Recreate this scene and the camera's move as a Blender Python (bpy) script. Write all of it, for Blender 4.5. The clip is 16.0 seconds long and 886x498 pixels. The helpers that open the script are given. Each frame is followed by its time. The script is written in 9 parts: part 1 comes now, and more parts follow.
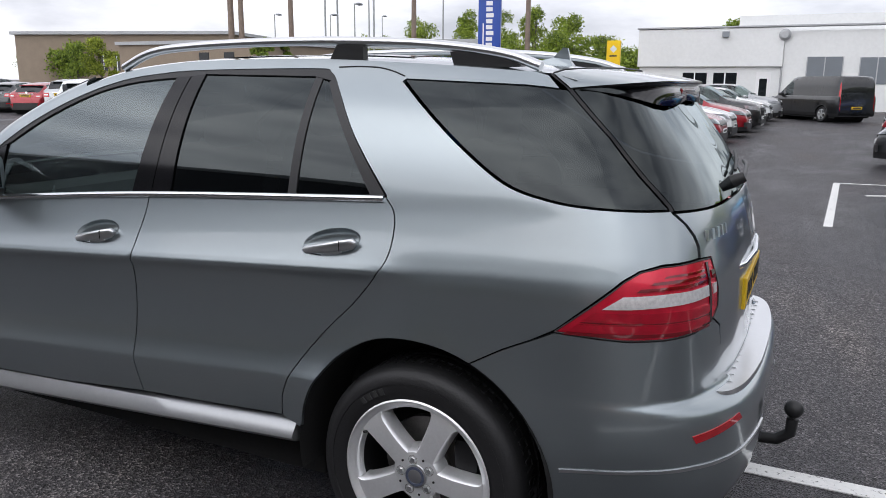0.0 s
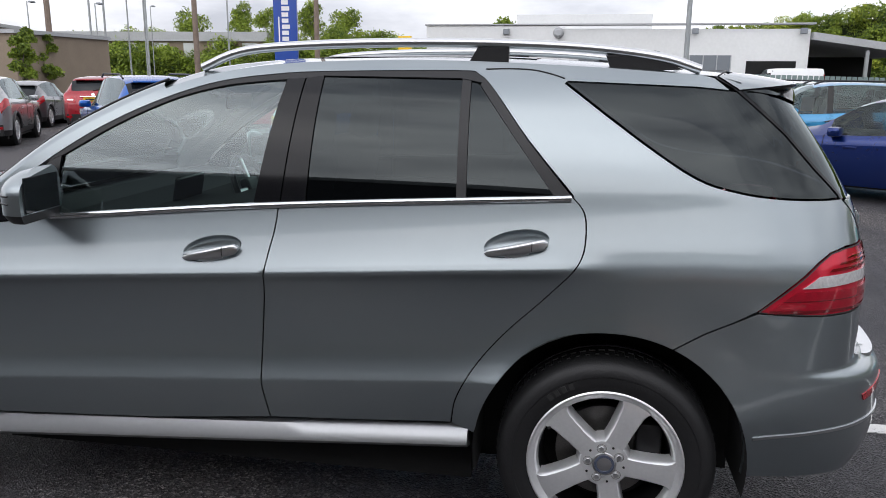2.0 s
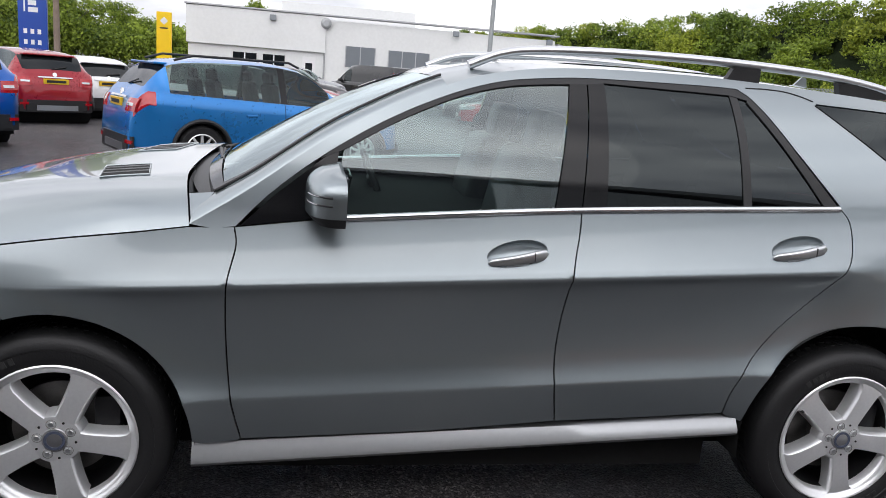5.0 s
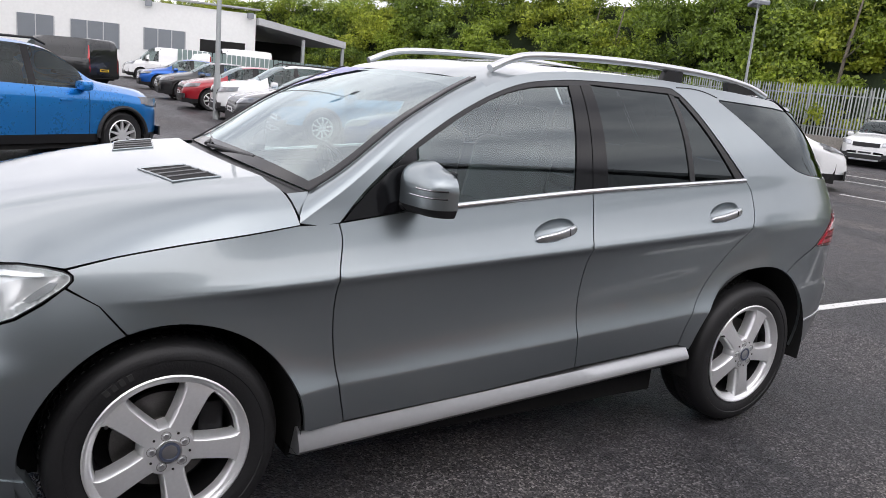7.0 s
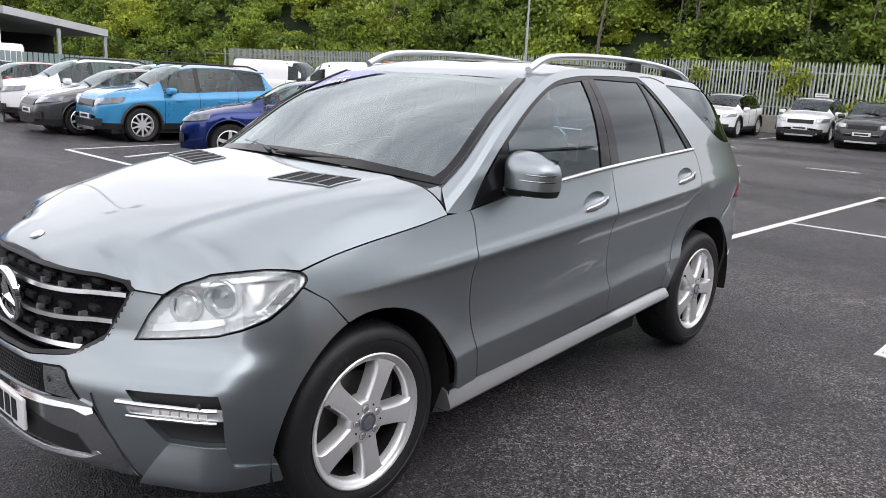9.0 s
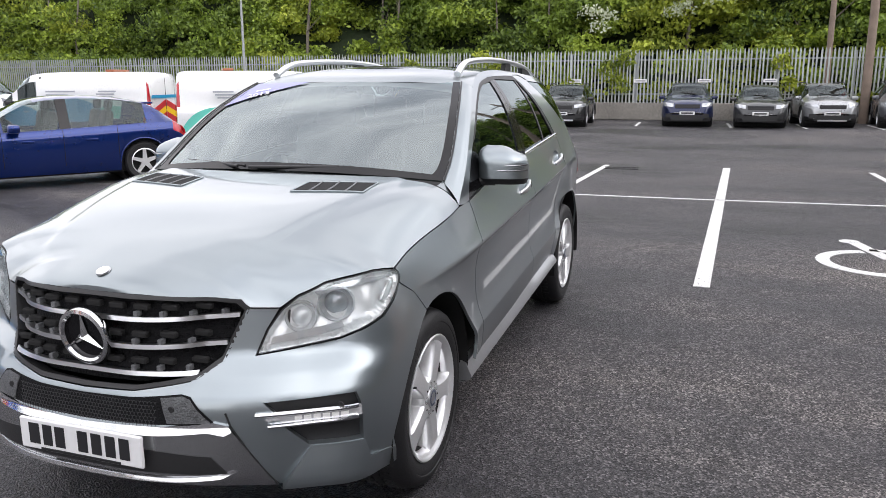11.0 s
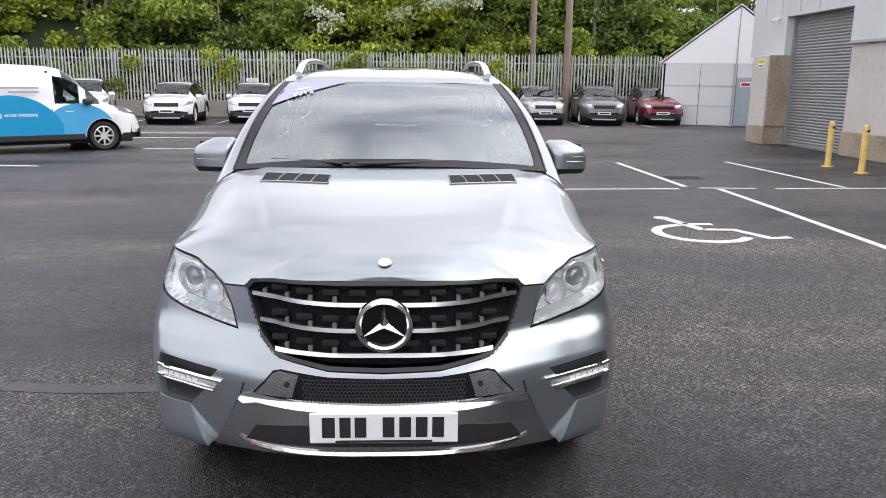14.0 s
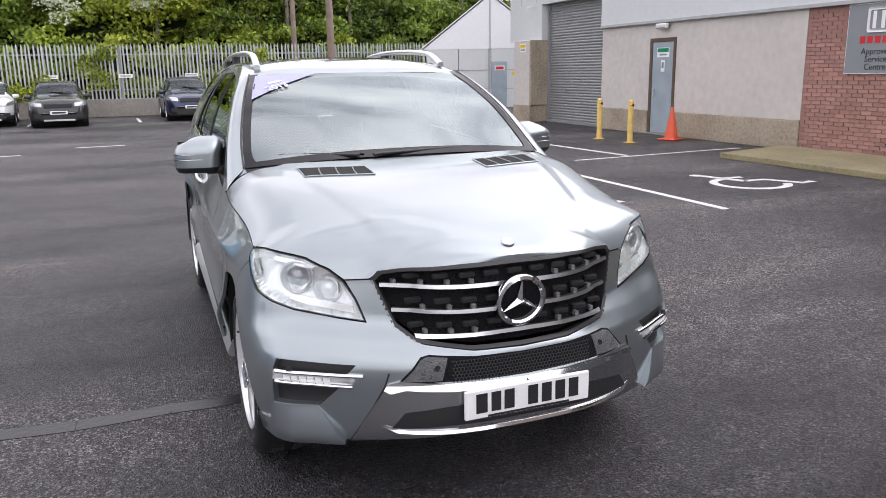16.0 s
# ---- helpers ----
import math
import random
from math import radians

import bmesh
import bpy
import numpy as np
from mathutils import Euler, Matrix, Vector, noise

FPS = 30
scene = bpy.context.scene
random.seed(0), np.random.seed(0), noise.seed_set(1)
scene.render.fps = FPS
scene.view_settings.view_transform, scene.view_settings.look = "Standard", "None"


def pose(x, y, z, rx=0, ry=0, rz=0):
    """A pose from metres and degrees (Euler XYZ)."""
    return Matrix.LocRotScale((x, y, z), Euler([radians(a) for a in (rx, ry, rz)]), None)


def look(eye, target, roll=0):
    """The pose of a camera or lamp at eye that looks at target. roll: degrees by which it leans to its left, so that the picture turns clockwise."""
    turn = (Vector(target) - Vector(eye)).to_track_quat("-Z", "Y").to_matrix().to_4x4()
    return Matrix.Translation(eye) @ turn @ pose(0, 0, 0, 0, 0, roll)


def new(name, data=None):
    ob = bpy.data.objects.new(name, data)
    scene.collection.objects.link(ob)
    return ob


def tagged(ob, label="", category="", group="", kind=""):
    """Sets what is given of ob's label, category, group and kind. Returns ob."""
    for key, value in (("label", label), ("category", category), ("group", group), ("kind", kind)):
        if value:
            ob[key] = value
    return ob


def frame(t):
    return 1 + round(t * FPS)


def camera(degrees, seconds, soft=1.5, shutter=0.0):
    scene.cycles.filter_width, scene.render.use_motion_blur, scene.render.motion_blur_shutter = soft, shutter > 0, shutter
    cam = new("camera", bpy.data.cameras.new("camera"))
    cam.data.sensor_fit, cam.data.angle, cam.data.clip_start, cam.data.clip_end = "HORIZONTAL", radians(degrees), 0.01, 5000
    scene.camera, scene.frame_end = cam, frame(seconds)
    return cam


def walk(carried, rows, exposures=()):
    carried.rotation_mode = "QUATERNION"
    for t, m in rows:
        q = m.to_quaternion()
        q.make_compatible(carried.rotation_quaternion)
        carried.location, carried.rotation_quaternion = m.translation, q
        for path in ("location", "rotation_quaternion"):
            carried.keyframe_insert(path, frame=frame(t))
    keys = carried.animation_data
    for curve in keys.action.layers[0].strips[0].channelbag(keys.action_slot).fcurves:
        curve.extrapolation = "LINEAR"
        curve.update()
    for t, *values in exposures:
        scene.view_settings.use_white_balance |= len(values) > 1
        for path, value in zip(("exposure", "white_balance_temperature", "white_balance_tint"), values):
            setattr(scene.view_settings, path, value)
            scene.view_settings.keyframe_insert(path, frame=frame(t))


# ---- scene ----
cam = camera(59.5, 16.0, soft=0.85)
PATH = [
    (0, (2.552, -2.979, 1.654), (1.696, -1.222, 1.229), 0.4),
    (0.5, (2.257, -3.145, 1.67), (1.59, -1.311, 1.234), -0.4),
    (1, (1.94, -3.219, 1.652), (1.359, -1.356, 1.215), -0.0),
    (1.5, (1.64, -3.292, 1.666), (1.151, -1.402, 1.231), 0.5),
    (2, (1.313, -3.407, 1.672), (0.984, -1.483, 1.237), 0.4),
    (2.5, (0.997, -3.438, 1.657), (0.72, -1.506, 1.222), -0.1),
    (3, (0.665, -3.42, 1.662), (0.449, -1.48, 1.228), -0.2),
    (3.5, (0.32, -3.479, 1.662), (0.214, -1.53, 1.224), 0.3),
    (4, (0.001, -3.495, 1.646), (0.059, -1.546, 1.202), 2.0),
    (4.5, (-0.328, -3.452, 1.649), (-0.153, -1.509, 1.211), 3.5),
    (4.7, (-0.452, -3.447, 1.647), (-0.213, -1.509, 1.212), 4.1),
    (6.8, (-1.869, -3.332, 1.639), (-0.895, -1.638, 1.212), 4.9),
    (7, (-1.995, -3.307, 1.637), (-0.943, -1.661, 1.21), 5.3),
    (7.5, (-2.291, -3.196, 1.632), (-1.085, -1.657, 1.211), 4.5),
    (8, (-2.603, -3.095, 1.642), (-1.256, -1.677, 1.226), 5.0),
    (8.2, (-2.755, -3.057, 1.645), (-1.375, -1.671, 1.224), 4.3),
    (10.3, (-3.978, -2.33, 1.649), (-2.277, -1.367, 1.224), 1.3),
    (10.5, (-4.056, -2.22, 1.645), (-2.307, -1.347, 1.221), 0.5),
    (11, (-4.278, -1.973, 1.664), (-2.436, -1.318, 1.239), -0.2),
    (11.5, (-4.543, -1.743, 1.672), (-2.663, -1.219, 1.235), -0.6),
    (12, (-4.678, -1.427, 1.678), (-2.775, -0.989, 1.247), -1.5),
    (12.5, (-4.784, -1.098, 1.685), (-2.86, -0.752, 1.262), -1.5),
    (13, (-4.919, -0.76, 1.681), (-2.976, -0.559, 1.251), -1.1),
    (13.5, (-4.935, -0.411, 1.662), (-2.982, -0.359, 1.234), -0.1),
    (14, (-4.939, -0.075, 1.666), (-2.987, -0.171, 1.243), 0.7),
    (14.5, (-4.972, 0.284, 1.668), (-3.037, 0.016, 1.239), 0.8),
    (15, (-4.885, 0.622, 1.652), (-2.96, 0.299, 1.216), -0.1),
    (15.5, (-4.804, 0.942, 1.651), (-2.907, 0.485, 1.21), 0.1),
    (16, (-4.806, 1.277, 1.668), (-2.992, 0.565, 1.216), -1.0),
]
walk(cam, [(t, look(eye, target, roll)) for t, eye, target, roll in PATH], [(0.0, 0.14, 6460, 11.5), (3.5, 0.10, 6520, 11), (4.5, 0.18, 6560, 11), (7.0, 0.36, 6680, 13.5), (10.5, 0.63, 6660, 12.5), (16.0, 0.78, 6680, 15.5)])

# ---- world and light ----
world = bpy.data.worlds.new("overcast_sky")
scene.world = world
world.use_nodes = True
wn, wl = world.node_tree.nodes, world.node_tree.links
wn.clear()
w_out = wn.new("ShaderNodeOutputWorld")
w_sky = wn.new("ShaderNodeTexSky")
w_sky.sky_type, w_sky.sun_disc = "NISHITA", False
SUN_EL, SUN_AZ = radians(34), radians(193)
w_sky.sun_elevation, w_sky.sun_rotation = SUN_EL, SUN_AZ
w_bg_sky = wn.new("ShaderNodeBackground")
w_bg_sky.inputs[1].default_value = 0.09
wl.new(w_sky.outputs[0], w_bg_sky.inputs[0])
w_co = wn.new("ShaderNodeTexCoord")
w_map = wn.new("ShaderNodeMapping")
w_map.inputs["Scale"].default_value = (1.0, 1.0, 3.2)
w_map.inputs["Rotation"].default_value = (0.1, 0.15, 0.6)
wl.new(w_co.outputs["Generated"], w_map.inputs[0])
w_noise = wn.new("ShaderNodeTexNoise")
w_noise.inputs["Scale"].default_value, w_noise.inputs["Detail"].default_value = 2.3, 7.0
w_noise.inputs["Roughness"].default_value = 0.55
wl.new(w_map.outputs[0], w_noise.inputs["Vector"])
w_ramp = wn.new("ShaderNodeValToRGB")
w_ramp.color_ramp.elements[0].position, w_ramp.color_ramp.elements[0].color = 0.34, (0.42, 0.435, 0.49, 1)
w_ramp.color_ramp.elements[1].position, w_ramp.color_ramp.elements[1].color = 0.66, (0.965, 0.968, 1.0, 1)
w_mid = w_ramp.color_ramp.elements.new(0.5)
w_mid.color = (0.725, 0.735, 0.785, 1)
wl.new(w_noise.outputs[0], w_ramp.inputs[0])
w_bg_cloud = wn.new("ShaderNodeBackground")
w_sep = wn.new("ShaderNodeSeparateXYZ")
wl.new(w_co.outputs["Generated"], w_sep.inputs[0])
w_rise = wn.new("ShaderNodeMapRange")  # an overcast sky is duller towards the horizon
w_rise.inputs[1].default_value, w_rise.inputs[2].default_value = 0.0, 0.42
w_rise.inputs[3].default_value, w_rise.inputs[4].default_value = 1.40, 1.43
wl.new(w_sep.outputs[2], w_rise.inputs[0])
w_dot = wn.new("ShaderNodeVectorMath")  # the cloud is brighter round the hidden sun
w_dot.operation = "DOT_PRODUCT"
w_dot.inputs[1].default_value = Vector((-2.7, -11.7, 8.1)).normalized()
wl.new(w_co.outputs["Generated"], w_dot.inputs[0])
w_glow = wn.new("ShaderNodeMapRange")
w_glow.inputs[1].default_value, w_glow.inputs[2].default_value = 0.35, 1.0
w_glow.inputs[3].default_value, w_glow.inputs[4].default_value = 1.0, 1.7
wl.new(w_dot.outputs["Value"], w_glow.inputs[0])
w_bright = wn.new("ShaderNodeMath")
w_bright.operation = "MULTIPLY"
wl.new(w_rise.outputs[0], w_bright.inputs[0])
wl.new(w_glow.outputs[0], w_bright.inputs[1])
wl.new(w_bright.outputs[0], w_bg_cloud.inputs[1])
wl.new(w_ramp.outputs[0], w_bg_cloud.inputs[0])
w_mix = wn.new("ShaderNodeMixShader")
w_mix.inputs[0].default_value = 0.9
wl.new(w_bg_sky.outputs[0], w_mix.inputs[1])
wl.new(w_bg_cloud.outputs[0], w_mix.inputs[2])
wl.new(w_mix.outputs[0], w_out.inputs[0])

sun = new("sun", bpy.data.lights.new("sun", "SUN"))
sun.data.energy, sun.data.angle, sun.data.color = 0.40, radians(70), (1.0, 0.96, 0.9)
sun.matrix_world = look((-2.7, -11.7, 8.1), (0, 0, 0))


# ---- materials ----
def pbr(name, col, rough=0.5, metal=0.0, var=0.12, scale=4.0, bump=0.0, bscale=60.0, coat=0.0, rvar=0.0, spec=0.5, flakes=0.0, island=0.0, objvar=0.0):
    """A painted, plastic, metal or stone surface: colour varied at two scales, and fine relief."""
    m = bpy.data.materials.new(name)
    m.use_nodes = True
    n, l = m.node_tree.nodes, m.node_tree.links
    b = n["Principled BSDF"]
    b.inputs["Metallic"].default_value = metal
    b.inputs["Roughness"].default_value = rough
    b.inputs["Specular IOR Level"].default_value = spec
    b.inputs["Coat Weight"].default_value = coat
    b.inputs["Coat Roughness"].default_value = 0.03
    co = n.new("ShaderNodeTexCoord")
    if var or rvar:
        big = n.new("ShaderNodeTexNoise")
        big.inputs["Scale"].default_value, big.inputs["Detail"].default_value = scale, 5
        small = n.new("ShaderNodeTexNoise")
        small.inputs["Scale"].default_value, small.inputs["Detail"].default_value = scale * 14, 3
        l.new(co.outputs["Object"], big.inputs["Vector"])
        l.new(co.outputs["Object"], small.inputs["Vector"])
        add = n.new("ShaderNodeMath")
        add.operation = "ADD"
        l.new(big.outputs[0], add.inputs[0])
        l.new(small.outputs[0], add.inputs[1])
        last = add.outputs[0]
        lo, hi = 0.6, 1.4
        if island or objvar:
            rnd = n.new("ShaderNodeNewGeometry" if island else "ShaderNodeObjectInfo")
            mul = n.new("ShaderNodeMath")
            mul.operation = "MULTIPLY_ADD"
            l.new(rnd.outputs["Random Per Island" if island else "Random"], mul.inputs[0])
            mul.inputs[1].default_value = island or objvar
            l.new(last, mul.inputs[2])
            last = mul.outputs[0]
            hi = 1.4 + (island or objvar)
        rng = n.new("ShaderNodeMapRange")
        rng.inputs[1].default_value, rng.inputs[2].default_value = lo, hi
        rng.inputs[3].default_value, rng.inputs[4].default_value = 1 - var, 1 + var
        l.new(last, rng.inputs[0])
        hsv = n.new("ShaderNodeHueSaturation")
        hsv.inputs["Color"].default_value = (*col, 1)
        l.new(rng.outputs[0], hsv.inputs["Value"])
        l.new(hsv.outputs[0], b.inputs["Base Color"])
        if rvar:
            rr = n.new("ShaderNodeMapRange")
            rr.inputs[1].default_value, rr.inputs[2].default_value = 0.7, 1.3
            rr.inputs[3].default_value, rr.inputs[4].default_value = max(0.02, rough - rvar), min(1, rough + rvar)
            l.new(add.outputs[0], rr.inputs[0])
            l.new(rr.outputs[0], b.inputs["Roughness"])
    else:
        b.inputs["Base Color"].default_value = (*col, 1)
    if bump or flakes:
        t = n.new("ShaderNodeTexNoise")
        t.inputs["Scale"].default_value, t.inputs["Detail"].default_value = bscale, 4
        l.new(co.outputs["Object"], t.inputs["Vector"])
        bp = n.new("ShaderNodeBump")
        bp.inputs["Strength"].default_value, bp.inputs["Distance"].default_value = bump or flakes, 0.01
        l.new(t.outputs[0], bp.inputs["Height"])
        l.new(bp.outputs[0], b.inputs["Normal"])
    return m


def paint(name, col, metal=0.0, rough=0.35):
    """Car paint under a clear coat."""
    return pbr(name, col, rough * 0.85, metal, var=0.03, scale=1.5, coat=1.0, rvar=0.04)


def glass_mat(name, col, clear, rough=0.02, gloss=2.0, lift=0.02):
    """Car glazing: a share of the light goes straight through, the rest is mirrored or swallowed by the tint."""
    m = bpy.data.materials.new(name)
    m.use_nodes = True
    n, l = m.node_tree.nodes, m.node_tree.links
    b = n["Principled BSDF"]
    tr = n.new("ShaderNodeBsdfTransparent")
    tr.inputs[0].default_value = (*col, 1)
    fr = n.new("ShaderNodeFresnel")
    fr.inputs[0].default_value = 1.55
    mul = n.new("ShaderNodeMath")
    mul.operation = "MULTIPLY_ADD"
    l.new(fr.outputs[0], mul.inputs[0])
    mul.inputs[1].default_value, mul.inputs[2].default_value = gloss, lift
    mul.use_clamp = True
    gl = n.new("ShaderNodeBsdfGlossy")
    gl.inputs[0].default_value, gl.inputs[1].default_value = (0.84, 0.93, 0.94, 1), rough
    tr.inputs[0].default_value = (*[c * clear for c in col], 1)
    mx = n.new("ShaderNodeMixShader")
    l.new(mul.outputs[0], mx.inputs[0])
    l.new(tr.outputs[0], mx.inputs[1])
    l.new(gl.outputs[0], mx.inputs[2])
    l.new(mx.outputs[0], n["Material Output"].inputs[0])
    n.remove(b)
    return m


def asphalt_mat():
    m = bpy.data.materials.new("damp_asphalt")
    m.use_nodes = True
    n, l = m.node_tree.nodes, m.node_tree.links
    b = n["Principled BSDF"]
    co = n.new("ShaderNodeTexCoord")

    def tex(scale, detail=4, kind="ShaderNodeTexNoise", rough=0.5):
        t = n.new(kind)
        t.inputs["Scale"].default_value = scale
        t.inputs["Detail"].default_value = detail
        t.inputs["Roughness"].default_value = rough
        l.new(co.outputs["Object"], t.inputs["Vector"])
        return t.outputs[0]

    def ramp(src, stops):
        r = n.new("ShaderNodeValToRGB")
        r.color_ramp.elements[0].position, r.color_ramp.elements[0].color = stops[0][0], (*stops[0][1], 1)
        r.color_ramp.elements[1].position, r.color_ramp.elements[1].color = stops[-1][0], (*stops[-1][1], 1)
        for p, c in stops[1:-1]:
            r.color_ramp.elements.new(p).color = (*c, 1)
        l.new(src, r.inputs[0])
        return r.outputs[0]

    def mix(kind, fac, a, c):
        x = n.new("ShaderNodeMix")
        x.data_type, x.blend_type = "RGBA", kind
        x.inputs[0].default_value = fac
        l.new(a, x.inputs[6])
        l.new(c, x.inputs[7])
        return x.outputs[2]

    # damp patches and dry patches, then chippings
    mp = n.new("ShaderNodeMapping")
    mp.inputs["Scale"].default_value = (0.45, 0.16, 1)
    mp.inputs["Rotation"].default_value = (0, 0, 0.25)
    l.new(co.outputs["Object"], mp.inputs[0])
    big = n.new("ShaderNodeTexNoise")
    big.inputs["Scale"].default_value, big.inputs["Detail"].default_value, big.inputs["Roughness"].default_value = 1.0, 6, 0.62
    l.new(mp.outputs[0], big.inputs["Vector"])
    base = ramp(big.outputs[0], [(0.36, (0.020, 0.0190, 0.0225)), (0.47, (0.042, 0.0400, 0.0450)), (0.56, (0.078, 0.0735, 0.0770)), (0.68, (0.140, 0.130, 0.127))])
    chips = n.new("ShaderNodeTexVoronoi")
    chips.inputs["Scale"].default_value = 115
    l.new(co.outputs["Object"], chips.inputs["Vector"])
    chip_v = n.new("ShaderNodeSeparateColor")
    l.new(chips.outputs["Color"], chip_v.inputs[0])
    grit = ramp(chip_v.outputs[0], [(0.0, (0.22, 0.22, 0.23)), (0.5, (0.75, 0.75, 0.75)), (0.8, (1.5, 1.5, 1.48)), (1.0, (3.4, 3.35, 3.2))])
    col = mix("MULTIPLY", 1.0, base, grit)
    mid = ramp(tex(5.5, 9, rough=0.7), [(0.3, (0.60, 0.60, 0.61)), (0.7, (1.45, 1.44, 1.42))])
    col = mix("MULTIPLY", 0.8, col, mid)
    coarse = ramp(tex(34, 5, rough=0.75), [(0.30, (0.45, 0.45, 0.46)), (0.5, (0.95, 0.95, 0.95)), (0.70, (1.75, 1.74, 1.70))])
    col = mix("MULTIPLY", 0.85, col, coarse)
    l.new(col, b.inputs["Base Color"])
    wet = n.new("ShaderNodeMapRange")
    wet.inputs[1].default_value, wet.inputs[2].default_value = 0.38, 0.68
    wet.inputs[3].default_value, wet.inputs[4].default_value = 0.30, 0.85
    l.new(big.outputs[0], wet.inputs[0])
    l.new(wet.outputs[0], b.inputs["Roughness"])
    b.inputs["Specular IOR Level"].default_value = 0.42
    v = n.new("ShaderNodeTexVoronoi")
    v.inputs["Scale"].default_value = 115
    l.new(co.outputs["Object"], v.inputs["Vector"])
    bp = n.new("ShaderNodeBump")
    bp.inputs["Strength"].default_value, bp.inputs["Distance"].default_value = 1.0, 0.010
    l.new(v.outputs[0], bp.inputs["Height"])
    l.new(bp.outputs[0], b.inputs["Normal"])
    return m


def leaf_mat(name, dark, light):
    m = bpy.data.materials.new(name)
    m.use_nodes = True
    n, l = m.node_tree.nodes, m.node_tree.links
    b = n["Principled BSDF"]
    g = n.new("ShaderNodeNewGeometry")
    co = n.new("ShaderNodeTexCoord")
    t = n.new("ShaderNodeTexNoise")
    t.inputs["Scale"].default_value, t.inputs["Detail"].default_value = 0.35, 4
    l.new(co.outputs["Object"], t.inputs["Vector"])
    a = n.new("ShaderNodeMath")
    a.operation = "MULTIPLY_ADD"
    l.new(g.outputs["Random Per Island"], a.inputs[0])
    a.inputs[1].default_value = 0.45
    l.new(t.outputs[0], a.inputs[2])
    r = n.new("ShaderNodeMapRange")
    r.inputs[1].default_value, r.inputs[2].default_value = 0.4, 1.0
    l.new(a.outputs[0], r.inputs[0])
    x = n.new("ShaderNodeMix")
    x.data_type = "RGBA"
    x.inputs[6].default_value, x.inputs[7].default_value = (*dark, 1), (*light, 1)
    l.new(r.outputs[0], x.inputs[0])
    l.new(x.outputs[2], b.inputs["Base Color"])
    b.inputs["Roughness"].default_value = 0.55
    tl = n.new("ShaderNodeBsdfTranslucent")
    l.new(x.outputs[2], tl.inputs[0])
    mx = n.new("ShaderNodeMixShader")
    mx.inputs[0].default_value = 0.3
    l.new(b.outputs[0], mx.inputs[1])
    l.new(tl.outputs[0], mx.inputs[2])
    l.new(mx.outputs[0], n["Material Output"].inputs[0])
    return m


def worn_paint(name, col, amount=0.45):
    """Road paint, scuffed down to holes of dark grit."""
    m = pbr(name, col, 0.6, var=0.1, scale=3, bump=0.3, bscale=90)
    n, l = m.node_tree.nodes, m.node_tree.links
    b = n["Principled BSDF"]
    src = b.inputs["Base Color"].links[0].from_socket
    co = n.new("ShaderNodeTexCoord")
    t = n.new("ShaderNodeTexNoise")
    t.inputs["Scale"].default_value, t.inputs["Detail"].default_value, t.inputs["Roughness"].default_value = 38, 8, 0.7
    l.new(co.outputs["Object"], t.inputs["Vector"])
    r = n.new("ShaderNodeMapRange")
    r.inputs[1].default_value, r.inputs[2].default_value = amount - 0.1, amount - 0.02
    l.new(t.outputs[0], r.inputs[0])
    x = n.new("ShaderNodeMix")
    x.data_type = "RGBA"
    x.inputs[6].default_value = (0.09, 0.09, 0.09, 1)
    l.new(r.outputs[0], x.inputs[0])
    l.new(src, x.inputs[7])
    l.new(x.outputs[2], b.inputs["Base Color"])
    return m


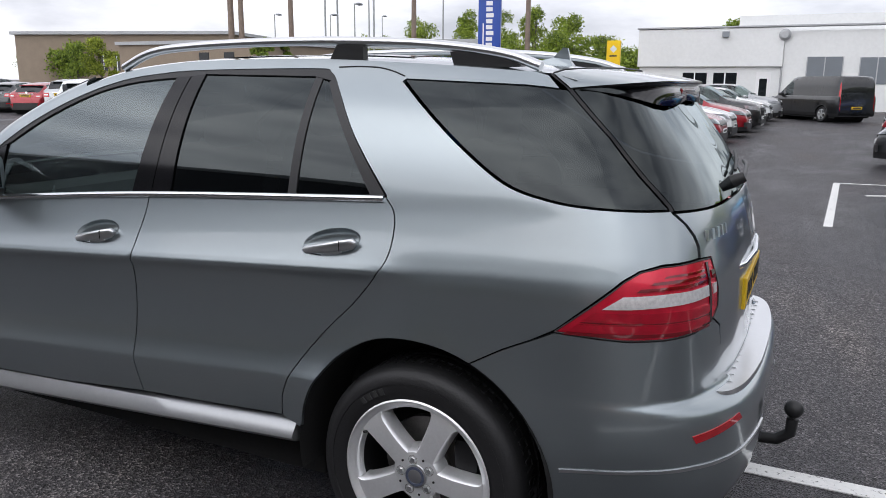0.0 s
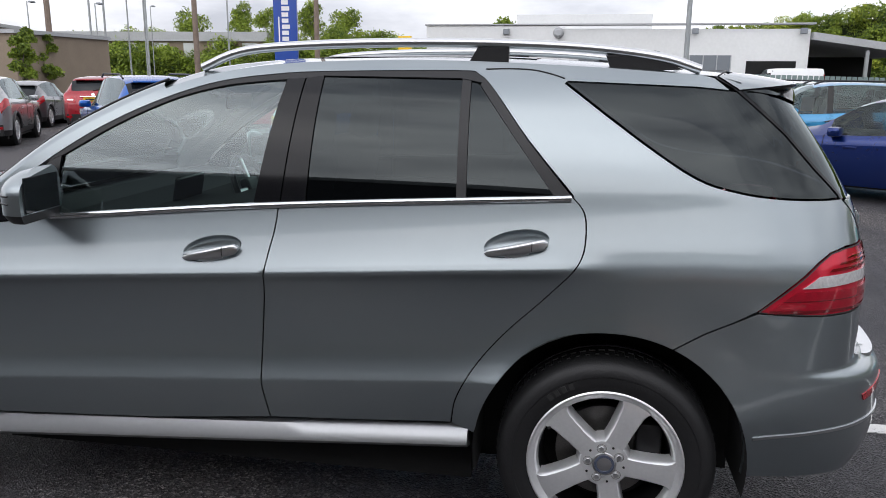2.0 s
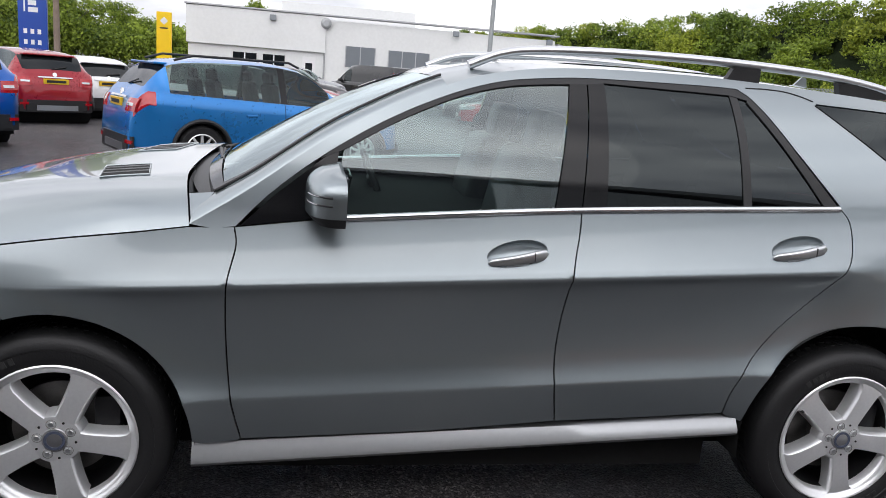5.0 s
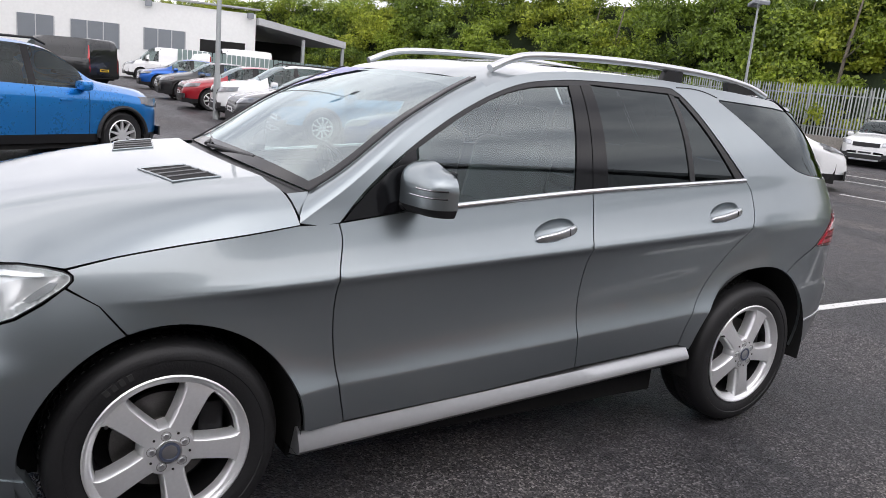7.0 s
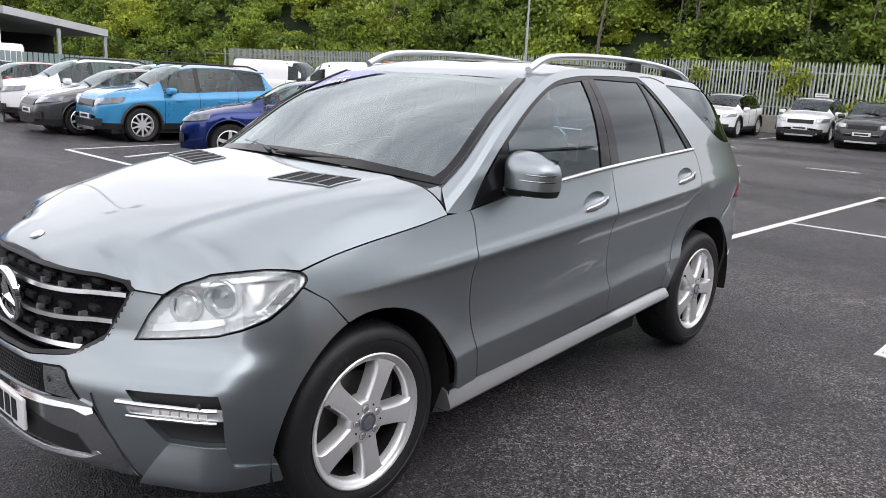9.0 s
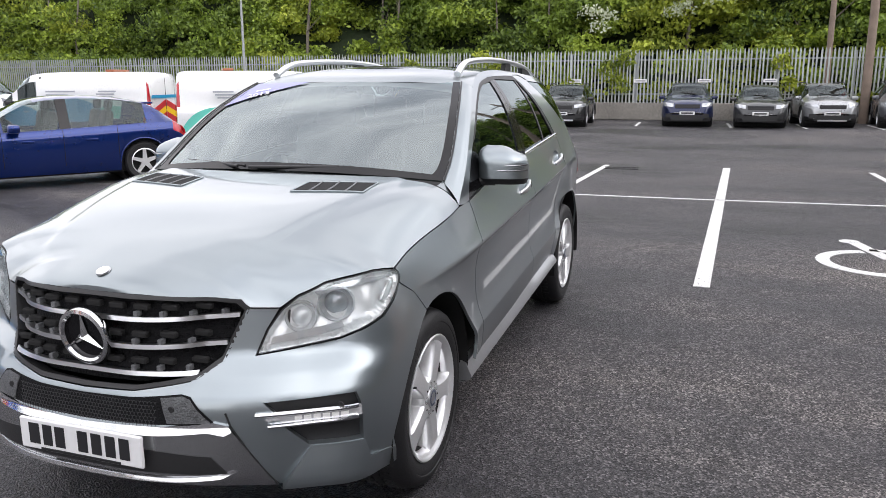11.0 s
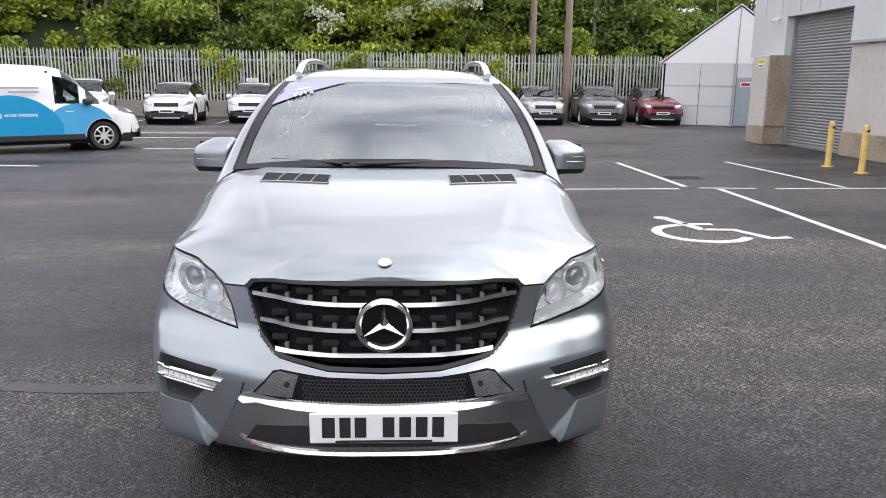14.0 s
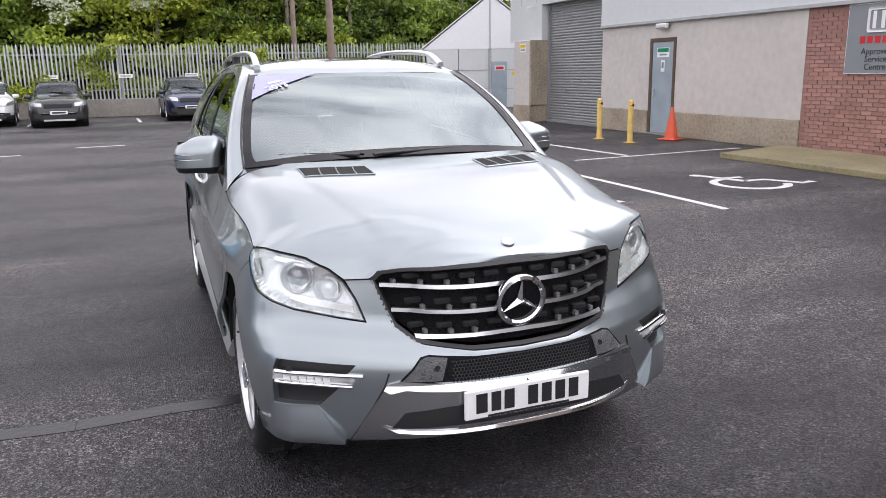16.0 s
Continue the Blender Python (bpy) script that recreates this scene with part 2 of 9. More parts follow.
M = {
    "asphalt": asphalt_mat(),
    "line": worn_paint("road_paint", (0.72, 0.72, 0.70)),
    "rubber": pbr("tyre_rubber", (0.014, 0.014, 0.015), 0.52, var=0.2, scale=6, bump=0.12, bscale=120),
    "black": pbr("black_plastic", (0.018, 0.018, 0.019), 0.45, var=0.15, scale=8, bump=0.06, bscale=300),
    "gloss_black": pbr("gloss_black", (0.007, 0.007, 0.008), 0.10, var=0.05, spec=0.35),
    "dark": pbr("dark_underbody", (0.008, 0.008, 0.008), 0.9, var=0.3),
    "chrome": pbr("chrome", (0.80, 0.81, 0.82), 0.10, 1.0, var=0.03, scale=3),
    "satin": pbr("satin_aluminium", (0.72, 0.73, 0.74), 0.28, 1.0, var=0.03, scale=4),
    "sill": pbr("brushed_sill_trim", (0.46, 0.47, 0.48), 0.42, 0.85, var=0.04, scale=4),
    "alloy": pbr("alloy_silver", (0.84, 0.845, 0.85), 0.30, 0.60, var=0.05, scale=7, coat=0.4),
    "disc": pbr("brake_steel", (0.16, 0.155, 0.15), 0.45, 0.8, var=0.25, scale=20),
    # darker copy of the alloy; on the rim barrel its tone is painted shade
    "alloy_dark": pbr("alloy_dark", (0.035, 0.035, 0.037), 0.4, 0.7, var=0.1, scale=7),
    "glass": glass_mat("car_glass", (0.74, 0.90, 0.86), 0.98, gloss=1.2, lift=0.10),
    "screen": glass_mat("windscreen_glass", (0.74, 0.82, 0.80), 0.92, gloss=1.0, lift=0.22, rough=0.03),
    "tint": glass_mat("privacy_glass", (0.10, 0.11, 0.13), 0.3, gloss=1.15, lift=0.0),
    "far_glass": pbr("far_car_glass", (0.010, 0.013, 0.015), 0.05, var=0.1, scale=3, spec=0.45),
    "lamp_clear": pbr("lamp_lens", (0.66, 0.68, 0.70), 0.16, 0.6, var=0.35, scale=11, coat=1.0),
    "lamp_red": pbr("red_lens", (0.44, 0.006, 0.014), 0.06, 0.1, var=0.25, scale=26, coat=1.0),
    "plate_y": pbr("yellow_plate", (0.75, 0.48, 0.02), 0.4, var=0.05),
    "plate_w": pbr("white_plate", (0.80, 0.80, 0.80), 0.35, var=0.04),
    "ink": pbr("plate_ink", (0.015, 0.015, 0.017), 0.5, var=0.05),
    "paper": pbr("white_paper", (0.78, 0.78, 0.76), 0.7, var=0.05),
    "steel": pbr("galvanised_steel", (0.34, 0.36, 0.36), 0.55, 0.35, var=0.22, scale=2.5, objvar=0.5, bump=0.05, bscale=40),
    "pale": pbr("galvanised_pale", (0.38, 0.41, 0.40), 0.6, 0.2, var=0.28, scale=2.0, objvar=0.7),
    "concrete": pbr("stained_concrete", (0.25, 0.235, 0.21), 0.85, var=0.35, scale=0.9, bump=0.4, bscale=18),
    "render": pbr("grey_render", (0.55, 0.515, 0.485), 0.85, var=0.12, scale=0.45, bump=0.15, bscale=70),
    "plinth": pbr("brown_plinth_render", (0.34, 0.285, 0.215), 0.9, var=0.42, scale=1.1, bump=0.3, bscale=40),
    "cladding": pbr("grey_cladding", (0.62, 0.65, 0.66), 0.45, 0.1, var=0.05, scale=0.5),
    "brick": pbr("red_brick", (0.35, 0.185, 0.155), 0.85, var=0.35, scale=5, bump=0.3, bscale=60, objvar=0.9),
    "mortar": pbr("mortar", (0.27, 0.215, 0.19), 0.95, var=0.15, scale=6, bump=0.3, bscale=80),
    "fascia": pbr("dark_fascia_sheet", (0.020, 0.024, 0.034), 0.5, var=0.12, scale=0.6),
    "shutter": pbr("grey_shutter", (0.29, 0.30, 0.305), 0.5, 0.3, var=0.1, scale=1.2, objvar=0.25),
    "white_wall": pbr("white_rendered_wall", (0.74, 0.75, 0.74), 0.75, var=0.05, scale=0.4, bump=0.05, bscale=20),
    "white_fabric": pbr("white_marquee_fabric", (0.80, 0.81, 0.82), 0.6, var=0.03, scale=0.5),
    "grey_panel": pbr("marquee_panel", (0.60, 0.62, 0.62), 0.5, var=0.05, scale=0.6),
    "yellow": pbr("yellow_paint", (0.78, 0.55, 0.17), 0.5, var=0.25, scale=6),
    "beacon": pbr("dull_amber_plastic", (0.36, 0.13, 0.06), 0.4, var=0.25, scale=8),
    "orange": pbr("orange_plastic", (0.72, 0.11, 0.05), 0.5, var=0.15, scale=8),
    "door_blue": pbr("scuffed_grey_blue_door", (0.30, 0.36, 0.40), 0.5, var=0.2, scale=3),
    "brown_wood": pbr("brown_timber", (0.10, 0.07, 0.05), 0.8, var=0.3, scale=4),
    "pole_wood": pbr("weathered_pole", (0.22, 0.17, 0.135), 0.9, var=0.3, scale=3, bump=0.3, bscale=20),
    "pylon_blue": pbr("blue_sign_face", (0.01, 0.06, 0.34), 0.3, var=0.05),
    "sign_yellow": pbr("yellow_sign_face", (0.86, 0.56, 0.0), 0.35, var=0.05),
    "white_sign": pbr("white_sign_face", (0.80, 0.80, 0.80), 0.4, var=0.03),
    "red_sign": pbr("red_sign_face", (0.55, 0.02, 0.03), 0.4, var=0.03),
    "sign_grey": pbr("grey_sign_face", (0.22, 0.24, 0.26), 0.4, var=0.05),
    "green_sign": pbr("green_sign_face", (0.0, 0.25, 0.12), 0.4, var=0.03),
    "win_grey": pbr("grey_window_panel", (0.17, 0.19, 0.21), 0.25, var=0.08, scale=1.5),
    "roof_grey": pbr("grey_roof_sheet", (0.40, 0.41, 0.42), 0.6, var=0.12, scale=0.5),
    "tan_brick": pbr("tan_brick_far", (0.27, 0.215, 0.16), 0.85, var=0.12, scale=1.0),
    "leaf": leaf_mat("hedge_leaves", (0.038, 0.080, 0.012), (0.34, 0.44, 0.05)),
    "leaf_dark": leaf_mat("wood_leaves", (0.026, 0.056, 0.010), (0.23, 0.33, 0.04)),
    "leaf_lime": leaf_mat("yellow_green_leaves", (0.09, 0.14, 0.014), (0.46, 0.52, 0.06)),
    "bloom": leaf_mat("hawthorn_blossom", (0.30, 0.36, 0.18), (0.74, 0.76, 0.62)),
    # near-black green: shade between the leaves put into the colour
    "core": pbr("painted_leaf_shade", (0.018, 0.030, 0.010), 0.95, var=0.5, scale=0.8, bump=1.0, bscale=4),
    "bark": pbr("bark", (0.15, 0.13, 0.105), 0.95, var=0.3, scale=5, bump=0.5, bscale=20),
    "moss": pbr("mossy_pavement", (0.26, 0.225, 0.13), 0.9, var=0.3, scale=1.2, bump=0.4, bscale=30),
    "iron": pbr("cast_iron", (0.035, 0.035, 0.035), 0.6, 0.4, var=0.2, scale=10),
    "tar": pbr("black_tar_joint", (0.014, 0.014, 0.015), 0.35, var=0.3, scale=4, bump=0.3, bscale=30),
}


# ---- small builders ----
def obj_from(name, bm, material, smooth=False):
    me = bpy.data.meshes.new(name)
    bm.normal_update()
    bm.to_mesh(me)
    bm.free()
    me.materials.append(material)
    if smooth:
        me.polygons.foreach_set("use_smooth", [True] * len(me.polygons))
        me.set_sharp_from_angle(angle=radians(38))
    return me


def part(name, bm, material, parent=None, label="", smooth=False):
    me = obj_from(name, bm, material, smooth) if isinstance(bm, bmesh.types.BMesh) else bm
    ob = new(name, me)
    if parent is not None:
        ob.parent = parent
    return tagged(ob, label)


def thing(name, label, category, m=None, group="", kind=""):
    ob = tagged(new(name), label, category, group, kind)
    ob.empty_display_size = 0.1
    if m is not None:
        ob.matrix_world = m
    return ob


def box(x0, x1, y0, y1, z0, z1, bev=0.0, bm=None, seg=1):
    bm2 = bmesh.new()
    bmesh.ops.create_cube(bm2, size=1.0, matrix=Matrix.Translation(((x0 + x1) / 2, (y0 + y1) / 2, (z0 + z1) / 2)) @ Matrix.Diagonal((abs(x1 - x0), abs(y1 - y0), abs(z1 - z0), 1)))
    if bev:
        bmesh.ops.bevel(bm2, geom=bm2.edges[:], offset=bev, segments=seg, affect="EDGES", profile=0.5)
    return join(bm, bm2)


def join(bm, bm2):
    if bm is None:
        return bm2
    me = bpy.data.meshes.new("tmp")
    bm2.to_mesh(me)
    bm2.free()
    bm.from_mesh(me)
    bpy.data.meshes.remove(me)
    return bm


def moved(bm, m):
    bmesh.ops.transform(bm, matrix=m, verts=bm.verts)
    return bm


def cyl(r1, r2, h, seg=16, m=None, bm=None, caps=True):
    bm2 = bmesh.new()
    bmesh.ops.create_cone(bm2, cap_ends=caps, segments=seg, radius1=r1, radius2=r2, depth=h)
    bmesh.ops.translate(bm2, verts=bm2.verts, vec=(0, 0, h / 2))
    if m is not None:
        moved(bm2, m)
    return join(bm, bm2)


def rod(a, b, r, seg=10, r2=None, bm=None):
    a, b = Vector(a), Vector(b)
    d = b - a
    m = Matrix.Translation(a) @ d.to_track_quat("Z", "Y").to_matrix().to_4x4()
    return cyl(r, r if r2 is None else r2, d.length, seg, m, bm)


def lathe(profile, seg=40, bm=None):
    """Turns (radius, along-axis) pairs round the y axis."""
    bm2 = bmesh.new()
    rings = []
    for r, y in profile:
        rings.append([bm2.verts.new((r * math.cos(2 * math.pi * i / seg), y, r * math.sin(2 * math.pi * i / seg))) for i in range(seg)])
    for a, b in zip(rings, rings[1:]):
        for i in range(seg):
            j = (i + 1) % seg
            bm2.faces.new((a[i], a[j], b[j], b[i]))
    bmesh.ops.remove_doubles(bm2, verts=bm2.verts, dist=1e-5)
    bmesh.ops.recalc_face_normals(bm2, faces=bm2.faces)
    return join(bm, bm2)


def prism(outline, z0, z1, bm=None, bev=0.0):
    """A flat outline (x, y) raised from z0 to z1."""
    bm2 = bmesh.new()
    vs = [bm2.verts.new((x, y, z0)) for x, y in outline]
    f = bm2.faces.new(vs)
    if f.normal.z > 0 or sum((a[0] * b[1] - b[0] * a[1]) for a, b in zip(outline, outline[1:] + outline[:1])) > 0:
        f.normal_flip()
    g = bmesh.ops.extrude_face_region(bm2, geom=[f])
    bmesh.ops.translate(bm2, verts=[v for v in g["geom"] if isinstance(v, bmesh.types.BMVert)], vec=(0, 0, z1 - z0))
    bmesh.ops.recalc_face_normals(bm2, faces=bm2.faces)
    if bev:
        bmesh.ops.bevel(bm2, geom=bm2.edges[:], offset=bev, segments=2, affect="EDGES", profile=0.5)
    return join(bm, bm2)


def tube(points, r, seg=8, closed=False):
    """A round bar along points."""
    cu = bpy.data.curves.new("bar", "CURVE")
    cu.dimensions, cu.bevel_depth, cu.bevel_resolution, cu.use_fill_caps = "3D", r, max(1, seg // 4), True
    sp = cu.splines.new("POLY")
    sp.points.add(len(points) - 1)
    for p, q in zip(sp.points, points):
        p.co = (*q, 1)
    sp.use_cyclic_u = closed
    ob = bpy.data.objects.new("bar", cu)
    scene.collection.objects.link(ob)
    me = bpy.data.meshes.new_from_object(ob)
    bpy.data.objects.remove(ob)
    bpy.data.curves.remove(cu)
    bm = bmesh.new()
    bm.from_mesh(me)
    bpy.data.meshes.remove(me)
    return bm


def lettering(text, size, m, depth=0.002, bm=None, width=None):
    cu = bpy.data.curves.new("words", "FONT")
    cu.body, cu.size, cu.extrude, cu.align_x, cu.align_y = text, size, depth, "CENTER", "CENTER"
    ob = bpy.data.objects.new("words", cu)
    scene.collection.objects.link(ob)
    me = bpy.data.meshes.new_from_object(ob)
    bpy.data.objects.remove(ob)
    bpy.data.curves.remove(cu)
    b2 = bmesh.new()
    b2.from_mesh(me)
    bpy.data.meshes.remove(me)
    return join(bm, moved(b2, m))


# ---- ground ----
bm = bmesh.new()
bmesh.ops.create_grid(bm, x_segments=8, y_segments=8, size=600)
tagged(part("ground", bm, M["asphalt"]), "damp dark asphalt of an open car park", "ground", kind="structure")


def strip(points, width, z0=0.0, z1=0.005):
    """A flat painted strip along points."""
    bm = bmesh.new()
    for (x0, y0), (x1, y1) in zip(points, points[1:]):
        d = Vector((x1 - x0, y1 - y0, 0)).normalized()
        n = Vector((-d.y, d.x, 0)) * width / 2
        q = [(x0 + n.x, y0 + n.y), (x1 + n.x, y1 + n.y), (x1 - n.x, y1 - n.y), (x0 - n.x, y0 - n.y)]
        prism(q, z0, z1, bm)
    return bm


BAY_LINES = [
    ([(2.32, 0.42), (5.0, 0.40), (7.3, 0.30), (11.44, 0.12)], 0.10),
    ([(2.22, -1.91), (7.3, -2.03), (11.54, -2.13)], 0.13),
    ([(7.68, -4.71), (11.52, -4.60)], 0.10),
    ([(2.37, -5.14), (5.64, -5.18), (7.40, -5.18)], 0.10),
    ([(7.68, -7.44), (11.87, -7.12)], 0.10),
    ([(7.15, 0.26), (7.22, -1.98), (7.29, -2.92), (7.39, -4.51)], 0.07),
    ([(7.51, -4.90), (7.49, -5.83)], 0.07),
    ([(7.48, -6.17), (7.69, -9.48), (7.69, -10.15)], 0.07),
    ([(2.69, 7.07), (2.81, 11.64)], 0.10),
    ([(2.78, 11.66), (5.4, 11.95)], 0.07),
    ([(10.23, 9.4), (10.1, 6.9)], 0.10),
    ([(7.75, 9.0), (7.70, 7.1)], 0.10),
    ([(4.2, 10.6), (3.2, 10.2)], 0.10),
]
for pts_, w_ in BAY_LINES:
    tagged(part("parking_line", strip(pts_, w_), M["line"]), "worn white parking bay line painted on asphalt", "road marking", "bay lines", "structure")
for k, y_ in enumerate((13.4, 10.4, 7.1, 4.6, 1.0, -2.3, -4.75, -7.15, -9.8)):
    tagged(part("parking_line", strip([(25.2, y_), (28.0, y_ + 0.1)], 0.10), M["line"]), "white bay line between cars parked along the fence", "road marking", "fence bay lines", "structure")
for x0_, y0_, x1_, y1_ in ((14.0, 6.2, 14.2, 3.6), (17.5, 8.6, 17.7, 5.4), (19.5, 9.5, 19.8, 5.9), (15.5, 2.6, 15.6, 1.5)):
    tagged(part("parking_line", strip([(x0_, y0_), (x1_, y1_)], 0.09), M["line"]), "faded white line on the far asphalt", "road marking", "far lines", "structure")


def arc(cx, cy, r, a0, a1, n=22):
    return [(cx + r * math.cos(radians(a0 + (a1 - a0) * i / n)), cy + r * math.sin(radians(a0 + (a1 - a0) * i / n))) for i in range(n + 1)]


def band(pts, w, bm):
    """A painted stroke of even width with mitred corners."""
    ls, rs = [], []
    for i, p in enumerate(pts):
        a, b = Vector(pts[max(0, i - 1)]), Vector(pts[min(len(pts) - 1, i + 1)])
        d = (b - a).normalized()
        n = Vector((-d.y, d.x)) * w / 2
        ls.append((p[0] + n.x, p[1] + n.y))
        rs.append((p[0] - n.x, p[1] - n.y))
    for i in range(len(pts) - 1):
        prism([ls[i], ls[i + 1], rs[i + 1], rs[i]], 0.0, 0.005, bm)


def wheelchair_mark(m):
    """The painted access symbol: u to the right, v upwards as one faces it."""
    bm = bmesh.new()
    band(arc(-0.12, -0.22, 0.50, 100, 330), 0.12, bm)
    band([(-0.22, 0.72), (-0.14, 0.40), (-0.02, -0.02)], 0.13, bm)
    band([(-0.14, 0.36), (0.22, 0.34)], 0.10, bm)
    band([(-0.02, 0.0), (0.34, -0.02), (0.56, -0.52), (0.80, -0.46)], 0.12, bm)
    prism(arc(-0.26, 0.78, 0.10, 0, 340, 12), 0.0, 0.005, bm)
    return tagged(part("access_symbol", moved(bm, m), M["line"]), "worn white painted wheelchair symbol on asphalt", "road marking", "access symbols", "structure")


TURN = Matrix(((0, 1, 0, 0), (-1, 0, 0, 0), (0, 0, 1, 0), (0, 0, 0, 1)))
wheelchair_mark(Matrix.Translation((3.85, -3.58, 0)) @ TURN)
wheelchair_mark(Matrix.Translation((4.05, -6.98, 0)) @ TURN)


def drain(x, y, rz, n=7):
    t = thing("drain_grate", "cast iron drain grate set in damp asphalt", "drain", pose(x, y, 0, 0, 0, rz))
    part("frame", box(-0.32, 0.32, -0.17, -0.13, 0, 0.012, bm=box(-0.32, 0.32, 0.13, 0.17, 0, 0.012)), M["iron"], t)
    # flat near-black sheet between the bars, painted for the dark of a pit
    part("pit_shade", box(-0.31, 0.31, -0.13, 0.13, 0.001, 0.004), M["dark"], t)
    for i in range(n):
        x_ = -0.28 + 0.56 * i / (n - 1)
        part("bar", box(x_ - 0.014, x_ + 0.014, -0.13, 0.13, 0.004, 0.012), M["iron"], t)


drain(10.92, -0.22, 95)
drain(8.88, -5.13, 88)

rng = random.Random(4)
jt = [(-0.86 + rng.uniform(-0.03, 0.03), 0.8 + i * 0.22) for i in range(60)]
tagged(part("tar_joint", strip(jt, 0.12, 0.0, 0.003), M["tar"]), "dark damp joint running across the asphalt", "asphalt joint", kind="structure")

# pavement with its kerb, in front of the service building
bm = prism([(6.50, -8.62), (7.0, -10.60), (-26, -10.60), (-26, -9.35)], 0.0, 0.10, bev=0.012)
tagged(part("pavement", bm, M["moss"]), "low mossy concrete pavement along the brick wall", "pavement", kind="structure")

# ---- service building ----
WY = -10.75
bld = thing("wall_service_building", "grey rendered service building with upper metal cladding", "building", kind="structure")
part("render_wall", box(6.78, 13.75, WY - 0.35, WY, 0.58, 2.68), M["render"], bld, "pale grey rendered wall")
part("plinth", box(6.78, 10.60, WY - 0.35, WY + 0.035, 0.0, 0.575, 0.012), M["plinth"], bld, "brown stained plinth")
part("plinth", box(11.62, 13.78, WY - 0.35, WY + 0.035, 0.0, 0.575, 0.012), M["plinth"], bld, "brown stained plinth")
part("cladding", box(2.6, 13.75, WY - 0.35, WY + 0.06, 2.70, 6.1), M["cladding"], bld, "pale grey metal cladding")
part("showroom_fascia", box(-32, 2.595, WY - 0.35, WY + 0.08, 2.70, 6.3), M["fascia"], bld, "dark blue-black showroom fascia")
part("cladding", box(13.755, 17.05, WY - 0.30, WY + 0.055, 3.54, 6.1), M["cladding"], bld)
part("cladding", box(17.055, 19.2, WY - 0.35, WY + 0.06, 2.50, 6.1), M["cladding"], bld)
part("flashing", box(-32, 13.74, WY + 0.062, WY + 0.10, 2.66, 2.73, 0.006), M["roof_grey"], bld, "folded metal drip flashing")
for x_ in np.arange(3.1, 19.0, 1.02):
    part("cladding_seam", box(x_, x_ + 0.02, WY + 0.061, WY + 0.066, 3.6, 6.1), M["roof_grey"], bld)
part("pier", box(17.1, 18.2, WY - 0.30, WY + 0.42, 0.0, 2.50, 0.02), M["render"], bld, "rendered pier beside the shutter")
part("pier_plinth", box(17.08, 18.22, WY - 0.30, WY + 0.44, 0.0, 0.52, 0.012), M["plinth"], bld)
part("pier_edge", box(17.02, 17.12, WY - 0.28, WY + 0.445, 0.525, 2.49, 0.01), M["plinth"], bld, "brown weathered corner board")
part("side_wall", box(18.9, 19.2, -24, WY - 0.36, 0, 6.1), M["cladding"], bld)
part("back_wall", box(-32, 19.2, -24.3, -24.0, 0, 6.1), M["cladding"], bld)
part("end_wall", box(-32.3, -32, -24, WY, 0, 6.1), M["cladding"], bld)
part("roof", box(-32.2, 19.3, -24.3, WY + 0.1, 6.305, 6.5), M["roof_grey"], bld)
sh = thing("roller_shutter", "closed grey steel roller shutter with narrow slats", "roller shutter", kind="structure")
slat = bmesh.new()
for i in range(6):
    a0, a1 = math.pi * i / 6, math.pi * (i + 1) / 6
    vs = [slat.verts.new((xx, 0.022 * math.sin(a), 0.078 * (a / math.pi))) for xx, a in ((13.8, a0), (17.0, a0), (17.0, a1), (13.8, a1))]
    slat.faces.new(vs)
bmesh.ops.remove_doubles(slat, verts=slat.verts, dist=1e-4)
bmesh.ops.recalc_face_normals(slat, faces=slat.faces)
slat_me = obj_from("slat", slat, M["shutter"])
for i in range(45):
    s_ = part("slat", slat_me, None, sh)
    s_.location = (0, WY - 0.22, 0.02 + 0.08 * i)
part("backing", box(13.8, 17.0, WY - 0.30, WY - 0.235, 0, 3.6), M["dark"], sh)
part("guide_rail", box(16.96, 17.05, WY - 0.24, WY - 0.14, 0, 3.55, 0.006), M["shutter"], sh)
part("guide_rail", box(13.76, 13.84, WY - 0.24, WY - 0.14, 0, 3.55, 0.006), M["shutter"], sh)
part("bottom_bar", box(13.82, 16.98, WY - 0.25, WY - 0.17, 0.0, 0.09, 0.008), M["shutter"], sh)

dr = thing("door_1", "scuffed grey-blue steel door with green and white notices", "door", kind="structure")
part("door_frame", box(10.62, 10.70, WY - 0.12, WY + 0.03, 0.02, 2.31, 0.006), M["brown_wood"], dr, "brown timber door frame")
part("door_frame", box(11.50, 11.60, WY - 0.12, WY + 0.03, 0.02, 2.31, 0.006), M["brown_wood"], dr)
part("door_frame", box(10.70, 11.50, WY - 0.12, WY + 0.03, 2.22, 2.31, 0.006), M["brown_wood"], dr)
part("door_leaf", box(10.705, 11.495, WY - 0.02, WY + 0.012, 0.05, 2.215, 0.004), M["door_blue"], dr, "scuffed grey-blue door leaf")
part("notice", box(10.86, 11.32, WY + 0.013, WY + 0.018, 1.86, 2.08), M["white_sign"], dr, "white notice with a green band")
part("notice_band", box(10.88, 11.30, WY + 0.0185, WY + 0.021, 1.98, 2.07), M["green_sign"], dr)
part("notice_band", box(10.95, 11.22, WY + 0.0185, WY + 0.021, 1.90, 1.94), M["sign_grey"], dr)
part("paper_notice", box(11.02, 11.16, WY + 0.013, WY + 0.017, 1.52, 1.80), M["paper"], dr)
part("paper_print", box(11.05, 11.13, WY + 0.0175, WY + 0.019, 1.60, 1.74), M["sign_grey"], dr)
part("handle", box(11.38, 11.44, WY + 0.013, WY + 0.06, 0.92, 1.12, 0.01), M["satin"], dr, "worn metal pull handle")
